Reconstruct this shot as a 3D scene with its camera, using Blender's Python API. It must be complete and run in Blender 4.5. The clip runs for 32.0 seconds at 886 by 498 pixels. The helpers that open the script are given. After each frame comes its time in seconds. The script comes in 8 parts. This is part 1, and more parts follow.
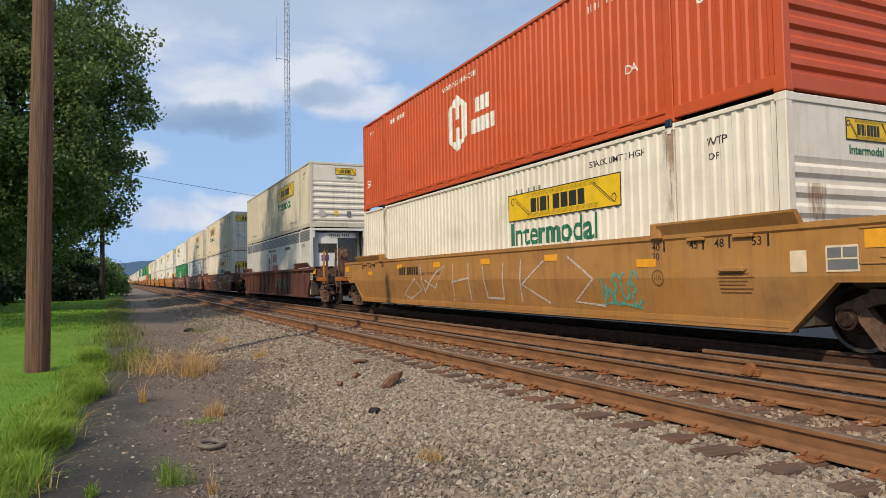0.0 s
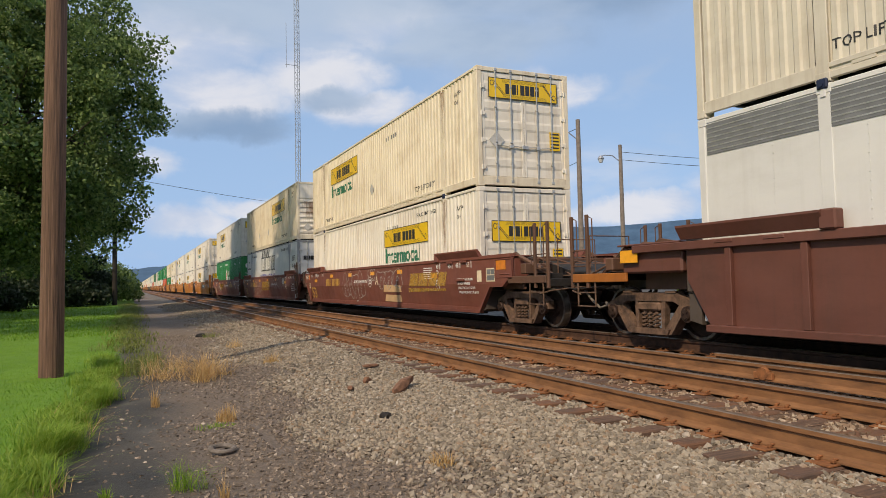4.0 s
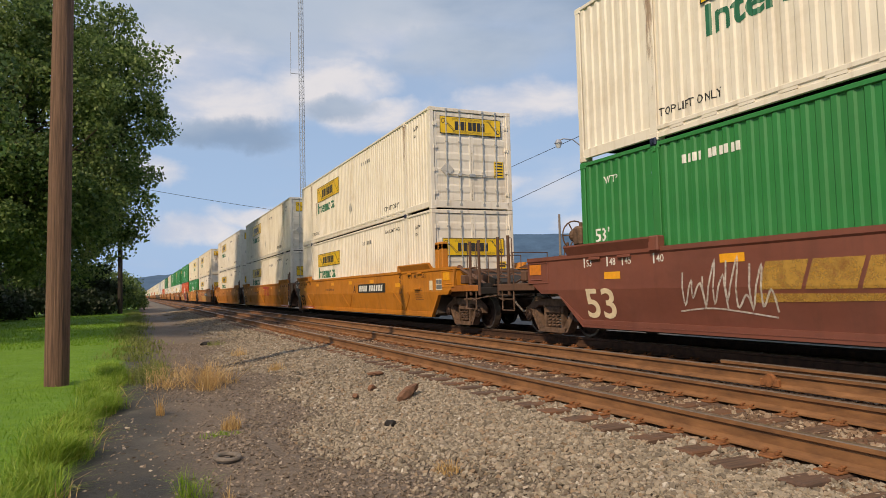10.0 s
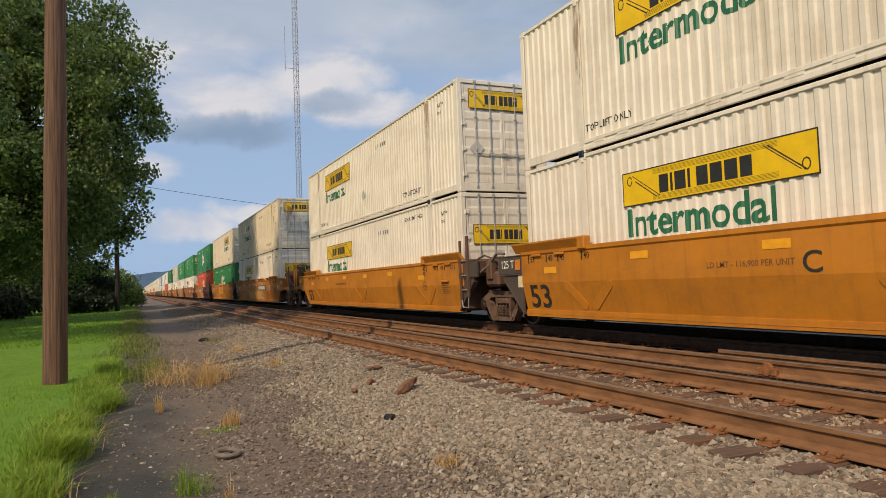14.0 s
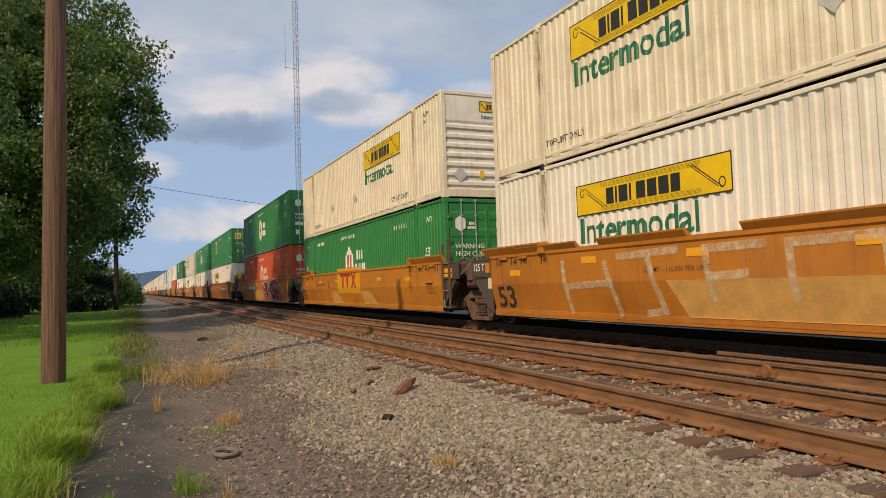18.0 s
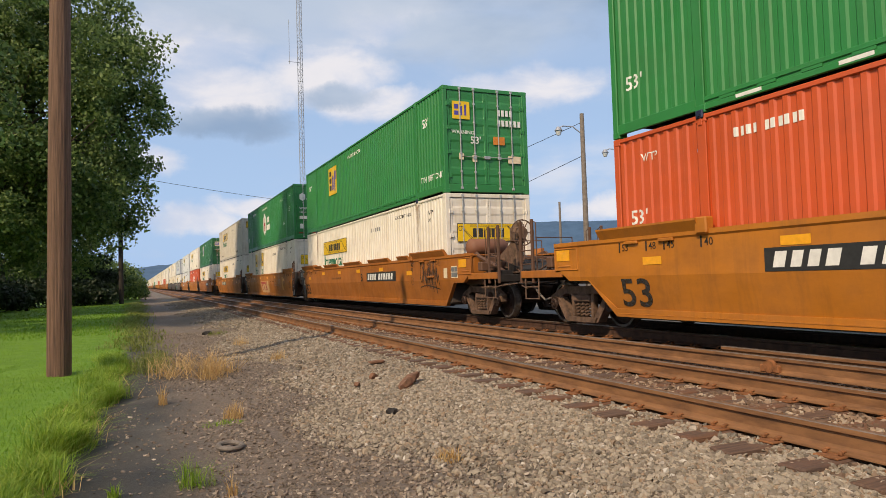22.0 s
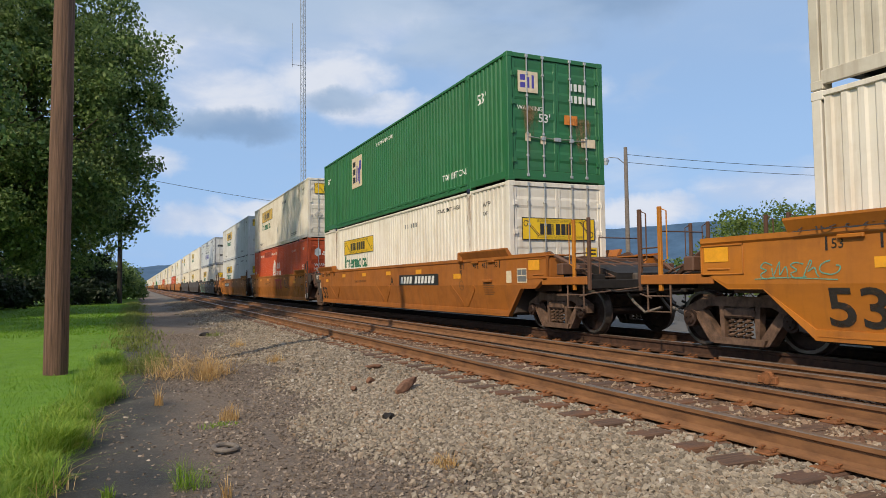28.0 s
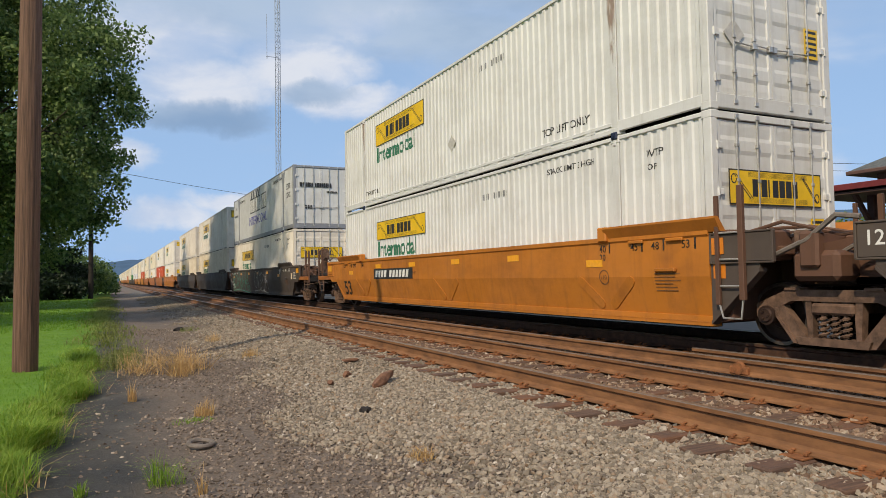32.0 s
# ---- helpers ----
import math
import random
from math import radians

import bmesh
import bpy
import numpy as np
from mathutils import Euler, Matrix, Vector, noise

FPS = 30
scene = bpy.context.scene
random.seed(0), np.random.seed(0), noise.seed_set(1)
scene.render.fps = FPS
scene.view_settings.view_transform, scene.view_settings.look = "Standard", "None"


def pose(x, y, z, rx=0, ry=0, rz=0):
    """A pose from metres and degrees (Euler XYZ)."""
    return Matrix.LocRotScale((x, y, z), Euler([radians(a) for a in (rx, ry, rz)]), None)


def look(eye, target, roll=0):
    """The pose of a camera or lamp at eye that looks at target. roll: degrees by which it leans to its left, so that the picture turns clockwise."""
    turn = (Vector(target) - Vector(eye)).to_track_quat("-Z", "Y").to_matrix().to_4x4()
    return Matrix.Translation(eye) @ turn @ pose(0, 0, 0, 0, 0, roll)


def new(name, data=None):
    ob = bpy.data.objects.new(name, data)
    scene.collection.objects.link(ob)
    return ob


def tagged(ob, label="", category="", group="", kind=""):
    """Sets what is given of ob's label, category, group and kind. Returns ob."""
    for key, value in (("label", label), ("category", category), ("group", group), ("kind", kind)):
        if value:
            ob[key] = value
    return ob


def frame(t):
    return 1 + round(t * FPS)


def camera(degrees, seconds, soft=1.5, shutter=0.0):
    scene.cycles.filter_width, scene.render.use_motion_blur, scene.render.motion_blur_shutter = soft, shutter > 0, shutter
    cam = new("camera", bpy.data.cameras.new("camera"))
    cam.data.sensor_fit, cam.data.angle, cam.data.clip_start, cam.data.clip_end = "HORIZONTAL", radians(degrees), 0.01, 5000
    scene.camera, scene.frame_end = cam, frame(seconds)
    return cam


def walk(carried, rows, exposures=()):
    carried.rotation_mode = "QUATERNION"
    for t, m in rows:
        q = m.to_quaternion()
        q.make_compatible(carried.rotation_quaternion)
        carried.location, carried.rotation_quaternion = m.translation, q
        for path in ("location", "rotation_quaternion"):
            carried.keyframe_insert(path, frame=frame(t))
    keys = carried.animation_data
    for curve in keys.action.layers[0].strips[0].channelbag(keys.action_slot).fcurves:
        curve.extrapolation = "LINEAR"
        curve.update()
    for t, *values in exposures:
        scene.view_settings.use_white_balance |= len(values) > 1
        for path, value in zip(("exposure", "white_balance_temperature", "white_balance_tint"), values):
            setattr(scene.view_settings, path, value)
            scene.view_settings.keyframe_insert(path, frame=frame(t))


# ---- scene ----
EYE = (0.0, 0.0, 0.99)      # above the rail heads of the train's track
SECONDS = 32.0


def view(turn, tilt, lean):
    """Camera pose: degrees to the right of the track, upwards, and of lean."""
    a, b, c = radians(turn), radians(tilt), radians(lean)
    fwd = Vector((math.sin(a) * math.cos(b), math.cos(a) * math.cos(b), math.sin(b)))
    right = Vector((math.cos(a), -math.sin(a), 0))
    up = right.cross(fwd)
    r2, u2 = right * math.cos(c) + up * math.sin(c), up * math.cos(c) - right * math.sin(c)
    m = Matrix((r2, u2, -fwd)).transposed().to_4x4()
    m.translation = EYE
    return m


cam = camera(65.92, SECONDS, soft=0.7)
walk(cam, [
    (0, view(25.36, 2.39, -0.97)), (0.5, view(25.24, 2.44, -1.08)), (1, view(25.11, 2.44, -1.12)),
    (1.5, view(25.01, 2.50, -1.16)), (2, view(24.88, 2.54, -1.04)), (2.5, view(24.82, 2.67, -1.16)),
    (3, view(24.67, 2.73, -1.19)), (3.5, view(24.60, 2.73, -1.22)), (5.5, view(24.25, 2.97, -1.16)),
    (6, view(24.19, 2.93, -1.10)), (6.5, view(23.92, 2.95, -0.80)), (7, view(23.78, 3.02, -0.62)),
    (7.5, view(23.79, 3.14, -0.82)), (8, view(23.87, 3.17, -1.03)), (8.5, view(23.96, 3.06, -1.33)),
    (9, view(24.31, 3.04, -1.29)), (9.5, view(24.30, 3.15, -1.21)), (10, view(24.16, 3.40, -1.42)),
    (10.5, view(24.04, 3.41, -1.57)), (11, view(24.00, 3.32, -1.85)), (11.5, view(23.95, 3.26, -1.71)),
    (12, view(24.12, 3.17, -1.97)), (12.5, view(24.33, 3.08, -2.36)), (13, view(24.34, 2.87, -2.42)),
    (13.5, view(24.38, 2.85, -2.35)), (14, view(24.38, 2.84, -2.11)), (14.5, view(24.32, 2.93, -2.15)),
    (16.5, view(24.40, 2.67, -2.46)), (17, view(24.63, 2.67, -2.07)), (17.5, view(24.52, 2.82, -1.99)),
    (18, view(24.44, 2.88, -1.83)), (18.5, view(24.38, 2.85, -1.63)), (19, view(24.33, 2.86, -1.51)),
    (19.5, view(24.35, 2.76, -1.57)), (20, view(24.27, 2.51, -1.58)), (20.5, view(24.17, 2.33, -1.36)),
    (21, view(24.16, 2.40, -1.39)), (21.5, view(24.15, 2.45, -1.56)), (22, view(24.10, 2.42, -1.76)),
    (22.5, view(24.02, 2.36, -1.76)), (23, view(23.99, 2.46, -1.39)), (23.5, view(23.95, 2.64, -1.25)),
    (24, view(24.00, 2.76, -1.24)), (24.5, view(24.02, 2.77, -1.22)), (25, view(24.07, 2.81, -1.16)),
    (25.5, view(24.13, 2.82, -1.07)), (27.5, view(24.23, 2.79, -0.85)), (28, view(24.16, 2.87, -0.73)),
    (28.5, view(24.18, 2.93, -0.72)), (29, view(24.85, 2.94, -0.71)), (29.5, view(25.10, 2.95, -0.61)),
    (30, view(25.12, 2.97, -0.48)), (30.5, view(25.42, 2.94, -0.73)), (31, view(26.19, 2.82, -1.09)),
    (31.5, view(26.17, 2.45, -1.01)), (32, view(26.11, 2.29, -0.96)),
], exposures=[(0, -0.14, 6550, 11), (3.5, -0.16, 6750, 12.5), (5.5, -0.18, 7150, 14), (9, -0.18, 7350, 15.2), (14, -0.28, 7300, 14.5), (18, -0.27, 7450, 15.5), (21, -0.03, 7400, 16),
                 (22.6, -0.06, 7050, 14), (24, -0.12, 6800, 12), (28, -0.16, 6500, 11), (32, -0.16, 6600, 11)])

# ---- sky, sun ----
SUN_AZ, SUN_EL = 125.0, 41.0     # degrees to the left of the track's far end, and above the horizon
CLOUD_AT = (0.3, 0.0, 0.15)
world = bpy.data.worlds.new("sky")
scene.world = world
world.use_nodes = True
wn, wl = world.node_tree.nodes, world.node_tree.links
wn.clear()


def wnode(kind, **kw):
    n = wn.new(kind)
    for k, v in kw.items():
        if k in n.inputs:
            n.inputs[k].default_value = v
    return n


sky = wn.new("ShaderNodeTexSky")
sky.sky_type = 'NISHITA'
sky.sun_disc = False
sky.sun_elevation = radians(SUN_EL)
sky.sun_rotation = radians(-SUN_AZ)
sky.air_density, sky.dust_density, sky.ozone_density = 1.0, 1.6, 1.2
coord = wn.new("ShaderNodeTexCoord")
sep = wn.new("ShaderNodeSeparateXYZ")
wl.new(coord.outputs["Generated"], sep.inputs[0])
# cloud layer in azimuth and height, with ragged edges
def wmath(op, a, b=0.0):
    n = wn.new("ShaderNodeMath")
    n.operation = op
    for k, v in ((0, a), (1, b)):
        if isinstance(v, (int, float)):
            n.inputs[k].default_value = v
        else:
            wl.new(v, n.inputs[k])
    return n.outputs[0]


def wramp(fac, a, b, lo, hi):
    r = wn.new("ShaderNodeValToRGB")
    r.color_ramp.interpolation = 'EASE'
    r.color_ramp.elements[0].position, r.color_ramp.elements[1].position = a, b
    r.color_ramp.elements[0].color, r.color_ramp.elements[1].color = (*lo, 1), (*hi, 1)
    wl.new(fac, r.inputs[0])
    return r.outputs[0]


def wmix(fac, a, b):
    m = wn.new("ShaderNodeMixRGB")
    for k, v in ((0, fac), (1, a), (2, b)):
        if isinstance(v, tuple):
            m.inputs[k].default_value = (*v, 1)
        else:
            wl.new(v, m.inputs[k])
    return m.outputs[0]


ragged = wnode("ShaderNodeTexNoise", Scale=9.0, Detail=6.0, Roughness=0.6)
wl.new(coord.outputs["Generated"], ragged.inputs["Vector"])
rag = wn.new("ShaderNodeSeparateColor")
wl.new(ragged.outputs["Color"], rag.inputs[0])
AZ = wmath('ADD', wmath('ARCTAN2', sep.outputs[0], sep.outputs[1]), wmath('MULTIPLY', wmath('SUBTRACT', rag.outputs[0], 0.5), 0.16))
EL = wmath('ADD', wmath('ARCSINE', sep.outputs[2]), wmath('MULTIPLY', wmath('SUBTRACT', rag.outputs[1], 0.5), 0.07))


def puff(az, el, raz, rel):
    """1 in the middle of a cloud, 0 at its edge; degrees."""
    u = wmath('MULTIPLY', wmath('SUBTRACT', AZ, radians(az)), 1 / radians(raz))
    v = wmath('MULTIPLY', wmath('SUBTRACT', EL, radians(el)), 1 / radians(rel))
    d = wmath('ADD', wmath('MULTIPLY', u, u), wmath('MULTIPLY', v, v))
    return wmath('MAXIMUM', wmath('SUBTRACT', 1.0, d), 0.0)


def puffs(rows):
    out = 0.0
    for r in rows:
        out = wmath('MAXIMUM', puff(*r), out)
    return out


flat = wn.new("ShaderNodeMapping")
flat.inputs["Scale"].default_value = (1.0, 1.0, 2.6)
flat.inputs["Location"].default_value = CLOUD_AT
wl.new(coord.outputs["Generated"], flat.inputs["Vector"])
big = wnode("ShaderNodeTexNoise", Scale=2.6, Detail=7.0, Roughness=0.5, Distortion=0.2)
wl.new(flat.outputs[0], big.inputs["Vector"])
tuft = wnode("ShaderNodeTexNoise", Scale=7.0, Detail=7.0, Roughness=0.55, Distortion=0.3)
wl.new(flat.outputs[0], tuft.inputs["Vector"])
HEAPS = [(6.4, 15.6, 7.6, 3.0), (4.0, 18.8, 8.0, 3.4), (14.6, 17.0, 6.6, 3.0), (18.6, 14.4, 5.4, 1.8), (3.9, 5.0, 5.5, 1.5), (11.0, 6.2, 8.0, 1.2),
         (1.0, 9.5, 5.0, 1.6), (51.0, 7.0, 8.0, 2.6), (41.0, 5.6, 8.0, 1.6), (27.0, 9.0, 6.0, 1.0), (19.0, 21.6, 7.0, 2.6), (31.0, 15.5, 8.0, 2.0)]
MASSES = [(8.0, 22.4, 16.0, 4.2), (20.0, 24.0, 18.0, 4.6), (28.0, 19.6, 11.0, 3.0), (36.0, 26.0, 18.0, 7.0), (7.2, 12.9, 6.6, 1.5), (16.2, 15.0, 4.2, 1.2), (9.0, 28.0, 22.0, 6.0)]
heap, mass = puffs(HEAPS), puffs(MASSES)
torn = wmath('MULTIPLY', wmath('SUBTRACT', tuft.outputs[0], 0.5), 1.1)
veil = wramp(sep.outputs[2], 0.22, 0.46, (0, 0, 0), (0.62, 0.62, 0.62))
far_cover = wmath('MULTIPLY', wmath('SUBTRACT', big.outputs[0], 0.47), 2.2)
heap_f = wramp(wmath('ADD', wmath('MAXIMUM', heap, far_cover), torn), -0.12, 1.0, (0, 0, 0), (0.92, 0.92, 0.92))
mass_f = wramp(wmath('ADD', mass, torn), -0.12, 1.0, (0, 0, 0), (0.90, 0.90, 0.90))
# pale air near the horizon
low = wn.new("ShaderNodeMapRange")
low.inputs["From Min"].default_value, low.inputs["From Max"].default_value = 0.95, 0.0
low.inputs["To Max"].default_value = 0.95
wl.new(sep.outputs[2], low.inputs["Value"])
clear = wmix(low.outputs[0], sky.outputs[0], (3.1, 4.95, 7.9))
white_c = wramp(tuft.outputs[0], 0.34, 0.66, (4.6, 5.5, 7.1), (6.9, 7.2, 7.8))
grey_c = wramp(big.outputs[0], 0.38, 0.62, (2.1, 3.25, 5.0), (3.8, 4.9, 6.4))
thin_c = wramp(big.outputs[0], 0.40, 0.60, (3.9, 5.1, 6.9), (5.4, 6.2, 7.4))
cloudy = wmix(mass_f, wmix(heap_f, wmix(veil, clear, thin_c), white_c), grey_c)
back = wnode("ShaderNodeBackground", Strength=0.125)
wl.new(cloudy, back.inputs[0])
wout = wn.new("ShaderNodeOutputWorld")
wl.new(back.outputs[0], wout.inputs[0])

sun = new("sun", bpy.data.lights.new("sun", "SUN"))
sun.data.energy, sun.data.angle, sun.data.color = 4.0, radians(0.8), (1.0, 0.845, 0.62)
s_az, s_el = radians(SUN_AZ), radians(SUN_EL)
sun_from = Vector((-math.sin(s_az) * math.cos(s_el), math.cos(s_az) * math.cos(s_el), math.sin(s_el)))
sun.matrix_world = look(sun_from * 60, (0, 0, 0))

# ---- materials ----


def nodes_of(name):
    m = bpy.data.materials.new(name)
    m.use_nodes = True
    nt = m.node_tree
    bsdf = nt.nodes["Principled BSDF"]
    return m, nt, bsdf


def noise_node(nt, vec, scale, detail=4.0, rough=0.6, stretch=None):
    if stretch:
        mp = nt.nodes.new("ShaderNodeMapping")
        mp.inputs["Scale"].default_value = stretch
        nt.links.new(vec, mp.inputs["Vector"])
        vec = mp.outputs[0]
    n = nt.nodes.new("ShaderNodeTexNoise")
    n.inputs["Scale"].default_value, n.inputs["Detail"].default_value, n.inputs["Roughness"].default_value = scale, detail, rough
    nt.links.new(vec, n.inputs["Vector"])
    return n.outputs[0]


def ramp(nt, fac, stops):
    r = nt.nodes.new("ShaderNodeValToRGB")
    while len(r.color_ramp.elements) < len(stops):
        r.color_ramp.elements.new(0.5)
    for e, (pos, col) in zip(r.color_ramp.elements, stops):
        e.position = pos
        e.color = (*col, 1) if len(col) == 3 else col
    nt.links.new(fac, r.inputs[0])
    return r.outputs[0]


def blend(nt, fac, a, b, kind='MIX'):
    m = nt.nodes.new("ShaderNodeMixRGB")
    m.blend_type = kind
    for i, v in ((0, fac), (1, a), (2, b)):
        if isinstance(v, (int, float)):
            m.inputs[i].default_value = v
        elif isinstance(v, tuple):
            m.inputs[i].default_value = (*v, 1)
        else:
            nt.links.new(v, m.inputs[i])
    return m.outputs[0]


def mathn(nt, op, a, b):
    m = nt.nodes.new("ShaderNodeMath")
    m.operation = op
    m.use_clamp = op == 'MULTIPLY'
    for i, v in ((0, a), (1, b)):
        if isinstance(v, (int, float)):
            m.inputs[i].default_value = v
        else:
            nt.links.new(v, m.inputs[i])
    return m.outputs[0]


def bump(nt, bsdf, height, strength, dist=0.01):
    b = nt.nodes.new("ShaderNodeBump")
    b.inputs["Strength"].default_value, b.inputs["Distance"].default_value = strength, dist
    nt.links.new(height, b.inputs["Height"])
    nt.links.new(b.outputs[0], bsdf.inputs["Normal"])


def spread(nt):
    """Texture space: the object's own metres, shifted by its random number."""
    tc = nt.nodes.new("ShaderNodeTexCoord")
    oi = nt.nodes.new("ShaderNodeObjectInfo")
    va = nt.nodes.new("ShaderNodeVectorMath")
    va.operation = 'MULTIPLY_ADD'
    nt.links.new(oi.outputs["Random"], va.inputs[0])
    va.inputs[1].default_value = (37.0, 19.0, 11.0)
    nt.links.new(tc.outputs["Object"], va.inputs[2])
    return va.outputs[0], oi.outputs["Random"]


def paint(name, col, dirt=0.35, rust=0.25, rough=0.5, metal=0.0, dirt_col=(0.10, 0.075, 0.05), streak=1.0, fade=0.25):
    """Weathered paint on steel: faded patches, running dirt, rust spots."""
    m, nt, b = nodes_of(name)
    v, rnd = spread(nt)
    c = blend(nt, ramp(nt, noise_node(nt, v, 0.7, 5), [(0.35, (0, 0, 0)), (0.75, (fade, fade, fade))]), col,
              tuple(min(1, 0.8 * x + 0.12) for x in col))
    runs = noise_node(nt, v, 6.0, 6, 0.65, (1.0, 1.0, 0.07))
    c = blend(nt, ramp(nt, runs, [(0.50, (0, 0, 0)), (0.82, (dirt * streak,) * 3)]), c, dirt_col)
    blot = noise_node(nt, v, 1.3, 8, 0.7)
    c = blend(nt, ramp(nt, blot, [(0.48, (0, 0, 0)), (0.85, (dirt,) * 3)]), c, dirt_col)
    broad = noise_node(nt, v, 0.55, 6, 0.7, (1.0, 0.6, 1.6))
    c = blend(nt, 1.0 if 'wagon' in name else 0.5, c, ramp(nt, broad, [(0.30, (0.74, 0.72, 0.70)), (0.52, (0.98, 0.98, 0.98)), (0.72, (1.10, 1.08, 1.05))]), 'MULTIPLY')
    spots = noise_node(nt, v, 4.5, 9, 0.75, (1.0, 1.0, 0.45))
    rf = ramp(nt, spots, [(0.66, (0, 0, 0)), (0.74, (rust,) * 3)])
    c = blend(nt, rf, c, (0.16, 0.055, 0.02))
    nt.links.new(c, b.inputs["Base Color"])
    nt.links.new(ramp(nt, blot, [(0.3, (rough - 0.08,) * 3), (0.8, (min(1, rough + 0.25),) * 3)]), b.inputs["Roughness"])
    b.inputs["Metallic"].default_value = metal
    bump(nt, b, noise_node(nt, v, 22.0, 5), 0.12, 0.006)
    return m


def plain(name, col, rough=0.6, metal=0.0, var=0.25, scale=6.0, bumpy=0.1):
    m, nt, b = nodes_of(name)
    v, rnd = spread(nt)
    n = noise_node(nt, v, scale, 6, 0.65)
    dark, light = tuple(x * (1 - var) for x in col), tuple(min(1, x * (1 + var)) for x in col)
    nt.links.new(ramp(nt, n, [(0.3, dark), (0.72, light)]), b.inputs["Base Color"])
    b.inputs["Roughness"].default_value, b.inputs["Metallic"].default_value = rough, metal
    bump(nt, b, noise_node(nt, v, scale * 5, 4), bumpy, 0.006)
    return m


M = {}
M["white"] = paint("white_container_paint", (0.765, 0.715, 0.625), 0.34, 0.6, 0.45, dirt_col=(0.36, 0.24, 0.12), streak=1.5)
M["beige"] = paint("greyed_beige_container_paint", (0.60, 0.555, 0.465), 0.40, 0.5, 0.5, dirt_col=(0.25, 0.17, 0.10), streak=1.3)
M["tan"] = paint("cream_container_paint", (0.75, 0.665, 0.515), 0.45, 0.75, 0.5, dirt_col=(0.32, 0.19, 0.085), streak=1.3)
M["grey"] = paint("pale_grey_container_paint", (0.66, 0.67, 0.66), 0.30, 0.35, 0.45, dirt_col=(0.24, 0.20, 0.15))
M["green"] = paint("green_container_paint", (0.018, 0.205, 0.050), 0.18, 0.12, 0.38, dirt_col=(0.05, 0.06, 0.03), fade=0.10)
M["dkgreen"] = paint("dull_green_container_paint", (0.019, 0.145, 0.048), 0.22, 0.2, 0.45, dirt_col=(0.06, 0.06, 0.035), fade=0.12)
M["red"] = paint("orange_red_container_paint", (0.56, 0.085, 0.020), 0.22, 0.25, 0.42, dirt_col=(0.16, 0.045, 0.02), fade=0.12)
M["smooth"] = paint("white_panel_paint", (0.66, 0.66, 0.645), 0.16, 0.05, 0.35, dirt_col=(0.30, 0.27, 0.22))
M["steelgrey"] = paint("galvanised_grey_frame", (0.33, 0.34, 0.36), 0.25, 0.15, 0.45, metal=0.4)
M["yellowcar"] = paint("orange_yellow_wagon_paint", (0.53, 0.191, 0.011), 0.42, 0.30, 0.5, dirt_col=(0.15, 0.062, 0.018), fade=0.10)
M["orangecar"] = paint("worn_orange_wagon_paint", (0.48, 0.165, 0.013), 0.45, 0.35, 0.5, dirt_col=(0.14, 0.058, 0.022), fade=0.12)
M["browncar"] = paint("sooty_orange_wagon_paint", (0.385, 0.124, 0.013), 0.5, 0.4, 0.55, dirt_col=(0.10, 0.046, 0.02), fade=0.1)
M["mustard"] = paint("faded_mustard_wagon_paint", (0.40, 0.19, 0.045), 0.5, 0.4, 0.55, dirt_col=(0.11, 0.06, 0.03))
M["maroon"] = paint("maroon_wagon_paint", (0.190, 0.060, 0.039), 0.35, 0.2, 0.5, dirt_col=(0.07, 0.035, 0.025), fade=0.08)
M["ribbed"] = paint("dark_brown_wagon_paint", (0.13, 0.045, 0.030), 0.45, 0.3, 0.6, dirt_col=(0.06, 0.035, 0.025), fade=0.1)
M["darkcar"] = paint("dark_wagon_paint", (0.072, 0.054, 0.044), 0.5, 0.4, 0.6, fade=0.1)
# near-black: soot, and the shade beneath the wagons put into the colour
M["soot"] = plain("steel_with_soot_and_shade", (0.020, 0.016, 0.014), 0.75, 0.2, 0.5, 5, 0.3)
M["truck"] = plain("dusty_cast_steel", (0.135, 0.080, 0.053), 0.8, 0.1, 0.6, 7, 0.4)
M["rustbrown"] = paint("sooty_rust_brown_steel", (0.115, 0.055, 0.032), 0.55, 0.5, 0.65, dirt_col=(0.03, 0.022, 0.018), fade=0.05)
M["placard"] = plain("pale_placard_sheet", (0.52, 0.50, 0.46), 0.5, 0.1, 0.2, 10, 0.05)
# sleeper wood darkened: the shade under the train is in its colour
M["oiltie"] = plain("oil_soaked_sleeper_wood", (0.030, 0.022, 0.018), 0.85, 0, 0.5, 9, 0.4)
M["wheel"] = plain("rusty_wheel_steel", (0.055, 0.032, 0.024), 0.6, 0.5, 0.45, 8, 0.2)
M["tread"] = plain("polished_wheel_rim", (0.17, 0.14, 0.12), 0.42, 0.7, 0.4, 8, 0.05)
M["rod"] = plain("zinc_lock_rod", (0.50, 0.49, 0.46), 0.4, 0.6, 0.25, 12, 0.1)
M["reflect"] = plain("amber_reflector_sheet", (0.80, 0.36, 0.02), 0.35, 0, 0.12, 10, 0.02)
M["orangebox"] = plain("orange_reflector_sheet", (0.62, 0.20, 0.02), 0.4, 0, 0.2, 10, 0.02)
M["signyellow"] = plain("yellow_sign_paint", (0.78, 0.50, 0.015), 0.4, 0, 0.1, 4, 0.04)
M["ink"] = plain("black_lettering", (0.025, 0.025, 0.025), 0.5, 0, 0.3, 10, 0.02)
M["greenink"] = plain("green_lettering", (0.018, 0.14, 0.075), 0.45, 0, 0.2, 6, 0.02)
M["whiteink"] = plain("white_lettering", (0.72, 0.72, 0.68), 0.5, 0, 0.15, 6, 0.02)
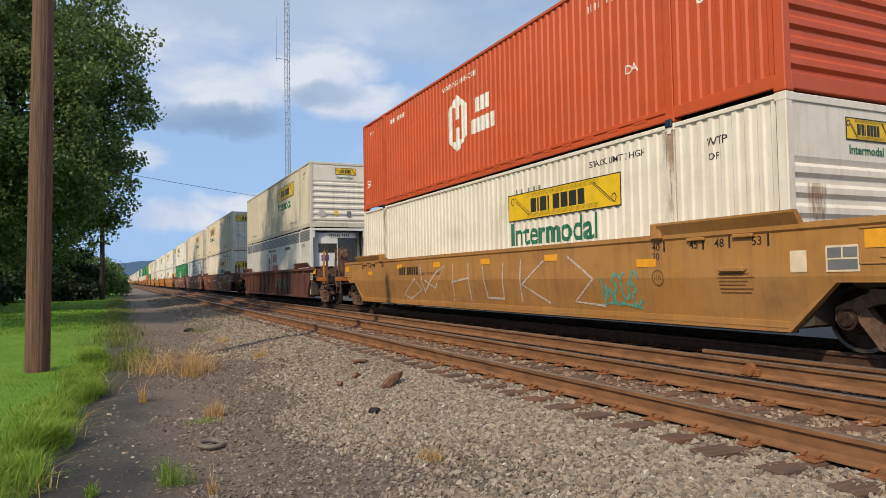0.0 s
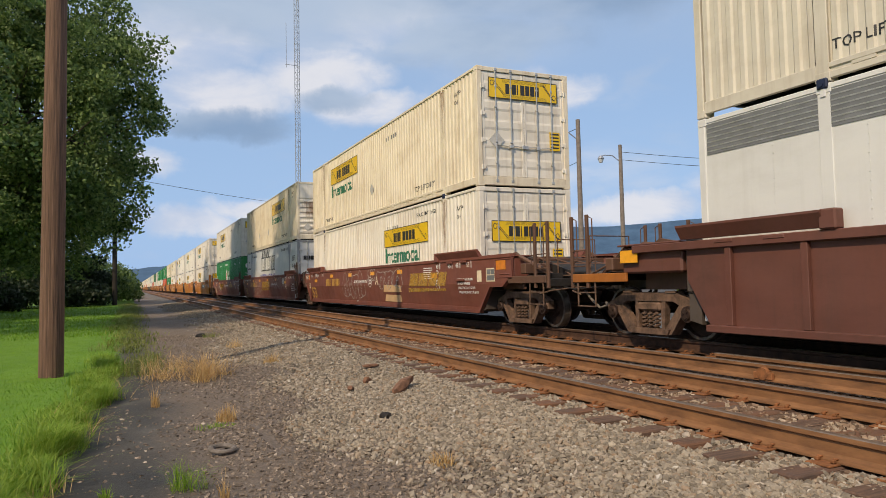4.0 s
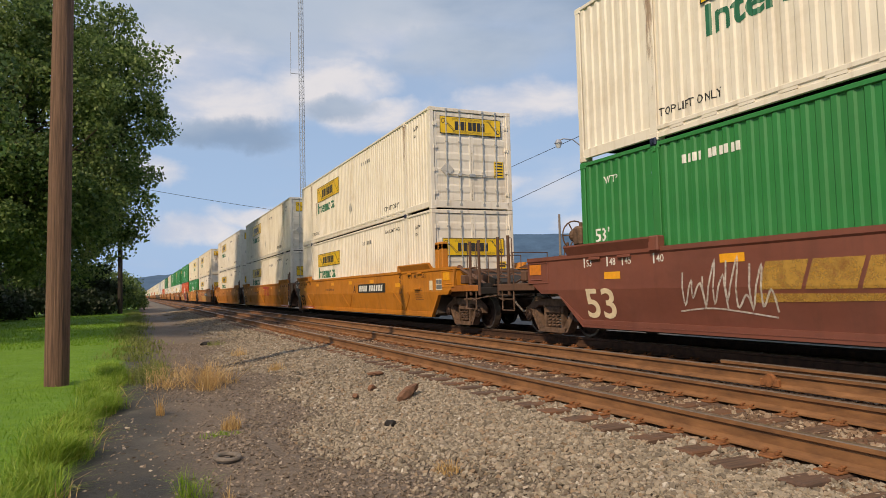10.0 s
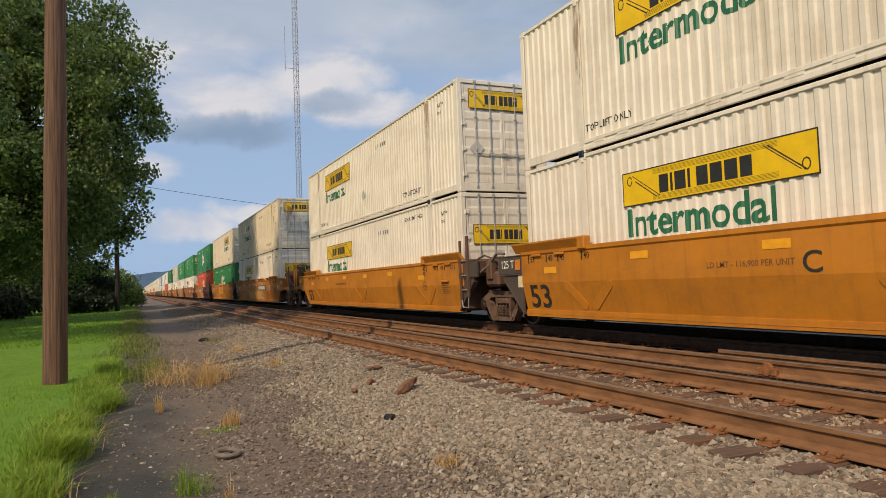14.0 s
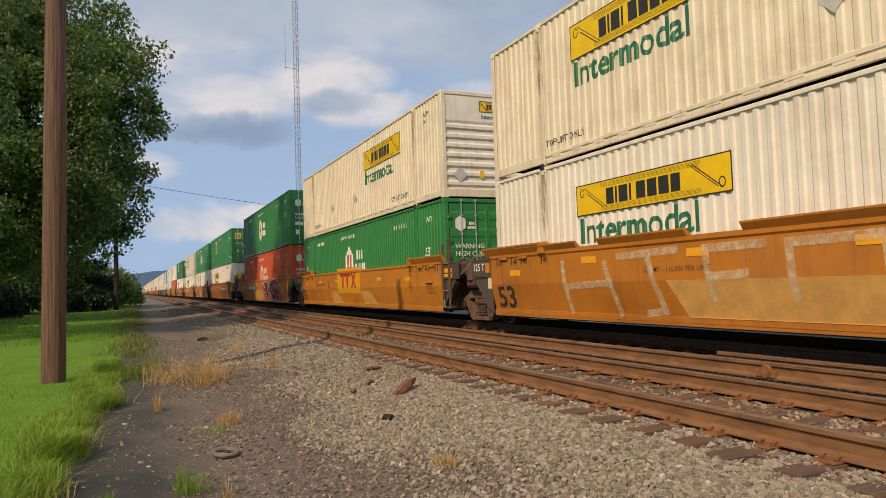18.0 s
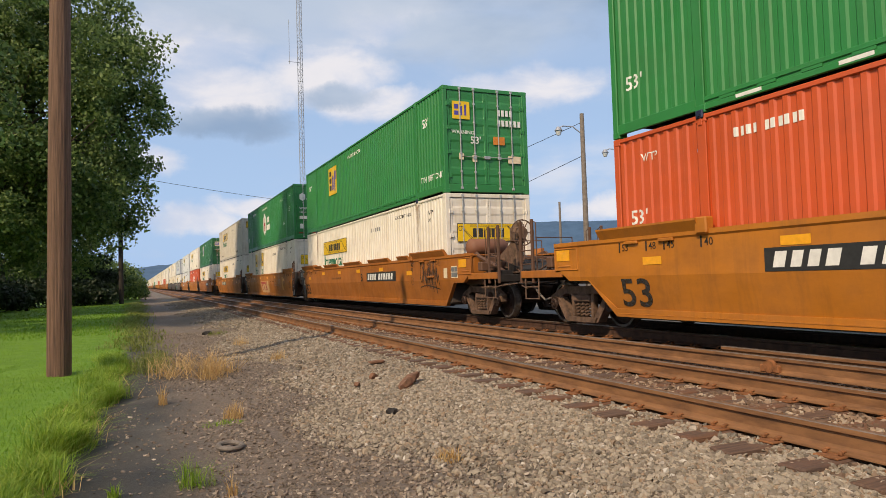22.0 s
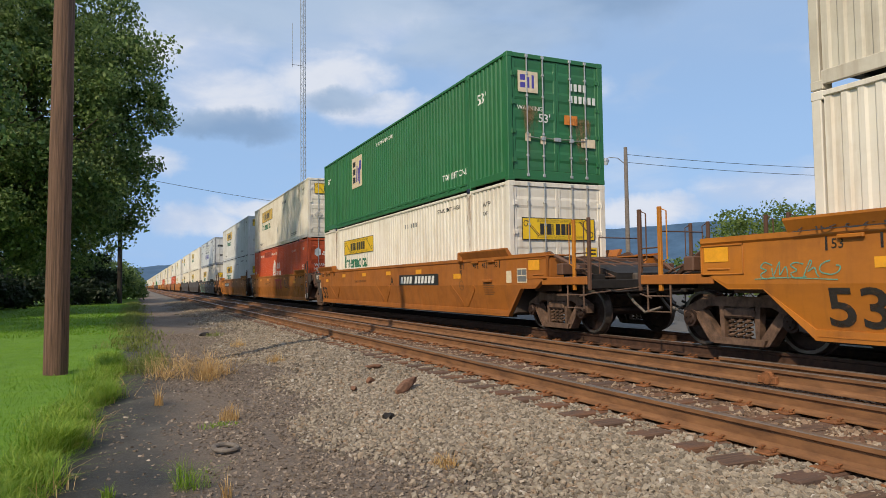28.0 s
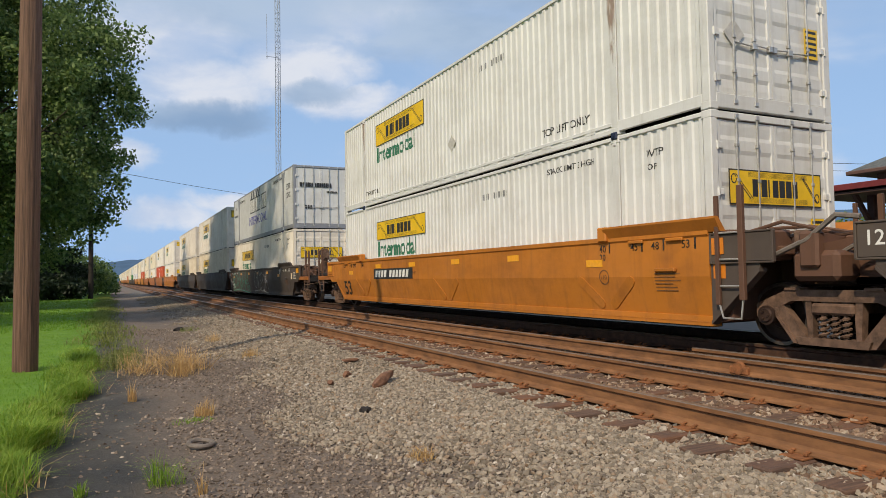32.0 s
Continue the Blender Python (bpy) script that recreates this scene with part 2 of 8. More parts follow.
M["yellowink"] = plain("gold_lettering", (0.52, 0.30, 0.06), 0.5, 0, 0.2, 6, 0.02)
M["redink"] = plain("dark_red_lettering", (0.38, 0.03, 0.025), 0.5, 0, 0.2, 6, 0.02)
M["blueink"] = plain("violet_blue_lettering", (0.075, 0.06, 0.33), 0.45, 0, 0.15, 6, 0.02)
M["faint"] = plain("faded_brown_stencil", (0.17, 0.078, 0.03), 0.6, 0, 0.3, 9, 0.02)


def worn(name, col, lo=0.35, hi=0.6, most=0.9, stretch=(1, 1, 1), scale=14.0):
    """Sprayed or brushed paint that has worn thin in places."""
    m, nt, b = nodes_of(name)
    v, _ = spread(nt)
    b.inputs["Base Color"].default_value = (*col, 1)
    b.inputs["Roughness"].default_value = 0.7
    n = noise_node(nt, v, scale, 6, 0.7, stretch)
    nt.links.new(ramp(nt, n, [(lo, (0.12,) * 3), (hi, (most,) * 3)]), b.inputs["Alpha"])
    return m


M["chalk"] = worn("pale_spray_paint", (0.66, 0.62, 0.56), 0.25, 0.6, 0.75)
M["teal"] = worn("teal_spray_paint", (0.10, 0.36, 0.28), 0.25, 0.55)
M["wornink"] = worn("worn_black_stencil", (0.03, 0.026, 0.022), 0.2, 0.5, 0.85, (1, 1, 1), 9.0)
M["worngold"] = worn("worn_gold_lettering", (0.52, 0.30, 0.06), 0.3, 0.62, 0.7, (1, 1, 1), 6.0)
M["brushed"] = worn("brushed_cream_paint", (0.72, 0.58, 0.38), 0.33, 0.62, 0.62, (1, 1, 1), 7.0)
M["sprayred"] = worn("deep_red_spray_paint", (0.33, 0.028, 0.030), 0.05, 0.3, 1.0)
M["spraydark"] = worn("blue_black_spray_paint", (0.020, 0.026, 0.045), 0.05, 0.3, 1.0)
M["spraywhite"] = worn("white_spray_paint", (0.72, 0.70, 0.66), 0.05, 0.35, 1.0)


def rust_run():
    """Rust that runs down from a seam, broken into streaks."""
    m, nt, b = nodes_of("running_rust")
    tc = nt.nodes.new("ShaderNodeTexCoord")
    v, rnd = spread(nt)
    sp = nt.nodes.new("ShaderNodeSeparateXYZ")
    nt.links.new(tc.outputs["Generated"], sp.inputs[0])
    edge = mathn(nt, 'MULTIPLY', mathn(nt, 'MULTIPLY', sp.outputs[0], mathn(nt, 'SUBTRACT', 1.0, sp.outputs[0])), 4.0)
    streaks = noise_node(nt, v, 9.0, 7, 0.7, (1.6, 0.22, 1))
    f = mathn(nt, 'ADD', mathn(nt, 'MULTIPLY', streaks, 1.0), mathn(nt, 'ADD', mathn(nt, 'MULTIPLY', sp.outputs[1], 0.30), mathn(nt, 'MULTIPLY', edge, 0.22)))
    nt.links.new(ramp(nt, f, [(0.84, (0, 0, 0)), (1.12, (0.5,) * 3)]), b.inputs["Alpha"])
    nt.links.new(ramp(nt, noise_node(nt, v, 12, 5), [(0.3, (0.17, 0.075, 0.032)), (0.7, (0.38, 0.19, 0.08))]), b.inputs["Base Color"])
    b.inputs["Roughness"].default_value = 0.9
    return m


M["rust_run"] = rust_run()
M["lockblue"] = plain("dark_blue_lock_paint", (0.02, 0.03, 0.07), 0.5, 0.3, 0.3, 12, 0.1)
M["peach"] = plain("pale_peach_repaint", (0.62, 0.40, 0.21), 0.6, 0, 0.15, 3, 0.05)
M["patchtan"] = plain("pale_orange_repaint", (0.58, 0.31, 0.085), 0.6, 0, 0.2, 3, 0.05)
M["cream"] = plain("cream_panel", (0.70, 0.58, 0.40), 0.5, 0, 0.15, 6, 0.02)
M["darkglass"] = plain("dark_grille", (0.05, 0.055, 0.06), 0.4, 0.2, 0.3, 20, 0.3)
M["stripegrey"] = plain("grey_roof_stripe", (0.16, 0.165, 0.17), 0.45, 0, 0.2, 6, 0.05)
M["tank"] = paint("rusty_tank_paint", (0.20, 0.075, 0.035), 0.4, 0.4, 0.6)


def rail_steel():
    m, nt, b = nodes_of("rusty_rail_steel")
    v, _ = spread(nt)
    n = noise_node(nt, v, 9, 7, 0.7, (1, 0.25, 1))
    c = ramp(nt, n, [(0.25, (0.075, 0.034, 0.015)), (0.5, (0.195, 0.090, 0.036)), (0.8, (0.32, 0.155, 0.064))])
    nt.links.new(c, b.inputs["Base Color"])
    b.inputs["Roughness"].default_value = 0.75
    bump(nt, b, noise_node(nt, v, 60, 4), 0.3, 0.004)
    return m


M["rail"] = rail_steel()
M["railtop"] = plain("worn_bright_rail_head", (0.27, 0.205, 0.155), 0.38, 0.6, 0.3, 14, 0.05)
# rail steel of the train's track, with the wagons' shade put into the colour
M["mainrail"] = plain("rail_steel_painted_shade", (0.075, 0.036, 0.02), 0.7, 0.2, 0.5, 9, 0.3)
M["plate"] = plain("orange_rusted_plate", (0.23, 0.090, 0.032), 0.85, 0.1, 0.5, 14, 0.4)


def tie_wood():
    m, nt, b = nodes_of("weathered_sleeper_wood")
    v, rnd = spread(nt)
    g = noise_node(nt, v, 8, 8, 0.7, (0.35, 5, 5))
    base = ramp(nt, g, [(0.25, (0.035, 0.022, 0.016)), (0.5, (0.115, 0.066, 0.044)), (0.8, (0.21, 0.12, 0.075))])
    c = blend(nt, ramp(nt, noise_node(nt, v, 1.6, 5), [(0.45, (0, 0, 0)), (0.7, (0.7, 0.7, 0.7))]), base, (0.23, 0.09, 0.035))
    c = blend(nt, mathn(nt, 'MULTIPLY', rnd, 0.5), c, (0.07, 0.05, 0.045))
    nt.links.new(c, b.inputs["Base Color"])
    b.inputs["Roughness"].default_value = 0.9
    bump(nt, b, g, 0.6, 0.015)
    return m


M["tie"] = tie_wood()


def stone_mat(name, cols, rough=0.9):
    m, nt, b = nodes_of(name)
    geo = nt.nodes.new("ShaderNodeNewGeometry")
    tc = nt.nodes.new("ShaderNodeTexCoord")
    c = ramp(nt, geo.outputs["Random Per Island"], cols)
    n = noise_node(nt, tc.outputs["Object"], 28, 6, 0.7)
    c = blend(nt, 0.45, c, ramp(nt, n, [(0.3, (0.25, 0.25, 0.25)), (0.75, (0.85, 0.85, 0.85))]), 'OVERLAY')
    nt.links.new(c, b.inputs["Base Color"])
    b.inputs["Roughness"].default_value = rough
    bump(nt, b, n, 0.35, 0.006)
    return m


M["stone"] = stone_mat("grey_ballast_stone", [(0.0, (0.12, 0.098, 0.075)), (0.35, (0.215, 0.180, 0.138)), (0.75, (0.32, 0.272, 0.210)),
                                             (0.93, (0.22, 0.15, 0.095)), (1.0, (0.44, 0.40, 0.345))])
M["pebble"] = stone_mat("dusty_path_gravel", [(0.0, (0.085, 0.066, 0.052)), (0.5, (0.18, 0.140, 0.110)), (0.9, (0.265, 0.208, 0.161)), (1.0, (0.38, 0.32, 0.26))])
M["rustystone"] = stone_mat("rust_stained_ballast", [(0.0, (0.09, 0.055, 0.036)), (0.4, (0.185, 0.118, 0.076)), (0.75, (0.28, 0.200, 0.140)), (1.0, (0.38, 0.31, 0.235))])


def leafy(name, lo, hi, trans=0.25):
    m, nt, b = nodes_of(name)
    geo = nt.nodes.new("ShaderNodeNewGeometry")
    tc = nt.nodes.new("ShaderNodeTexCoord")
    c = ramp(nt, geo.outputs["Random Per Island"], [(0.0, lo), (1.0, hi)])
    c = blend(nt, ramp(nt, noise_node(nt, tc.outputs["Object"], 0.35, 4), [(0.35, (0, 0, 0)), (0.7, (0.5, 0.5, 0.5))]), c,
              tuple(x * 0.7 for x in lo))
    nt.links.new(c, b.inputs["Base Color"])
    b.inputs["Roughness"].default_value = 0.55
    tr = nt.nodes.new("ShaderNodeBsdfTranslucent")
    nt.links.new(c, tr.inputs[0])
    ms = nt.nodes.new("ShaderNodeMixShader")
    ms.inputs[0].default_value = trans
    nt.links.new(b.outputs[0], ms.inputs[1])
    nt.links.new(tr.outputs[0], ms.inputs[2])
    nt.links.new(ms.outputs[0], nt.nodes["Material Output"].inputs[0])
    return m


M["leaf"] = leafy("tree_leaves", (0.038, 0.092, 0.023), (0.280, 0.385, 0.115), 0.45)
# deep shade below the crowns is put into this leaf colour
M["leafdark"] = leafy("hedge_leaves_painted_shade", (0.010, 0.024, 0.008), (0.026, 0.052, 0.016))
M["leaflight"] = leafy("bush_leaves", (0.075, 0.130, 0.020), (0.22, 0.30, 0.055), 0.4)
M["blade"] = leafy("lawn_grass", (0.100, 0.240, 0.010), (0.225, 0.370, 0.020), 0.4)
M["longblade"] = leafy("long_grass", (0.130, 0.285, 0.016), (0.400, 0.500, 0.075), 0.4)
M["straw"] = leafy("dry_straw", (0.46, 0.27, 0.095), (0.92, 0.68, 0.34), 0.35)
M["olive"] = leafy("rough_olive_grass", (0.115, 0.165, 0.026), (0.330, 0.350, 0.085), 0.4)
M["bark"] = plain("tree_bark", (0.060, 0.045, 0.035), 0.95, 0, 0.4, 5, 0.8)


def pole_wood():
    m, nt, b = nodes_of("weathered_pole_wood")
    v, _ = spread(nt)
    g = noise_node(nt, v, 9, 8, 0.7, (4, 4, 0.12))
    c = ramp(nt, g, [(0.28, (0.030, 0.019, 0.014)), (0.5, (0.130, 0.068, 0.044)), (0.75, (0.225, 0.130, 0.088))])
    nt.links.new(c, b.inputs["Base Color"])
    b.inputs["Roughness"].default_value = 0.85
    bump(nt, b, g, 0.9, 0.02)
    return m


M["pole"] = pole_wood()
M["darkpole"] = plain("creosoted_pole_wood", (0.03, 0.024, 0.02), 0.9, 0, 0.4, 6, 0.4)
M["greypole"] = plain("grey_pole_wood", (0.20, 0.17, 0.145), 0.9, 0, 0.3, 6, 0.4)
M["galv"] = plain("galvanised_steel", (0.34, 0.36, 0.40), 0.5, 0.5, 0.2, 6, 0.05)
M["roofred"] = plain("red_roof_edge", (0.17, 0.028, 0.028), 0.5, 0, 0.2, 5, 0.1)
M["roofgrey"] = plain("grey_shingle_roof", (0.10, 0.11, 0.11), 0.9, 0, 0.3, 7, 0.4)
M["trimwood"] = plain("brown_painted_timber", (0.11, 0.06, 0.045), 0.6, 0, 0.25, 5, 0.15)
M["stonewall"] = plain("pale_stucco_wall", (0.42, 0.40, 0.36), 0.85, 0, 0.15, 3, 0.2)
M["lampglass"] = plain("pale_lamp_glass", (0.62, 0.66, 0.66), 0.2, 0, 0.1, 5, 0.02)
M["wire"] = plain("black_wire", (0.02, 0.02, 0.02), 0.6, 0, 0.1, 5, 0.02)
M["rubber"] = plain("perished_grey_rubber", (0.16, 0.135, 0.115), 0.9, 0, 0.35, 14, 0.4)
M["rotwood"] = plain("rotten_brown_wood", (0.17, 0.085, 0.05), 0.95, 0, 0.45, 14, 0.8)
M["concrete"] = plain("dull_concrete", (0.105, 0.098, 0.088), 0.9, 0, 0.15, 2, 0.15)

# ---- mesh helpers ----


class Shape:
    """Collects vertices and faces of one mesh."""

    def __init__(self):
        self.v, self.f = [], []

    def add(self, vs, fs):
        n = len(self.v)
        self.v += [tuple(p) for p in vs]
        self.f += [tuple(i + n for i in f) for f in fs]
        return self

    def box(self, x0, x1, y0, y1, z0, z1, b=0.0):
        """A box, its edges cut back by b."""
        if b <= 0:
            vs = [(x, y, z) for x in (x0, x1) for y in (y0, y1) for z in (z0, z1)]
            return self.add(vs, [(0, 1, 3, 2), (4, 6, 7, 5), (0, 4, 5, 1), (2, 3, 7, 6), (0, 2, 6, 4), (1, 5, 7, 3)])
        b = min(b, (x1 - x0) * 0.45, (y1 - y0) * 0.45, (z1 - z0) * 0.45)
        X, Y, Z = (x0, x1), (y0, y1), (z0, z1)
        vs, ix = [], {}
        for i in (0, 1):
            for j in (0, 1):
                for k in (0, 1):
                    s = (1 - 2 * i, 1 - 2 * j, 1 - 2 * k)
                    for a in range(3):
                        p = [X[i] + s[0] * b, Y[j] + s[1] * b, Z[k] + s[2] * b]
                        p[a] = (X[i], Y[j], Z[k])[a]
                        ix[i, j, k, a] = len(vs)
                        vs.append(p)
        fs = []
        for a in range(3):
            c, d = [q for q in range(3) if q != a]
            for side in (0, 1):
                loop = []
                for u, w in ((0, 0), (1, 0), (1, 1), (0, 1)):
                    key = [0, 0, 0]
                    key[a], key[c], key[d] = side, u, w
                    loop.append(ix[(*key, a)])
                fs.append(loop)
            for u in (0, 1):
                for w in (0, 1):
                    k0, k1 = [0, 0, 0], [0, 0, 0]
                    k0[c] = k1[c] = u
                    k0[d] = k1[d] = w
                    k1[a] = 1
                    fs.append([ix[(*k0, c)], ix[(*k1, c)], ix[(*k1, d)], ix[(*k0, d)]])
        for i in (0, 1):
            for j in (0, 1):
                for k in (0, 1):
                    fs.append([ix[i, j, k, 0], ix[i, j, k, 1], ix[i, j, k, 2]])
        return self.add(vs, fs)

    def rod(self, p, q, r, n=8, r2=None):
        p, q = Vector(p), Vector(q)
        r2 = r if r2 is None else r2
        d = (q - p).normalized()
        u = d.orthogonal().normalized()
        w = d.cross(u)
        vs = []
        for c, rad in ((p, r), (q, r2)):
            for i in range(n):
                a = 2 * math.pi * i / n
                vs.append(c + (u * math.cos(a) + w * math.sin(a)) * rad)
        fs = [(i, (i + 1) % n, n + (i + 1) % n, n + i) for i in range(n)]
        return self.add(vs, fs + [tuple(range(n))[::-1], tuple(range(n, 2 * n))])

    def path(self, pts, r, n=6):
        return self.tube(pts, r, n)

    def tube(self, pts, r, n=6):
        """One bent rod through the points; r a number or one for each point."""
        pts = [Vector(p) for p in pts]
        rs = r if isinstance(r, (list, tuple)) else [r] * len(pts)
        rings, u = [], None
        for i, p in enumerate(pts):
            d = (pts[min(i + 1, len(pts) - 1)] - pts[max(i - 1, 0)]).normalized()
            u = d.orthogonal().normalized() if u is None else (u - d * u.dot(d)).normalized()
            w = d.cross(u)
            rings.append([tuple(p + (u * math.cos(2 * math.pi * k / n) + w * math.sin(2 * math.pi * k / n)) * rs[i]) for k in range(n)])
        return self.loft(rings)

    def prism(self, outline, lo, hi, axis=0):
        """An outline of (u, w) pairs drawn out along an axis: 0 over (y, z), 1 over (x, z), 2 over (x, y)."""
        def at(u, w, h):
            return ((h, u, w), (u, h, w), (u, w, h))[axis]
        n = len(outline)
        vs = [at(u, w, lo) for u, w in outline] + [at(u, w, hi) for u, w in outline]
        fs = [(i, (i + 1) % n, n + (i + 1) % n, n + i) for i in range(n)]
        return self.add(vs, fs + [tuple(range(n))[::-1], tuple(range(n, 2 * n))])

    def loft(self, rings, closed=True):
        n = len(rings[0])
        vs = [p for r in rings for p in r]
        fs = []
        for k in range(len(rings) - 1):
            for i in range(n if closed else n - 1):
                j = (i + 1) % n
                fs.append((k * n + i, k * n + j, (k + 1) * n + j, (k + 1) * n + i))
        if closed:
            fs += [tuple(range(n))[::-1], tuple((len(rings) - 1) * n + i for i in range(n))]
        return self.add(vs, fs)

    def lathe(self, profile, axis_x0=0.0, n=24, centre=(0, 0)):
        """Profile of (x, radius) turned round the x axis."""
        rings = []
        for x, r in profile:
            rings.append([(x, centre[0] + r * math.cos(2 * math.pi * i / n), centre[1] + r * math.sin(2 * math.pi * i / n)) for i in range(n)])
        return self.loft(rings)

    def mesh(self, name, smooth=False):
        me = bpy.data.meshes.new(name)
        me.from_pydata(self.v, [], self.f)
        bm = bmesh.new()
        bm.from_mesh(me)
        bmesh.ops.recalc_face_normals(bm, faces=bm.faces)
        bm.to_mesh(me)
        bm.free()
        if smooth:
            me.shade_smooth()
        return me


MESHES = {}


def cached(key, build, smooth=False):
    if key not in MESHES:
        MESHES[key] = build().mesh(key, smooth)
    return MESHES[key]


def part(name, geo, material, parent=None, label="", at=None):
    """Links a Shape or a shared mesh as ONE object under a thing or a part."""
    me = geo.mesh(name) if isinstance(geo, Shape) else geo
    ob = new(name, me)
    if not me.materials:
        me.materials.append(None)
    ob.material_slots[0].link = 'OBJECT'
    ob.material_slots[0].material = M[material] if isinstance(material, str) else material
    ob.parent = parent
    if at is not None:
        ob.matrix_basis = at
    if label:
        tagged(ob, label=label)
    return ob


def thing(name, label, category, group="", m=None, kind=""):
    e = new(name)
    e.empty_display_size = 0.3
    if m is not None:
        e.matrix_basis = m
    return tagged(e, label, category, group, kind)


def raw_mesh(name, verts, faces_quads=None, faces_tris=None):
    """A mesh out of numpy arrays, all quads or all triangles."""
    me = bpy.data.meshes.new(name)
    f = faces_quads if faces_quads is not None else faces_tris
    k = f.shape[1]
    me.vertices.add(len(verts))
    me.vertices.foreach_set("co", np.ascontiguousarray(verts, dtype=np.float32).ravel())
    me.loops.add(f.size)
    me.loops.foreach_set("vertex_index", np.ascontiguousarray(f, dtype=np.int32).ravel())
    me.polygons.add(len(f))
    me.polygons.foreach_set("loop_start", np.arange(0, f.size, k, dtype=np.int32))
    me.update(calc_edges=True)
    me.shade_flat()
    return me


# ---- ground ----
XC = 8.746            # centre of the train's track
NEAR0, NEAR1 = 4.65, 6.155   # the two rails of the empty track
NEAR_Z = -0.17        # its rail heads
RNG = np.random.default_rng(7)


def smoothstep(a, b, x):
    t = np.clip((x - a) / (b - a), 0, 1)
    return t * t * (3 - 2 * t)


def grass_edge(y):
    """Where the lawn ends, across the track."""
    y = np.asarray(y, dtype=float)
    return np.interp(y, [2, 6, 8, 10.4, 12.2, 15, 31, 80], [-0.72, -0.64, -0.60, -0.36, -0.40, -0.28, 0.10, 0.35]) + 0.07 * np.sin(y * 1.9) + 0.045 * np.sin(y * 4.3 + 1)


def ground_z(x, y):
    x, y = np.asarray(x, dtype=float), np.asarray(y, dtype=float)
    z = -0.56 + 0.07 * smoothstep(0.05, -0.25, x - grass_edge(y)) + 0 * y
    z = z + 0.025 * np.sin(x * 2.1 + y * 0.7) * np.sin(y * 1.3 - x) * smoothstep(30, 15, y)
    z = np.where(x > 1.2, -0.56 + (NEAR_Z - 0.258 + 0.56) * smoothstep(1.6, 3.9, x), z)
    z = z + 0.032 * smoothstep(4.25, 4.5, x) * smoothstep(6.6, 6.35, x)
    z = np.where(x > 6.6, NEAR_Z - 0.258 + (0.188) * smoothstep(6.6, 7.4, x), z)
    z = np.where(x > 10.2, -0.24 - 0.45 * smoothstep(10.2, 12.0, x), z)
    return z


def ground():
    xs = np.concatenate([[-1500, -700, -300, -120, -60, -30, -16], np.arange(-10, -3, 0.5), np.arange(-3, 12.6, 0.15),
                         [13, 14, 16, 20, 30, 50, 90, 160, 300, 700, 1500]])
    ys = np.concatenate([[-800, -300, -100, -40, -20, -10], np.arange(-4, 30, 0.2), np.arange(30, 70, 1.0), np.arange(70, 200, 5.0),
                         [220, 260, 320, 420, 600, 900, 1400, 2200, 3200]])
    X, Y = np.meshgrid(xs, ys)
    Z = ground_z(X, Y)
    n, k = len(ys), len(xs)
    vs = np.stack([X, Y, Z], -1).reshape(-1, 3)
    i = (np.arange(n - 1)[:, None] * k + np.arange(k - 1)[None]).ravel()
    me = raw_mesh("ground", vs, np.stack([i, i + 1, i + k + 1, i + k], -1))
    me.shade_smooth()
    lawn = me.attributes.new("lawn", 'FLOAT', 'POINT')
    lawn.data.foreach_set("value", (X - grass_edge(Y)).ravel().astype(np.float32))
    m, nt, b = nodes_of("lawn_dirt_and_ballast_ground")
    geo = nt.nodes.new("ShaderNodeNewGeometry")
    sp = nt.nodes.new("ShaderNodeSeparateXYZ")
    nt.links.new(geo.outputs["Position"], sp.inputs[0])
    P = geo.outputs["Position"]
    wob = noise_node(nt, P, 1.3, 5, 0.6)
    x = mathn(nt, 'ADD', sp.outputs[0], mathn(nt, 'SUBTRACT', wob, 0.5))
    fine = noise_node(nt, P, 26, 8, 0.75)
    broad = noise_node(nt, P, 0.9, 6, 0.65)
    mud = ramp(nt, broad, [(0.32, (0.030, 0.0285, 0.026)), (0.52, (0.058, 0.054, 0.049)), (0.7, (0.115, 0.107, 0.097))])
    mud = blend(nt, ramp(nt, fine, [(0.5, (0, 0, 0)), (0.8, (0.6, 0.6, 0.6))]), mud, (0.15, 0.136, 0.12))
    dirt = ramp(nt, fine, [(0.3, (0.066, 0.051, 0.041)), (0.5, (0.15, 0.116, 0.091)), (0.75, (0.25, 0.197, 0.154))])
    rock = ramp(nt, fine, [(0.3, (0.04, 0.034, 0.028)), (0.5, (0.12, 0.105, 0.088)), (0.75, (0.24, 0.215, 0.18))])
    turf = ramp(nt, noise_node(nt, P, 3.0, 6, 0.7), [(0.3, (0.080, 0.190, 0.008)), (0.7, (0.150, 0.290, 0.014))])

    def step(lo, hi):
        r = nt.nodes.new("ShaderNodeMapRange")
        r.inputs["From Min"].default_value, r.inputs["From Max"].default_value = lo, hi
        nt.links.new(x, r.inputs["Value"])
        return r.outputs[0]
    c = blend(nt, step(0.15, 0.75), mud, dirt)
    c = blend(nt, step(2.0, 3.1), c, rock)
    at = nt.nodes.new("ShaderNodeAttribute")
    at.attribute_name = "lawn"
    sod = nt.nodes.new("ShaderNodeMapRange")
    sod.inputs["From Min"].default_value, sod.inputs["From Max"].default_value = -0.05, -0.22
    nt.links.new(mathn(nt, 'ADD', at.outputs["Fac"], mathn(nt, 'SUBTRACT', mathn(nt, 'MULTIPLY', wob, 0.4), 0.2)), sod.inputs["Value"])
    c = blend(nt, sod.outputs[0], c, turf)
    rusty = mathn(nt, 'MULTIPLY', step(3.9, 4.5), step(7.6, 7.0))
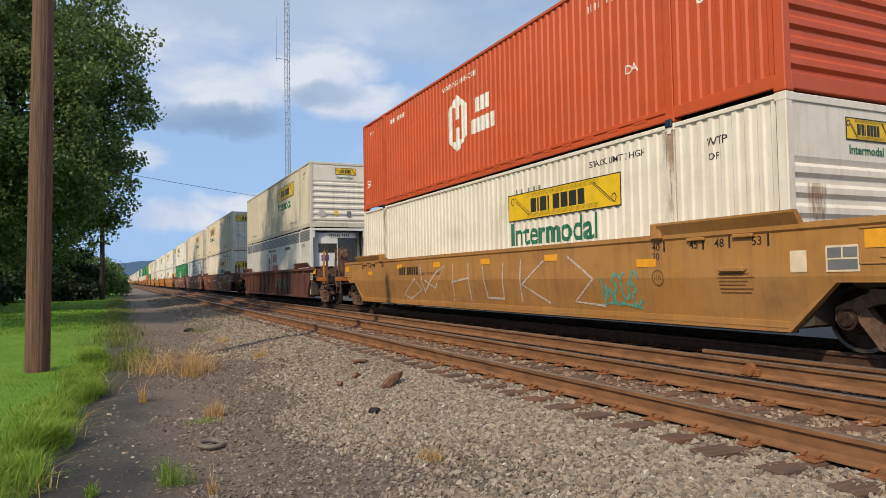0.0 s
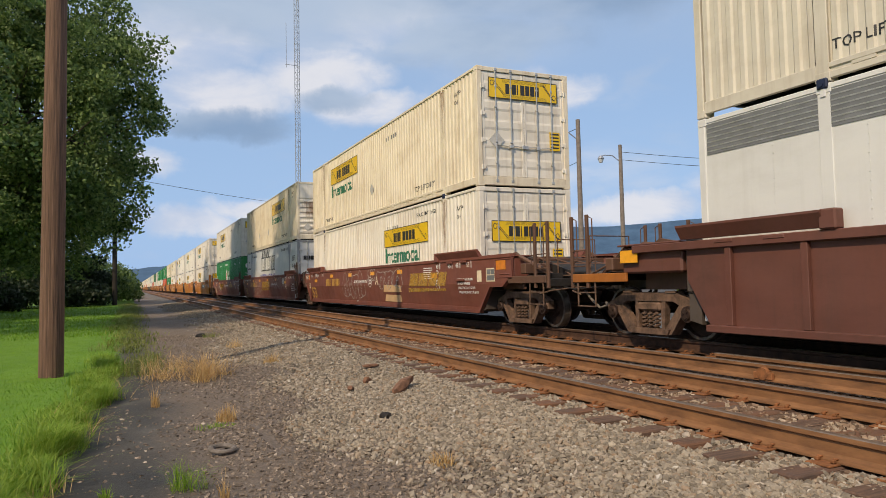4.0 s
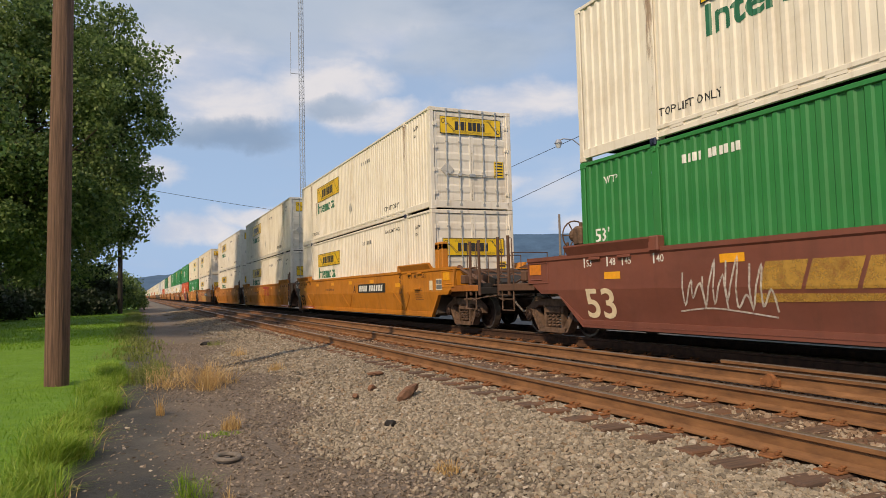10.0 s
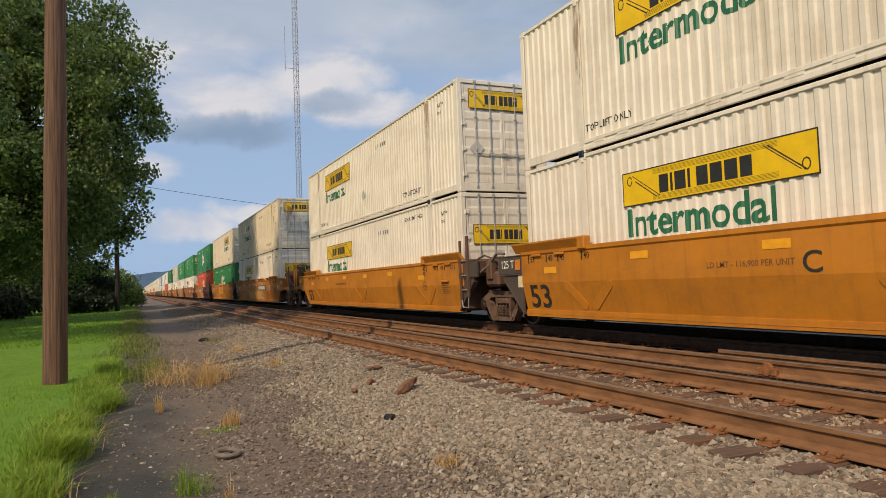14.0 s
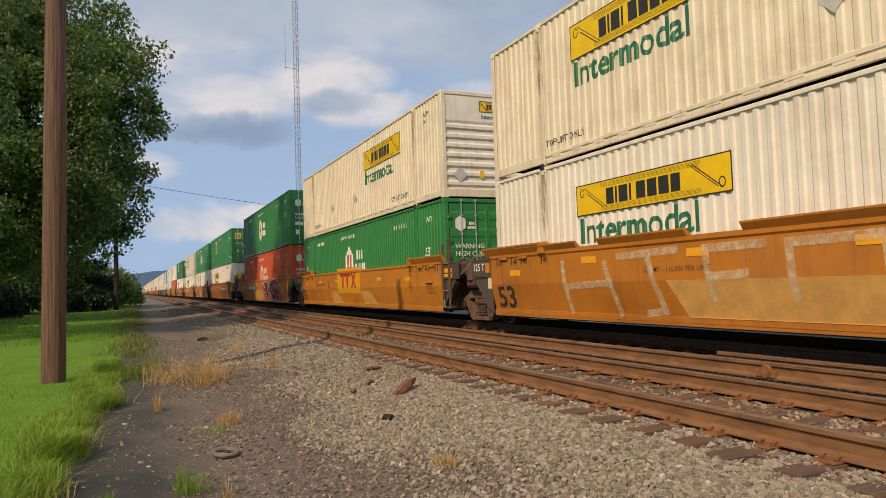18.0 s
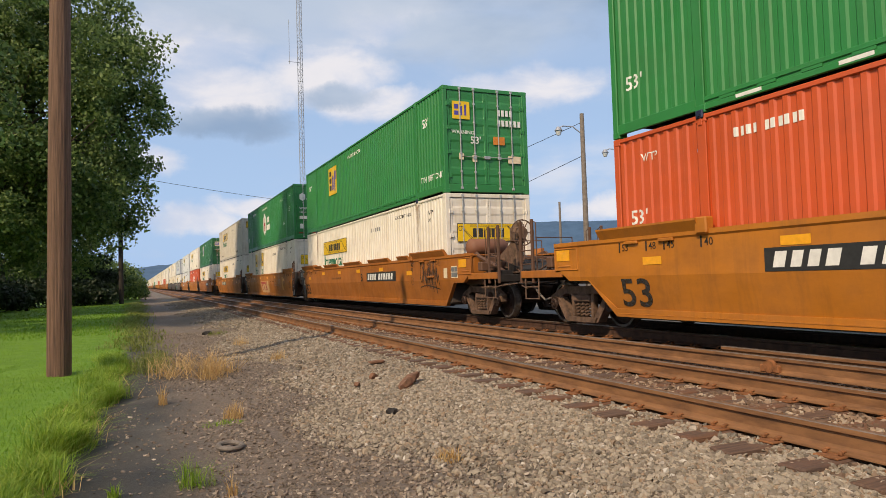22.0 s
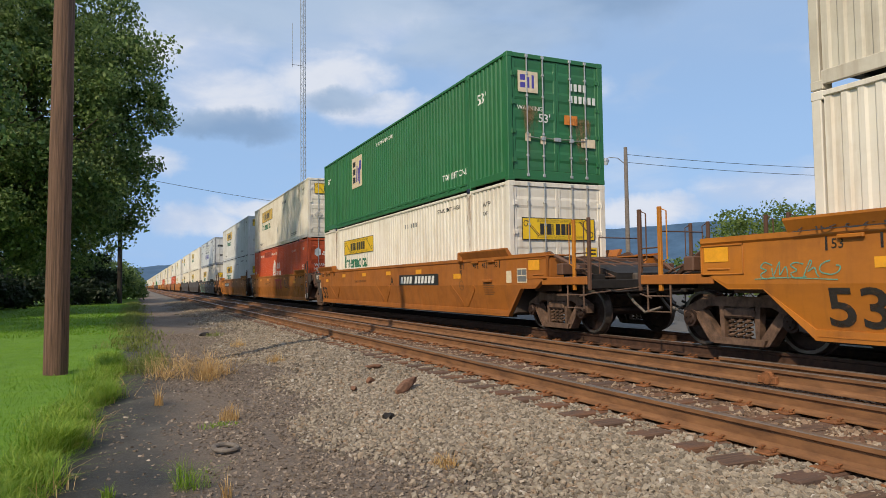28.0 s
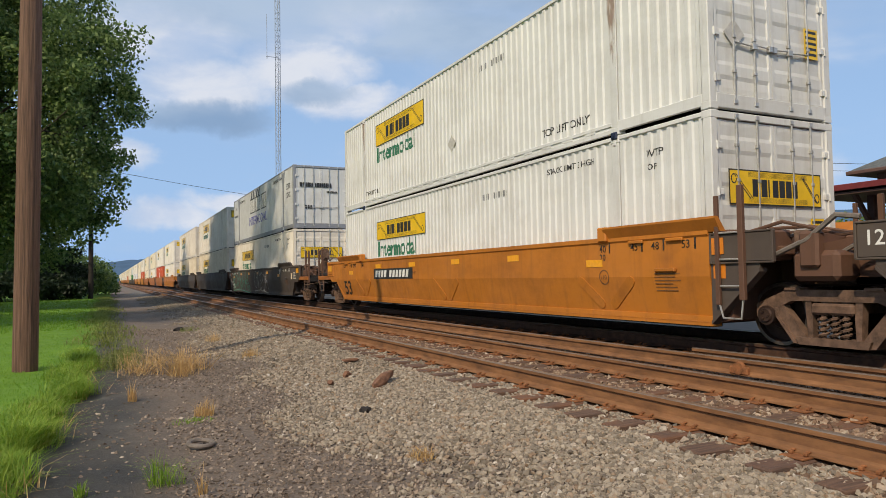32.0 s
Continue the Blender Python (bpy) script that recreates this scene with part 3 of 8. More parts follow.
    c = blend(nt, mathn(nt, 'MULTIPLY', rusty, 0.6), c, (0.15, 0.078, 0.044))
    # shade under and just beyond the train, painted as a dark ground strip
    shade_strip = mathn(nt, 'MULTIPLY', step(7.2, 7.7), step(13.0, 12.3))
    c = blend(nt, mathn(nt, 'MULTIPLY', shade_strip, 0.9), c, (0.022, 0.019, 0.017))
    c = blend(nt, step(13.5, 14.5), c, ramp(nt, broad, [(0.35, (0.05, 0.046, 0.041)), (0.7, (0.095, 0.088, 0.078))]))
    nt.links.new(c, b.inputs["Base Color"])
    nt.links.new(ramp(nt, broad, [(0.3, (0.62,) * 3), (0.6, (0.95,) * 3)]), b.inputs["Roughness"])
    bump(nt, b, fine, 0.7, 0.03)
    me.materials.append(m)
    return tagged(new("ground", me), "lawn edge, dark dirt path and grey ballast shoulder", "ground", kind="structure")


ground()

# ---- loose stones, one mesh for each kind of ground ----


def stones(name, label, n, x_lo, x_hi, y_lo, y_hi, size, mat, bias=1.6, keep=None, flat=0.7, sink=0.25, lumpy_=False):
    x = RNG.uniform(x_lo, x_hi, n)
    y = y_lo + (y_hi - y_lo) * RNG.uniform(0, 1, n) ** bias
    if keep is not None:
        k = keep(x, y)
        x, y = x[k], y[k]
    n = len(x)
    # split stone: an uneven lump with twelve corners, or a flat block with eight
    if lumpy_:
        g = (1 + 5 ** 0.5) / 2
        base = np.array([(-1, g, 0), (1, g, 0), (-1, -g, 0), (1, -g, 0), (0, -1, g), (0, 1, g), (0, -1, -g), (0, 1, -g), (g, 0, -1), (g, 0, 1), (-g, 0, -1), (-g, 0, 1)]) * 0.53
        tri = np.array([(0, 11, 5), (0, 5, 1), (0, 1, 7), (0, 7, 10), (0, 10, 11), (1, 5, 9), (5, 11, 4), (11, 10, 2), (10, 7, 6), (7, 1, 8),
                        (3, 9, 4), (3, 4, 2), (3, 2, 6), (3, 6, 8), (3, 8, 9), (4, 9, 5), (2, 4, 11), (6, 2, 10), (8, 6, 7), (9, 8, 1)])
    else:
        base = np.array([(a, b, c) for c in (-1, 1) for b in (-1, 1) for a in (-1, 1)]) * 0.62
        tri = np.array([(0, 2, 3), (0, 3, 1), (4, 5, 7), (4, 7, 6), (0, 1, 5), (0, 5, 4), (2, 6, 7), (2, 7, 3), (0, 4, 6), (0, 6, 2), (1, 3, 7), (1, 7, 5)])
    k = len(base)
    s = size * np.clip(RNG.lognormal(0, 0.30, n), 0.5, 1.7)
    shp = base[None] * RNG.uniform(0.55, 1.4, (n, k, 1)) * RNG.uniform(0.75, 1.25, (n, k, 3)) * np.stack([RNG.uniform(0.8, 1.4, n), RNG.uniform(0.7, 1.1, n), RNG.uniform(0.5, 0.95, n) * flat / 0.7], -1)[:, None]
    a = RNG.uniform(0, 2 * np.pi, n)
    t = RNG.normal(0, 0.45, (n, 2))
    ca, sa = np.cos(a)[:, None], np.sin(a)[:, None]
    X, Y, Z = shp[..., 0], shp[..., 1], shp[..., 2]
    c1, s1 = np.cos(t[:, :1]), np.sin(t[:, :1])
    Y, Z = Y * c1 - Z * s1, Y * s1 + Z * c1
    c2, s2 = np.cos(t[:, 1:]), np.sin(t[:, 1:])
    X, Z = X * c2 - Z * s2, X * s2 + Z * c2
    X, Y = X * ca - Y * sa, X * sa + Y * ca
    h = s[:, None] * 0.5
    z0 = ground_z(x, y) + s * (0.5 - sink) * RNG.uniform(0.2, 1.0, n)
    V = np.stack([X * h + x[:, None], Y * h + y[:, None], Z * h + z0[:, None]], -1).reshape(-1, 3)
    me = raw_mesh(name, V, None, (tri[None] + k * np.arange(n)[:, None, None]).reshape(-1, 3))
    me.materials.append(M[mat])
    return tagged(new(name, me), label, "gravel", kind="stuff")


def off_rails(x, y):
    k = np.ones(len(x), bool)
    for r in (NEAR0, NEAR1):
        k &= np.abs(x - r) > 0.12
    tie = np.abs((y + 0.15) % TIE_STEP - TIE_STEP / 2) < 0.125
    return k & ~(tie & (x > 4.12) & (x < 6.68) & (RNG.uniform(0, 1, len(x)) < 0.80))


TIE_STEP = 0.53


def thin_out(lo, hi):
    """Keeps stones more and more often from x = lo to x = hi, in uneven patches."""
    def keep(x, y):
        w = 0.35 * np.sin(y * 1.7 + x) + 0.3 * np.sin(y * 0.6 - 1.3 * x)
        return RNG.uniform(0, 1, len(x)) < np.clip((x + w - lo) / (hi - lo), 0, 1)
    return keep


def clear_of_ties(lo, hi):
    some = thin_out(lo, hi)

    def keep(x, y):
        return some(x, y) & off_rails(x, y)
    return keep


stones("ballast_stones", "angular grey ballast stones on the track shoulder", 50000, 1.5, 4.6, 2.7, 9.5, 0.039, "stone", 1.2, clear_of_ties(1.75, 3.0), 0.75, lumpy_=True)
stones("ballast_beyond", "grey ballast stones further along the shoulder", 34000, 1.5, 4.6, 9.3, 22, 0.044, "stone", 1.3, clear_of_ties(1.75, 3.0), 0.8)
stones("ballast_scatter", "scattered grey ballast along the track shoulder", 24000, 1.8, 4.5, 13, 70, 0.058, "stone", 1.4, thin_out(2.1, 3.3))
stones("sleeper_ballast", "rust-stained ballast between the sleepers", 33000, 4.2, 7.7, 2.6, 40, 0.046, "rustystone", 1.7, off_rails, sink=0.28)
stones("path_gravel", "flat dusty gravel of the trodden path", 38000, 0.1, 3.4, 3.2, 24, 0.029, "pebble", 1.7, thin_out(0.15, 1.35), 0.5, 0.34)
stones("shoulder_stones", "grey ballast stones beside the standpoint", 8000, 1.6, 4.6, -5, 2.7, 0.044, "stone", 1.0, thin_out(1.95, 3.15))
stones("mud_gravel", "few small stones on dark dirt", 1500, -0.6, 0.9, 3.5, 26, 0.030, "pebble", 1.5, lambda x, y: x > grass_edge(y) + 0.15, 0.4, 0.36)

# ---- tracks ----


RAIL_H = 0.192


def rail_shape(y0, y1):
    half = [(0.076, 0.0), (0.076, 0.012), (0.036, 0.028), (0.012, 0.050), (0.009, 0.138), (0.036, 0.150), (0.037, RAIL_H - 0.007)]
    prof = half + [(-x, z) for x, z in reversed(half)]
    s = Shape()
    s.loft([[(x, y, z) for x, z in prof] for y in (y0, y1)])
    return s


def rail_top(y0, y1):
    prof = [(-0.037, RAIL_H - 0.007), (-0.030, RAIL_H), (0.030, RAIL_H), (0.037, RAIL_H - 0.007)]
    s = Shape()
    s.loft([[(x, y, z) for x, z in prof] for y in (y0, y1)])
    return s


def tie_shape(seed):
    r = random.Random(seed)
    s = Shape()
    s.box(-1.29 + r.uniform(-.05, .05), 1.29 + r.uniform(-.05, .05), -0.115, 0.115, -0.17, 0.0, 0.012)
    s.v = [(x, y + r.uniform(-.006, .006), z + r.uniform(-.006, .006)) for x, y, z in s.v]
    return s


def plate_shape():
    s = Shape()
    s.box(-0.19, 0.19, -0.095, 0.095, 0.0, 0.016, 0.004)
    for x in (-0.10, 0.10):
        for y in (-0.06, 0.06):
            s.box(x - 0.018, x + 0.018, y - 0.016, y + 0.016, 0.016, 0.045, 0.006)
            s.box(x - 0.03 * (1 if x > 0 else -1) - 0.014, x - 0.03 * (1 if x > 0 else -1) + 0.014, y - 0.016, y + 0.016, 0.036, 0.05, 0.004)
    return s


TIES = [cached("sleeper_%d" % i, lambda i=i: tie_shape(i)) for i in range(6)]
PLATE = cached("tie_plate", plate_shape)


def track(name, label, rails, rail_z, y0, y1, near_end, wood="tie", steel="rail"):
    t = thing(name, label, "railway track", kind="structure")
    base = rail_z - RAIL_H
    for x in rails:
        r = part("rail", rail_shape(y0, y1), steel, t, "rust-brown steel rail", Matrix.Translation((x, 0, base)))
        part("rail_head", rail_top(y0, y1), "railtop", r, "worn bright running surface")
    c = sum(rails) / 2
    rnd = random.Random(len(name))
    y, far = -4.0, Shape()
    while y < y1:
        m = pose(c + rnd.uniform(-.04, .04), y + rnd.uniform(-.03, .03), base - 0.018, 0, 0, rnd.uniform(-1.2, 1.2))
        if y < near_end:
            part("sleeper", rnd.choice(TIES), wood, t, at=m)
            if y < near_end * 0.45:
                for x in rails:
                    part("tie_plate", PLATE, "plate", t, at=pose(x, y, base - 0.016, 0, 0, rnd.uniform(-2, 2)))
        elif y < 260:
            far.box(c - 1.28, c + 1.28, y - 0.115, y + 0.115, base - 0.15, base - 0.018)
        y += TIE_STEP
    tagged(part("far_sleepers", far, wood, t), kind="stuff")
    return t


track("railway_track_near", "empty rusty track on weathered wooden sleepers", (NEAR0, NEAR1), NEAR_Z, -12, 1500, 62)
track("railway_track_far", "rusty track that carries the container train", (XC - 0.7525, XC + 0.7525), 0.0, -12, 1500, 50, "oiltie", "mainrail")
# spare rails that lie between the tracks
loose = thing("loose_rail", "rusty spare rail lying between the two tracks", "rail")
part("rail", rail_shape(-8, 420), "rail", loose, at=Matrix.Translation((6.86, 0, -0.255)))
part("rail_head", rail_top(-8, 420), "railtop", loose, "dull worn head", Matrix.Translation((6.86, 0, -0.255)))
short = thing("loose_rail_end", "short rusty rail lying beside the train's track", "rail")
part("rail", rail_shape(-8, 7.1), "rail", short, at=Matrix.Translation((7.36, 0, -0.255)))
part("rail_head", rail_top(-8, 7.1), "railtop", short, "dull worn head", Matrix.Translation((7.36, 0, -0.255)))
clamp = thing("rail_clamp", "round rusty iron clamp on the spare rail", "clamp", m=pose(6.80, 5.85, -0.17))
cs = Shape()
cs.lathe([(-0.035, 0.03), (-0.035, 0.075), (0.0, 0.085), (0.035, 0.075), (0.035, 0.03)], n=14)
part("ring", cs, "plate", clamp)
part("lug", Shape().box(-0.03, 0.03, -0.13, 0.13, -0.07, 0.02, 0.01), "plate", clamp)

# ---- lettering ----
LETTERS = {}


def letters(text, height, heavy=0.0, wide=1.0):
    """A thin plate of letters in the built-in font: x to the right, y up, from (0, 0)."""
    key = (text, round(height, 3), heavy, wide)
    if key not in LETTERS:
        cu = bpy.data.curves.new("lettering", 'FONT')
        cu.body, cu.size, cu.offset, cu.extrude, cu.resolution_u = text, height * 1.38, heavy * height, 0.001, 4 if height > 0.25 else 2
        ob = bpy.data.objects.new("lettering", cu)
        scene.collection.objects.link(ob)
        dg = bpy.context.evaluated_depsgraph_get()
        me = bpy.data.meshes.new_from_object(ob.evaluated_get(dg))
        bpy.data.objects.remove(ob)
        if wide != 1.0:
            me.transform(Matrix.Diagonal((wide, 1, 1, 1)))
        me.materials.clear()
        LETTERS[key] = me
    return LETTERS[key]


# left side of a vehicle: text reads towards -y; x is minus the half width
def on_side(y, z, x):
    return Matrix.Translation((x, y, z)) @ Matrix(((0, 0, -1, 0), (-1, 0, 0, 0), (0, 1, 0, 0), (0, 0, 0, 1)))


# front end (faces -y): text reads towards +x
def on_front(x, z, y):
    return Matrix.Translation((x, y, z)) @ Matrix(((1, 0, 0, 0), (0, 0, -1, 0), (0, 1, 0, 0), (0, 0, 0, 1)))


def flat_shape(polys, t=0.003):
    """Flat pieces in the x, y plane, t thick."""
    s = Shape()
    lift = 0.0
    for p in polys:
        if isinstance(p, tuple):
            ribbon(s, p[0], p[1], 0.6 * t + lift)
            lift += 0.0002
        else:
            s.prism(p, 0, t, 2)
    return s


def ribbon(s, pts, w, z):
    """One mitred film of paint along points; it climbs a little so that loops lie over themselves."""
    P = [Vector((a, b)) for a, b in pts]
    shut = len(P) > 3 and (P[0] - P[-1]).length < 1e-6
    vs = []
    for i, p in enumerate(P):
        d0 = (p - P[i - 1]) if i else ((P[0] - P[-2]) if shut else (P[1] - p))
        d1 = (P[i + 1] - p) if i + 1 < len(P) else ((P[1] - P[0]) if shut else (p - P[i - 1]))
        d0 = d0.normalized() if d0.length > 1e-9 else Vector((1, 0))
        d1 = d1.normalized() if d1.length > 1e-9 else d0
        n0 = Vector((-d0.y, d0.x))
        mit = n0 + Vector((-d1.y, d1.x))
        mit = mit.normalized() if mit.length > 1e-3 else n0
        k = min(1.7, 1 / max(0.3, mit.dot(n0))) * w / 2
        e = Vector((0, 0)) if shut else (-d0 * w * 0.3 if i == 0 else (d1 * w * 0.3 if i == len(P) - 1 else Vector((0, 0))))
        zz = z + 0.0016 * i / len(P)
        vs += [(p.x + mit.x * k + e.x, p.y + mit.y * k + e.y, zz), (p.x - mit.x * k + e.x, p.y - mit.y * k + e.y, zz)]
    s.add(vs, [(2 * i + 1, 2 * i + 3, 2 * i + 2, 2 * i) for i in range(len(P) - 1)])


def rect(x0, y0, x1, y1, slant=0.0):
    h = (y1 - y0) * slant
    return [(x0, y0), (x1, y0), (x1 + h, y1), (x0 + h, y1)]


def bars(widths, h, gap=0.25, slant=0.0, x=0.0, y=0.0):
    """Plain bars in place of a word that is not to be lettered."""
    out = []
    for w in widths:
        if w > 0:
            out.append(rect(x, y, x + w * h, y + h, slant))
        x += (abs(w) + gap) * h
    return out


def stroke(pts, w):
    """A brush line along points, for flat_shape."""
    return [(list(pts), w)]


def smooth_line(pts, k=5):
    """A rounded line through points."""
    out = []
    P = [pts[0]] + list(pts) + [pts[-1]]
    for a, b, c, d in zip(P, P[1:], P[2:], P[3:]):
        for q in range(k):
            t = q / k
            out.append(tuple(0.5 * (2 * b[i] + (c[i] - a[i]) * t + (2 * a[i] - 5 * b[i] + 4 * c[i] - d[i]) * t * t + (3 * b[i] - a[i] - 3 * c[i] + d[i]) * t ** 3) for i in (0, 1)))
    return out + [tuple(pts[-1])]


def scrawl(seed, w, h, n, brush):
    """Unreadable spray-can handwriting inside w by h."""
    r = random.Random(seed)
    polys = []
    lean = r.uniform(0.1, 0.3)
    for i in range(n):
        x0, cw = w * i / n, w / n * 1.15
        kind = r.randrange(4)
        if kind == 0:
            pts = [(0.0, r.uniform(.5, 1)), (0.15, r.uniform(0, .2)), (0.4, r.uniform(.6, 1.1)), (0.5, r.uniform(0, .3)), (0.8, r.uniform(.3, .7)), (1.0, r.uniform(-.1, .1))]
        elif kind == 1:
            a0, sq = r.uniform(0, 6), r.uniform(0.25, 0.5)
            pts = [(0.5 + sq * math.cos(a0 + k * 0.8) + 0.05 * k - 0.2, 0.5 + (0.5 - 0.04 * k) * math.sin(a0 + k * 0.8)) for k in range(9)]
        elif kind == 2:
            pts = [(0.1, 0.1), (0.3, 1.0), (0.42, 0.95), (0.3, 0.4), (0.6, 0.55), (0.75, 0.3), (0.9, r.uniform(-.3, .1))]
        else:
            pts = [(0.85, 0.85), (0.4, 1.0), (0.2, 0.7), (0.55, 0.5), (0.25, 0.25), (0.5, 0.0), (1.1, r.uniform(0, 0.3))]
        polys += stroke(smooth_line([(x0 + cw * (a + lean * b), h * (b + r.uniform(-.06, .06))) for a, b in pts]), brush)
    polys += stroke(smooth_line([(-0.02 * w, -0.05 * h), (0.4 * w, 0.02 * h), (1.02 * w, -0.12 * h)]), brush * 0.8)
    return polys


# ---- containers: y runs back from the leading end, z up from the floor, x across ----
CL, CW, CH = 16.154, 1.295, 2.888
POST = 1.98        # lifting posts, from each end


def corrugated(y0, y1, z0, z1, depth=0.025, pitch=0.205):
    """One side's sheet on the -x face: proud strips between recessed flutes."""
    prof, y = [], y0
    while y < y1 - 1e-6:
        for dy, d in ((0.0, 0.0), (0.070, 0.0), (0.098, depth), (0.177, depth)):
            if y + dy < y1:
                prof.append((y + dy, d))
        y += pitch
    prof.append((y1, 0.0))
    s = Shape()
    vs = [(d, y, z) for z in (z0, z1) for y, d in prof]
    n = len(prof)
    s.add(vs, [(i, i + 1, n + i + 1, n + i) for i in range(n - 1)])
    return s


def wall_side(kind):
    s = Shape()
    if kind == "corr":
        for a, b in ((0.16, POST - 0.10), (POST + 0.10, CL - POST - 0.10), (CL - POST + 0.10, CL - 0.16)):
            s2 = corrugated(a, b, 0.20, CH - 0.07)
            s.add([(-CW + 0.018 + x, y, z) for x, y, z in s2.v], s2.f)
    else:
        s.box(-CW + 0.012, -CW + 0.05, 0.12, CL - 0.12, 0.2, CH - 0.07)
        for k in range(1, 13):
            y = CL * k / 13
            for j in range(24):
                s.box(-CW + 0.005, -CW + 0.013, y - 0.009, y + 0.009, 0.3 + j * 0.105, 0.318 + j * 0.105)
    return s


def wall_far():
    s = Shape()
    s.box(CW - 0.05, CW - 0.012, 0.12, CL - 0.12, 0.2, CH - 0.07)
    return s


def roof_shape():
    s = Shape()
    s.box(-CW + 0.03, CW - 0.03, 0.08, CL - 0.08, CH - 0.06, CH - 0.025)
    y = 0.4
    while y < CL - 0.4:
        s.box(-CW + 0.15, CW - 0.15, y, y + 0.14, CH - 0.025, CH - 0.012)
        y += 0.45
    return s


def top_rail(sign):
    s = Shape()
    x0, x1 = (-CW, -CW + 0.06) if sign < 0 else (CW - 0.06, CW)
    s.box(x0, x1, 0.1, CL - 0.1, CH - 0.075, CH - 0.008, 0.008)
    return s


def bottom_rail(sign):
    """Deep between the lifting posts, shallow and raised in the end bays."""
    s = Shape()
    x0, x1 = (-CW, -CW + 0.06) if sign < 0 else (CW - 0.06, CW)
    s.box(x0, x1, POST + 0.08, CL - POST - 0.08, 0.035, 0.115, 0.006)
    s.box(x0 + (0.02 if sign < 0 else 0), x1 - (0 if sign < 0 else 0.02), POST + 0.08, CL - POST - 0.08, 0.115, 0.16)
    s.box(x0, x1, POST + 0.08, CL - POST - 0.08, 0.16, 0.225, 0.006)
    for a, b in ((0.14, POST - 0.08), (CL - POST + 0.08, CL - 0.14)):
        s.box(x0, x1, a, b, 0.055, 0.225, 0.006)
    if sign < 0:
        for k in range(18):
            y = POST + 0.5 + k * 0.65
            s.box(x0 - 0.002, x0 + 0.03, y, y + 0.28, 0.118, 0.158)
    return s


def floor_shape():
    """Underside: one folded sheet of cross members."""
    prof, y = [], 0.12
    while y < CL - 0.3:
        z = 0.06 if POST < y < CL - POST else 0.13
        prof += [(y, 0.16), (y + 0.05, 0.16), (y + 0.06, z), (y + 0.12, z), (y + 0.13, 0.16)]
        y += 0.31
    n = len(prof)
    return Shape().add([(x, yy, zz) for x in (-CW + 0.06, CW - 0.06) for yy, zz in prof], [(i, i + 1, n + i + 1, n + i) for i in range(n - 1)])


def corner_post():
    s = Shape()
    s.box(0, 0.13, 0, 0.15, 0.10, CH - 0.10, 0.012)
    for z in (0.0, CH - 0.115):
        s.box(-0.002, 0.165, -0.004, 0.175, z, z + 0.118, 0.012)
    return s


def lift_post():
    s = Shape()
    s.box(0.0, 0.06, -0.085, 0.085, 0.1, CH - 0.1, 0.008)
    s.box(-0.006, 0.15, -0.10, 0.10, 0.0, 0.125, 0.012)
    s.box(-0.006, 0.15, -0.10, 0.10, CH - 0.12, CH, 0.012)
    s.box(-0.016, 0.0, -0.035, 0.035, CH - 0.16, CH - 0.03, 0.006)
    return s


def end_beam(z0, z1):
    return Shape().box(-CW + 0.12, CW - 0.12, 0.0, 0.10, z0, z1, 0.01)


def nose_wall():
    """Blank end with horizontal swages."""
    s = Shape()
    prof = [(0.24, 0.05)]
    z = 0.30
    while z < CH - 0.85:
        prof += [(z, 0.05), (z + 0.05, 0.008), (z + 0.13, 0.008), (z + 0.18, 0.05)]
        z += 0.255
    prof += [(CH - 0.80, 0.02), (CH - 0.11, 0.02)]
    n = len(prof)
    vs = [(x, d, zz) for x in (-CW + 0.13, CW - 0.13) for zz, d in prof]
    s.add(vs, [(i, i + 1, n + i + 1, n + i) for i in range(n - 1)])
    return s


def door_leaf(flat):
    """A door leaf, hinged at x = 0: one pressed sheet with swages and a folded rim."""
    w = 1.145
    prof = [(0.25, 0.03), (0.33, 0.03)]
    if not flat:
        for k in range(5):
            z = 0.45 + k * 0.46
            prof += [(z, 0.040), (z + 0.06, 0.026), (z + 0.20, 0.026), (z + 0.26, 0.040)]
    prof += [(CH - 0.20, 0.03), (CH - 0.12, 0.03)]
    cols = [(0.0, 0.09), (0.0, 0.022), (0.05, 0.022), (0.07, None), (w - 0.07, None), (w - 0.05, 0.022), (w, 0.022), (w, 0.09)]
    n = len(prof)
    vs = [(x, d if y is None else y, z) for x, y in cols for z, d in prof]
    fs = [(c * n + i, c * n + i + 1, (c + 1) * n + i + 1, (c + 1) * n + i) for c in range(len(cols) - 1) for i in range(n - 1)]
    return Shape().add(vs, fs)


def lock_rod():
    s = Shape()
    s.rod((0, 0, 0.12), (0, 0, CH - 0.04), 0.017, 8)
    for z in (0.10, CH - 0.09):
        s.box(-0.04, 0.04, -0.02, 0.05, z, z + 0.07, 0.008)
    for z in (0.55, 1.05, 1.9, 2.4):
        s.box(-0.03, 0.03, -0.022, 0.03, z, z + 0.05, 0.006)
    s.rod((0, -0.01, 1.0), (0.42, -0.015, 0.97), 0.011, 6)
    s.box(0.36, 0.46, -0.03, 0.03, 0.93, 1.02, 0.006)
    return s


def hinge():
    s = Shape()
    s.box(-0.06, 0.07, -0.015, 0.03, -0.045, 0.045, 0.006)
    s.rod((-0.03, -0.012, -0.06), (-0.03, -0.012, 0.06), 0.018, 8)
    return s


SIGN_BARS = [0.55, 0.14, 0.62, 0.14, -0.1, 0.6, 0.6, 0.62, 0.55]


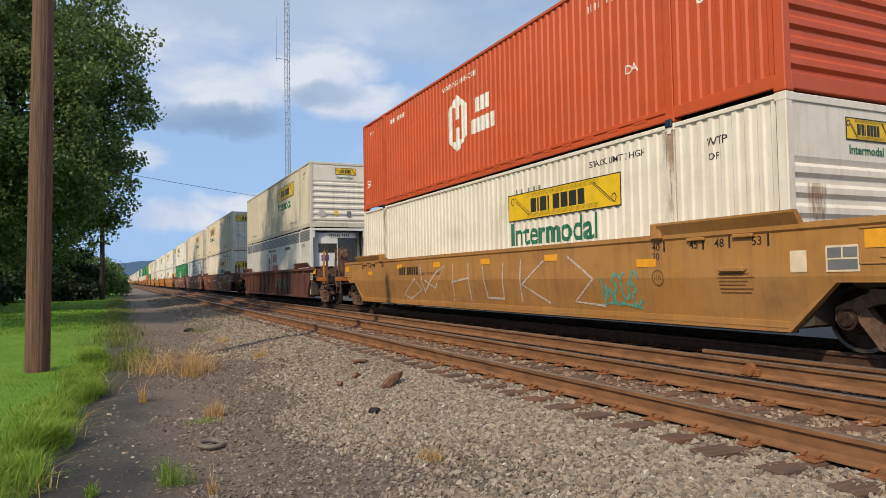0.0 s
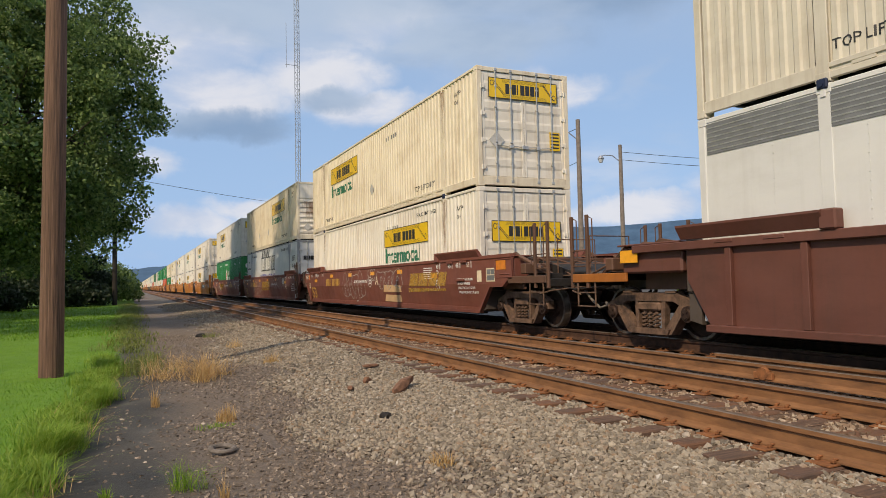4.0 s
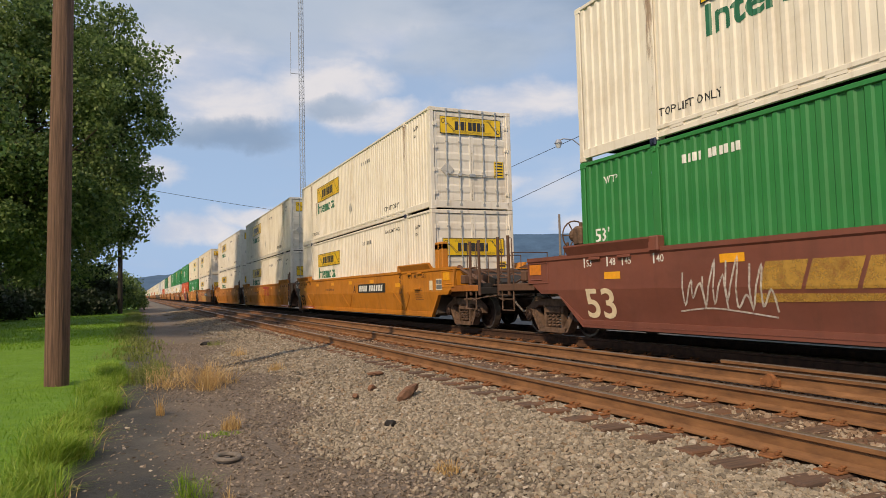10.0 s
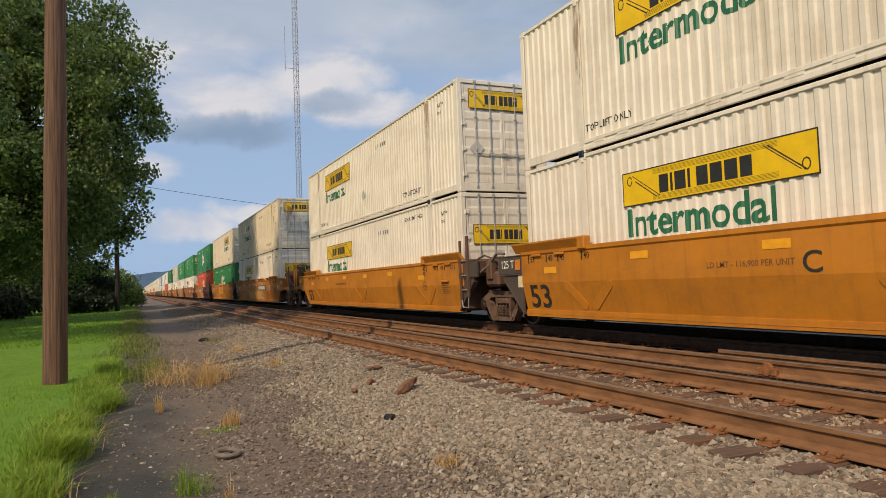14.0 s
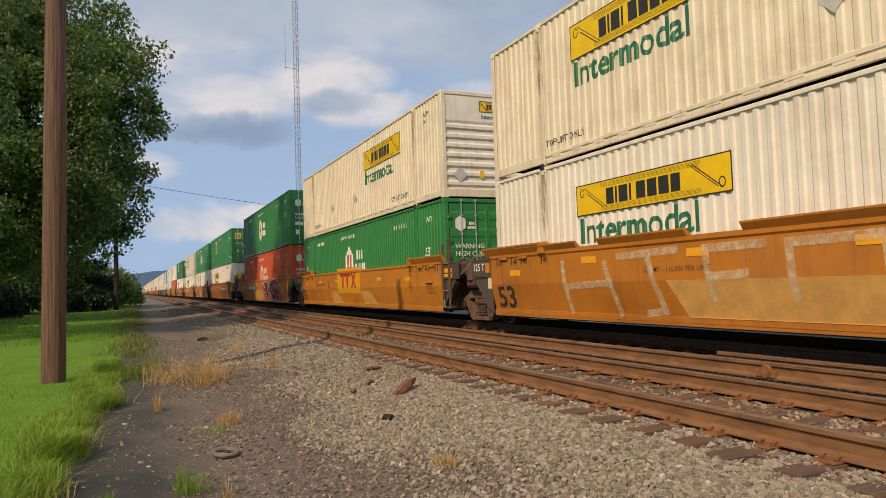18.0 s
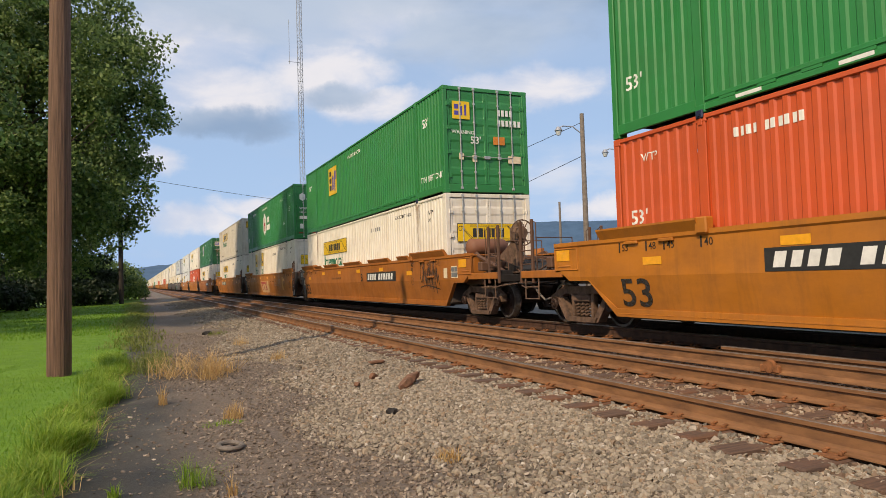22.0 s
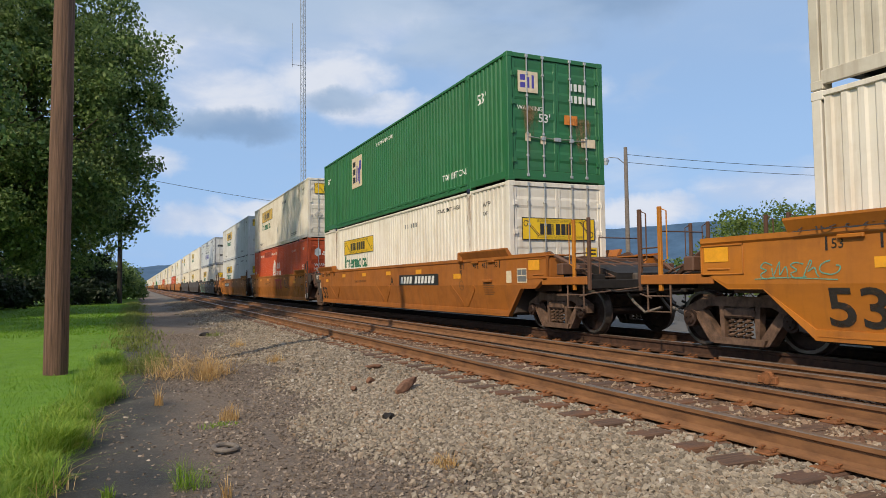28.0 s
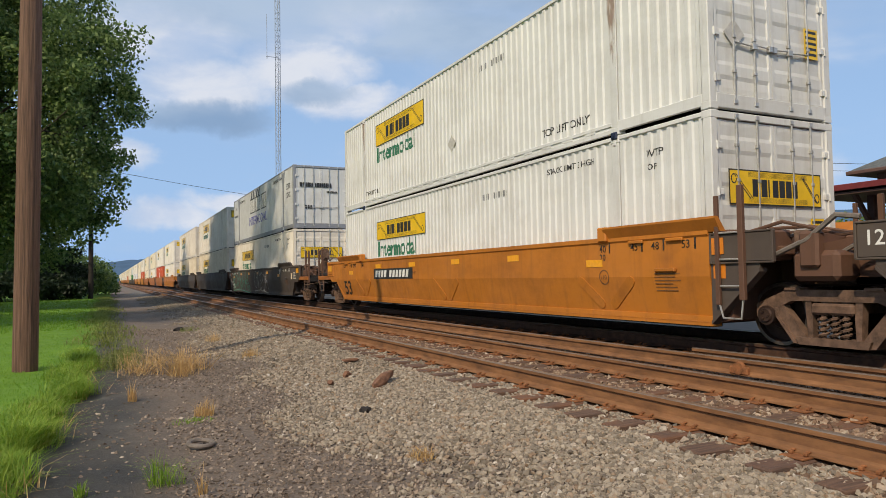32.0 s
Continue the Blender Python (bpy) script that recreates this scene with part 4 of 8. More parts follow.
def banner(width, h):
    """Yellow board: lettering bars and the outline of a scroll."""
    k = 0.50 * width / (h * 0.5 * sum(abs(q) + 0.12 for q in SIGN_BARS))
    lettering = bars([q * k for q in SIGN_BARS], h * 0.5, 0.12 * k, x=0.24 * width, y=0.24 * h)
    t = 0.012 + h * 0.012
    lines = [rect(0, 0, width, t), rect(0, h - t, width, h), rect(0, 0, t, h), rect(width - t, 0, width, h)]
    for k in range(5):
        lines.append(rect(0.2 * width, h * (0.80 + 0.03 * k), 0.84 * width, h * (0.806 + 0.03 * k)))
        lines.append(rect(0.2 * width, h * (0.08 + 0.03 * k), 0.84 * width, h * (0.086 + 0.03 * k)))
    for sx, a, b, up in ((1, 0.05, 0.22, 1), (-1, 0.95, 0.80, 0)):
        pts = [(width * (a + (b - a) * q), h * (0.85 - 0.68 * q if up else 0.15 + 0.7 * q)) for q in (0, .2, .4, .6, .8, 1)]
        lines += stroke(pts, t)
        c = pts[0]
        ring = [(c[0] + 0.10 * h * math.cos(q * 0.7), c[1] + (-0.12 if up else 0.12) * h + 0.13 * h * math.sin(q * 0.7)) for q in range(10)]
        lines += stroke(ring, t)
        lines += stroke([(p[0] + sx * 0.02 * width, p[1] + 0.02 * h) for p in pts], t * 0.7)
    return lettering, lines


def add_banner(parent, width, h, place):
    board = part("sign_board", cached("banner_%.2f_%.2f" % (width, h), lambda: flat_shape([rect(0, 0, width, h)])), "signyellow", parent,
                 "yellow sign board with dark lettering bars", place)
    lettering, lines = banner(width, h)
    part("sign_lettering", cached("banner_bars_%.2f_%.2f" % (width, h), lambda: flat_shape(lettering, 0.005)), "ink", board)
    part("scroll_pattern", cached("banner_scroll_%.2f_%.2f" % (width, h), lambda: flat_shape(lines, 0.0045)), "ink", board)


DIAMOND = [[(0, -0.21), (0.21, 0), (0, 0.21), (-0.21, 0)]]


def house_logo():
    white = [[(0, 0), (0.95, 0), (0.95, 0.95), (0.48, 1.30), (0, 0.95)]]
    red = [rect(0.25, 0.0, 0.31, 0.98), rect(0.64, 0.0, 0.70, 0.98), rect(0.31, 0.46, 0.64, 0.52), rect(0.36, 0.0, 0.455, 0.42), rect(0.495, 0.0, 0.59, 0.42), rect(0.36, 0.58, 0.455, 0.98), rect(0.495, 0.58, 0.59, 0.98)]
    return white, red


def hex_logo():
    white = [[(0.5, 0), (1.0, 0.32), (1.0, 1.1), (0.5, 1.42), (0, 1.1), (0, 0.32)]]
    red = [rect(0.24, 0.28, 0.40, 1.12), rect(0.60, 0.28, 0.76, 1.12), rect(0.40, 0.60, 0.60, 0.80)]
    return white, red


MARK_WORD = bars([0.62, 0.5, 0.5], 0.34, 0.2, x=0.20, y=0.56) + bars([0.68, 0.36, 0.5, 0.5, 0.5], 0.34, 0.2, x=0.0, y=0.08)


# painted marks follow the folds of the sheet under them
FOLDS = ((0.16, POST - 0.10), (POST + 0.10, CL - POST - 0.10), (CL - POST + 0.10, CL - 0.16))
STEPS, PITCH, FOLD = (0.0, 0.070, 0.098, 0.177), 0.205, 0.025


def fold_depth(y):
    for a, b in FOLDS:
        if a <= y <= b:
            u = (y - a) % PITCH
            if y - u + PITCH > b and u > 0.15:
                return 0.0
            return float(np.interp(u, (0.0, 0.070, 0.098, 0.177, PITCH), (0, 0, FOLD, FOLD, 0)))
    return 0.0


LAID = {}


def lay(me, y0):
    """A copy of a flat mark, cut along the folds and pressed onto them."""
    key = (me.name, round(y0, 3))
    if key not in LAID:
        bm = bmesh.new()
        bm.from_mesh(me)
        lo, hi = min(v.co.x for v in bm.verts), max(v.co.x for v in bm.verts)
        for a, b in FOLDS:
            y = a
            while y < b:
                for d in STEPS:
                    if y0 - hi < y + d < min(b, y0 - lo):
                        bmesh.ops.bisect_plane(bm, geom=bm.verts[:] + bm.edges[:] + bm.faces[:], plane_co=(y0 - y - d, 0, 0), plane_no=(1, 0, 0))
                y += PITCH
        for v in bm.verts:
            v.co.z -= fold_depth(y0 - v.co.x)
        out = bpy.data.meshes.new(me.name + "_laid")
        bm.to_mesh(out)
        bm.free()
        for m_ in me.materials:
            out.materials.append(m_)
        LAID[key] = out
    return LAID[key]


def lay_marks(c):
    for ob in c.children:
        kind = ob.name.split(".")[0]
        p = ob.matrix_basis.translation
        if kind in ("lettering", "marking_bar", "name_bar", "emblem") and abs(p.x + CW - 0.014) < 0.002:
            for k in [ob] + list(ob.children):
                mats = [s.material for s in k.material_slots]
                own = [s.link for s in k.material_slots]
                k.data = lay(k.data, p.y)
                for s, m_, l_ in zip(k.material_slots, mats, own):
                    s.link = l_
                    s.material = m_


def container(name, label, group, style, col, end, nose_first=False, detail=True, m=None, tail=False, worn_sign=False):
    """style: banner, housemark, hexmark, mark, smooth, reefer; end: doors or nose; returns the thing."""
    c = thing(name, label, "container", group, m)
    kind = "flat" if style in ("smooth", "reefer") else "corr"
    frame_col = "steelgrey" if style == "smooth" else col
    part("side_wall", cached("side_" + kind, lambda: wall_side(kind)), col, c)
    part("side_wall", cached("side_far", wall_far), col, c)
    part("roof", cached("roof", roof_shape), col, c)
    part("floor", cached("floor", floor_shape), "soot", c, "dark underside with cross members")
    for sgn in (-1, 1):
        part("top_rail", cached("top_rail_%d" % sgn, lambda: top_rail(sgn)), frame_col, c)
        part("bottom_rail", cached("bottom_rail_%d" % sgn, lambda: bottom_rail(sgn)), frame_col, c)
    for x, y, rz in ((-CW, 0, 0), (CW, 0, 90), (-CW, CL, -90), (CW, CL, 180)):
        part("corner_post", cached("corner_post", corner_post), frame_col, c, at=pose(x, y, 0, 0, 0, rz))
    for x, y, rz in ((-CW, POST, 0), (-CW, CL - POST, 0), (CW, POST, 180), (CW, CL - POST, 180)):
        part("lifting_post", cached("lift_post", lift_post), frame_col if style != "smooth" else "smooth", c, at=pose(x, y, 0, 0, 0, rz))
    if tail and detail:
        for y in (POST, CL - POST):
            part("lock_pin", cached("lock_pin", lambda: Shape().box(-CW - 0.035, -CW + 0.05, -0.07, 0.07, -0.075, 0.05, 0.015).rod((-CW - 0.05, 0, -0.02), (-CW - 0.02, 0, -0.02), 0.03, 8)), "lockblue", c, "dark blue stacking lock", Matrix.Translation((0, y, 0)))
    part("end_sill", cached("end_sill", lambda: end_beam(0.03, 0.24)), frame_col, c)
    part("end_header", cached("end_header", lambda: end_beam(CH - 0.11, CH - 0.005)), frame_col, c)
    part("rear_wall", cached("nose", nose_wall), col, c, at=pose(0, CL, 0, 0, 0, 180))
    if style == "reefer":
        part("end_wall", Shape().box(-CW + 0.13, CW - 0.13, 0.75, 0.80, 0.24, CH - 0.1), "smooth", c)
        bow = [(-1.06, 0.70), (-1.06, 0.34), (-0.85, 0.24), (-0.5, 0.15), (0.0, 0.10), (0.45, 0.14), (0.75, 0.24), (0.92, 0.42), (0.96, 0.70)]
        cool = part("cooling_unit", Shape().prism(bow, 0.55, CH - 0.20, 2), "smooth", c, "white bowed cooling unit")
        part("shroud", Shape().prism([(x * 1.01, y - 0.05 if y < 0.6 else y) for x, y in bow], 0.50, 1.02, 2), "smooth", cool)
        part("grille", Shape().prism([(-0.06, 0.30), (-0.06, 0.085), (0.20, 0.090), (0.46, 0.125), (0.76, 0.225), (0.93, 0.40), (0.93, 0.55)], 1.02, CH - 0.42, 2), "darkglass", cool, "dark curved grille")
        part("vent_panel", Shape().prism([(-0.88, 0.30), (-0.88, 0.235), (-0.5, 0.135), (-0.10, 0.095), (-0.10, 0.30)], 1.82, 2.22, 2), "ink", cool, "dark slotted vent")
        part("badge", Shape().prism([(-0.76, 0.25), (-0.76, 0.195), (-0.44, 0.13), (-0.44, 0.25)], 1.46, 1.72, 2), "blueink", cool, "small blue badge")
        part("name_bar", flat_shape(bars([.5] * 6 + [-.2] + [.5] * 4, 0.11, 0.3)), "ink", cool, "", on_front(-0.45, CH - 0.36, 0.075))
        for x in (-CW + 0.16, CW - 0.16):
            part("corner_brace", Shape().prism([(x - 0.05, CH - 0.12), (x + 0.05, CH - 0.12), (x + 0.03, CH - 0.42), (x - 0.03, CH - 0.42)], 0.0, 0.08, 1), "smooth", c)
    elif end == "nose":
        part("end_wall", cached("nose", nose_wall), "white" if style == "banner" else col, c, "blank end with horizontal ribs")
    else:
        flat = style == "smooth"
        door_col = {"tan": "white", "smooth": "smooth"}.get(col, col)
        for x, rz in ((-CW + 0.145, 0), (CW - 0.145, 0)):
            d = part("door", cached("door_%d" % flat, lambda: door_leaf(flat)), door_col, c, at=Matrix.Translation((x, 0, 0)) @ Matrix.Diagonal((1 if x < 0 else -1, 1, 1, 1)))
            for px in (0.36, 0.78) if detail else (0.55,):
                part("lock_rod", cached("lock_rod", lock_rod), "rod", d, at=Matrix.Translation((px, 0.005, 0)))
            if detail:
                for pz in (0.45, 1.1, 1.75, 2.4):
                    part("hinge", cached("hinge", hinge), door_col, d, at=Matrix.Translation((0.0, 0.01, pz)))
        part("door_gasket", cached("door_gasket", lambda: Shape().box(-0.012, 0.012, 0.03, 0.06, 0.26, CH - 0.12)), "ink", c)
    xs = -CW - 0.001           # lettering plane
    xf = -CW + 0.014           # just proud of the sheet
    flip = nose_first
    if style == "banner":
        ya = 6.72 if flip else 13.1
        if worn_sign:
            for y_ in (ya, ya - 2.45):
                bd = part("sign_board", cached("sign_piece", lambda: flat_shape([rect(0, 0, 0.85, 0.86)])), "signyellow", c, "leftover piece of a yellow sign", on_side(y_, 1.78, xf))
                part("sign_lettering", cached("sign_piece_bars", lambda: flat_shape([rect(0.2, 0.2, 0.34, 0.66), rect(0.34, 0.2, 0.62, 0.32), rect(0.08, 0.05, 0.12, 0.8)], 0.005)), "ink", bd)
            part("lettering", letters("Inte", 0.46, 0.03, 1.04), "greenink", c, "left part of a torn green word", on_side(ya - 0.05, 1.29, xf))
            part("lettering", letters("dal", 0.46, 0.03, 1.04), "greenink", c, "right part of a torn green word", on_side(ya - 2.45, 1.29, xf))
        else:
            add_banner(c, 3.60, 0.66 if tail else 0.56, on_side(ya, 1.78, xf))
        if not worn_sign:
            part("lettering", letters("Intermodal", 0.46, 0.03, 1.04), "greenink", c, "green word on the side wall", on_side(ya - 0.05, 1.29, xf))
        if end == "doors":
            add_banner(c, 1.95, 0.50, on_front(-0.98, 2.14 if tail else 1.58, 0.002))
        else:
            add_banner(c, 0.95, 0.30, on_front(-0.15, 2.36, 0.012))
            part("lettering", letters("Intermodal", 0.12, 0.02), "greenink", c, "", on_front(-0.10, 2.18, 0.012))
        if detail:
            part("lettering", letters("TOP LIFT ONLY" if tail else "STACK LIMIT 3 HIGH", 0.15 if tail else 0.11, 0.008), "ink", c, "",
                 on_side(4.1, 0.36, xf) if tail else on_side(3.95, 2.52, xf))
            if tail:
                part("lettering", letters("TOP LIFT ONLY", 0.13, 0.012), "ink", c, "", on_side(14.05, 0.36, xf))
            part("marking_bar", cached("id_bars", lambda: flat_shape(bars([.22, .22, .22, .22, -.5, .22, .22, .22, .22, .22, .22], 0.13, 0.55))), "stripegrey", c,
                 "", on_side(6.5, 2.3, xf))
            part("lettering", letters("WTP", 0.12, 0.008), "ink", c, "", on_side(1.3, 2.42, xf))
            part("lettering", letters("OF", 0.10, 0.004), "ink", c, "", on_side(1.27, 2.22, xf))
            for y in ((11.0, 7.9) if flip else (7.9,)):
                part("placard_holder", cached("diamond", lambda: flat_shape(DIAMOND, 0.004)), "placard", c, "worn metal placard diamond", on_side(y, 0.95, xf))
            if end == "doors":
                part("placard_holder", cached("diamond", lambda: flat_shape(DIAMOND, 0.004)), "placard", c, "", on_front(-0.78, 1.12, 0.004))
                part("warning_plate", cached("warn", lambda: flat_shape([rect(0, 0, 0.30, 0.46)])), "signyellow", c, "yellow warning plate", on_front(0.72, 0.95, 0.004))
                part("warning_text", cached("warn_bars", lambda: flat_shape([rect(.03, .05 + k * .085, .27, .09 + k * .085) for k in range(5)], 0.004)), "ink", c, "", on_front(0.72, 0.95, 0.0035))
            else:
                part("placard_holder", cached("diamond", lambda: flat_shape(DIAMOND, 0.004)), "placard", c, "", on_front(-0.78, 0.62, 0.002))
                part("data_plate", cached("plate3", lambda: flat_shape([rect(0, 0, 0.2, 0.24)])), "stripegrey", c, "", on_front(0.35, 0.5, 0.002))
                part("warning_plate", cached("warn2", lambda: flat_shape([rect(0, 0, 0.13, 0.2)])), "signyellow", c, "", on_front(-0.2, 0.55, 0.002))
    elif style in ("housemark", "hexmark"):
        white, red = house_logo() if style == "housemark" else hex_logo()
        y0, z0 = (9.3, 0.85) if style == "housemark" else (9.6, 0.80)
        ink2 = "redink" if "green" in col else col
        lg = part("emblem", cached("emblem_" + style, lambda: flat_shape(white)), "whiteink", c, "white emblem with coloured bars", on_side(y0, z0, xf))
        part("emblem_letter", cached("emblem_bars_" + style, lambda: flat_shape(red, 0.005)), ink2, lg)
        for k_, bar in enumerate(MARK_WORD):
            part("name_bar", cached("mark_word_%d" % k_, lambda: flat_shape([bar])), "whiteink", c, "" if k_ else "white bar in place of a letter", on_side(y0 - 1.22, z0 + 0.2, xf))
        part("lettering", letters("WARNING HIGH CUBE", 0.13, 0.012), "whiteink", c, "", on_side(9.9, 2.45, xf))
        part("lettering", letters("53'", 0.24, 0.015), "whiteink", c, "", on_side(1.4, 1.42 if tail is False else 1.6, xf))
        part("lettering", letters("53'", 0.24, 0.015), "whiteink", c, "", on_side(15.8, 0.75 if tail else 1.42, xf))
        part("marking_bar", cached("id_bars", lambda: flat_shape(bars([.22, .22, .22, .22, -.5, .22, .22, .22, .22, .22, .22], 0.17, 0.55))), "whiteink", c, "", on_side(3.9, 2.35, xf))
        part("lettering", letters("WTP", 0.15, 0.012), "whiteink", c, "", on_side(1.3, 2.35, xf))
        if detail:
            part("lettering", letters("WTP", 0.13, 0.012), "whiteink", c, "", on_side(15.5, 2.42, xf))
            part("marking_bar", cached("id_small", lambda: flat_shape(bars([.5] * 4 + [-.3] + [.5] * 6, 0.13, 0.3))), "whiteink", c, "", on_side(13.6, 2.44, xf))
            part("lettering", letters("DA", 0.15, 0.012), "whiteink", c, "", on_side(2.95, 1.0, xf))
        if end == "doors":
            hx, _ = hex_logo()
            part("emblem", cached("emblem_small", lambda: flat_shape([[(x * .3, y * .3) for x, y in p] for p in hx])), "whiteink", c, "", on_front(-0.98, 2.0, 0.002))
            part("name_bar", cached("mark_word_small", lambda: flat_shape([[(x * .23, y * .23) for x, y in p] for p in MARK_WORD])), "whiteink", c, "", on_front(-0.62, 2.05, 0.002))
            part("lettering", letters("WARNING", 0.13, 0.012), "whiteink", c, "", on_front(-1.0, 1.55, 0.002))
            part("lettering", letters("HIGH CUBE", 0.13, 0.012), "whiteink", c, "", on_front(-1.0, 1.35, 0.002))
            part("marking_bar", cached("id_short", lambda: flat_shape(bars([.5] * 4, 0.17, .25) + bars([.5] * 6, 0.17, .25, y=-0.28))), "whiteink", c, "", on_front(0.25, 2.1, 0.002))
            part("data_plate", cached("plate5", lambda: flat_shape([rect(0, 0, 0.4, 0.16), rect(0.02, -0.5, 0.2, -0.25), rect(0.5, -0.45, 0.68, -0.25)])), "whiteink", c, "", on_front(-1.0, 1.05, 0.002))
            if detail:
                part("reflector_strip", cached("refl4", lambda: flat_shape([rect(x, 0, x + .22, .05) for x in (0.1, .75, 1.3, 1.9)])), "redink", c, "", on_front(-1.15, 0.30, -0.001))
    elif style == "mark":
        pl = part("sign_board", cached("mark_board", lambda: flat_shape([rect(0, 0, 1.25, 1.15)])), "cream" if col == "dkgreen" else "signyellow", c,
                  "square sign with coloured bars", on_side(12.0, 1.35, xf))
        part("sign_letter", cached("mark_a", lambda: flat_shape([rect(0.15, 0.2, 0.45, 0.42), rect(0.15, 0.5, 0.45, 0.72), rect(0.15, 0.8, 0.45, 1.0)], 0.005)), "ink", pl)
        part("sign_letter", cached("mark_b", lambda: flat_shape([rect(0.55, 0.2, 0.67, 0.8, 0.1), rect(0.75, 0.2, 0.85, 0.7, 0.1), rect(0.92, 0.1, 1.04, 0.95), rect(1.04, 0.6, 1.15, 0.95)], 0.005)), "blueink", pl)
        part("sign_board", cached("mark_small", lambda: flat_shape([rect(0, 0, 0.52, 0.48)])), "cream" if col == "dkgreen" else "signyellow", c, "", on_front(-1.02, 2.0, 0.002))
        part("sign_letter", cached("mark_c", lambda: flat_shape([rect(.06, .1, .19, .22), rect(.06, .27, .19, .4), rect(.25, .1, .3, .35), rect(.36, .1, .42, .4)], 0.005)), "blueink", c, "", on_front(-1.02, 2.0, 0.003))
        for t_, y_, z_, h_ in (("53'", 1.5, 2.0, 0.26), ("53'", 15.6, 2.0, 0.22), ("TOP LIFT ONLY", 3.6 if col == "dkgreen" else 1.7, 0.45, 0.17), ("WARNING HIGH CUBE", 9.2, 2.45, 0.12)):
            part("lettering", letters(t_, h_, 0.015), "whiteink", c, "", on_side(y_, z_, xf))
        part("marking_bar", cached("id_short", lambda: flat_shape(bars([.5] * 4, 0.17, .25) + bars([.5] * 6, 0.17, .25, y=-0.28))), "whiteink", c, "", on_front(0.35, 2.15, 0.002))
        part("lettering", letters("53'", 0.20, 0.012), "whiteink", c, "", on_front(-0.5, 1.35, 0.002))
        part("lettering", letters("WARNING", 0.10, 0.012), "whiteink", c, "", on_front(-1.05, 1.60, 0.002))
        part("data_plate", cached("plate6", lambda: flat_shape([rect(0, 0, 0.36, 0.22)])), "orangebox", c, "orange label", on_front(0.2, 1.35, 0.004))
        part("data_plate", cached("plate7", lambda: flat_shape([rect(0, 0, 0.4, 0.2), rect(-1.5, 0.05, -1.36, 0.22), rect(-1.1, 0, -0.96, 0.18)])), "cream", c, "", on_front(0.65, 0.85, 0.004))
    elif style == "smooth":
        dark = bars([0.62, 0.62, 0.3, 0.8, 0.6, -0.1, 0.3, 0.55, 0.5], 0.85, 0.1, 0.0)
        part("name_bar", cached("block_bars", lambda: flat_shape(dark + bars([0.6, 0.6, 0.28, 0.78, 0.58], 0.5, 0.5, 0.6, x=0.1, y=0.75))), "ink", c,
             "black bars in place of a name", on_side(10.4, 1.55, -CW + 0.010))
        part("lettering_faces", cached("block_faces", lambda: flat_shape([[(x + 0.07, y + 0.07 if y < 0.5 else y - 0.07) for x, y in rect(p[0][0], 0, p[1][0] - 0.14, 0.85)] for p in dark], 0.006)), "whiteink", c,
             "", on_side(10.4, 1.55, -CW + 0.010))
        part("lettering", letters("INTERMODAL", 0.5, 0.015, 1.15), "blueink", c, "violet word on the side wall", on_side(10.8, 0.88, -CW + 0.008))
        part("lettering", letters("STACK LIMIT 3 HIGH", 0.13, 0.012), "ink", c, "", on_side(13.9, 2.5, -CW + 0.008))
        part("lettering", letters("WTP", 0.15, 0.012), "ink", c, "", on_side(15.4, 2.2, -CW + 0.008))
        part("marking_bar", cached("id_small", lambda: flat_shape(bars([.5] * 4 + [-.3] + [.5] * 6, 0.13, 0.3))), "ink", c, "", on_side(15.75, 1.75, -CW + 0.008))
        part("lettering", letters("53FT", 0.26, 0.015), "ink", c, "", on_side(1.35, 1.9, -CW + 0.008))
        part("lettering", letters("XHC", 0.26, 0.015), "ink", c, "", on_side(1.35, 1.5, -CW + 0.008))
        part("lettering", letters("STACK LIMIT 3 HIGH", 0.15, 0.012), "ink", c, "", on_side(4.2, 2.5, -CW + 0.008))
        part("name_bar", cached("block_small", lambda: flat_shape(bars([.6, .5, .3, .8, .5, -.1, .3, .5, .4, .3, .4, .5, .7], 0.2, 0.12))), "ink", c, "", on_front(-1.0, 1.9, 0.003))
        part("name_bar", cached("block_small2", lambda: flat_shape(bars([.5] * 8, 0.09, 0.2) + bars([.4] * 4, 0.18, 0.25, x=-1.0, y=-0.75))), "ink", c, "", on_front(0.25, 1.65, 0.003))
        part("lifting_strip", cached("post_strip", lambda: Shape().prism([(-0.13, 0.2), (0.13, 0.2), (0.13, CH - 0.75), (0.34, CH - 0.1), (-0.34, CH - 0.1), (-0.13, CH - 0.75)], -CW - 0.002, -CW + 0.03, 0)), "steelgrey", c, "grey steel strip at the lifting post", Matrix.Translation((0, POST, 0)))
        part("lifting_strip", MESHES["post_strip"], "steelgrey", c, "", Matrix.Translation((0, CL - POST, 0)))
    elif style == "reefer":
        part("stripe", cached("reefer_stripe", lambda: Shape().box(-CW + 0.004, -CW + 0.02, 0.16, CL - 0.16, 2.36, CH - 0.09)), "stripegrey", c, "dark grey band under the roof")
        for k in range(6):
            part("stripe_line", cached("reefer_line", lambda: Shape().box(-CW + 0.001, -CW + 0.02, 0.16, CL - 0.16, 0, 0.018)), "rod", c, at=Matrix.Translation((0, 0, 2.40 + k * 0.065)))
        white, red = house_logo()
        rim = stroke([(0, 0), (1.2, 0), (1.2, 1.1), (0.6, 1.55), (0, 1.1), (0, 0)], 0.07)
        part("emblem_frame", cached("reefer_rim", lambda: flat_shape(rim)), "steelgrey", c, "", on_side(9.6, 0.9, -CW + 0.008))
        part("emblem_letter", cached("reefer_red", lambda: flat_shape([[(0.12 + x * 0.98, y * 0.98) for x, y in p] for p in red])), "redink", c, "red emblem bars", on_side(9.6, 0.9, -CW + 0.008))
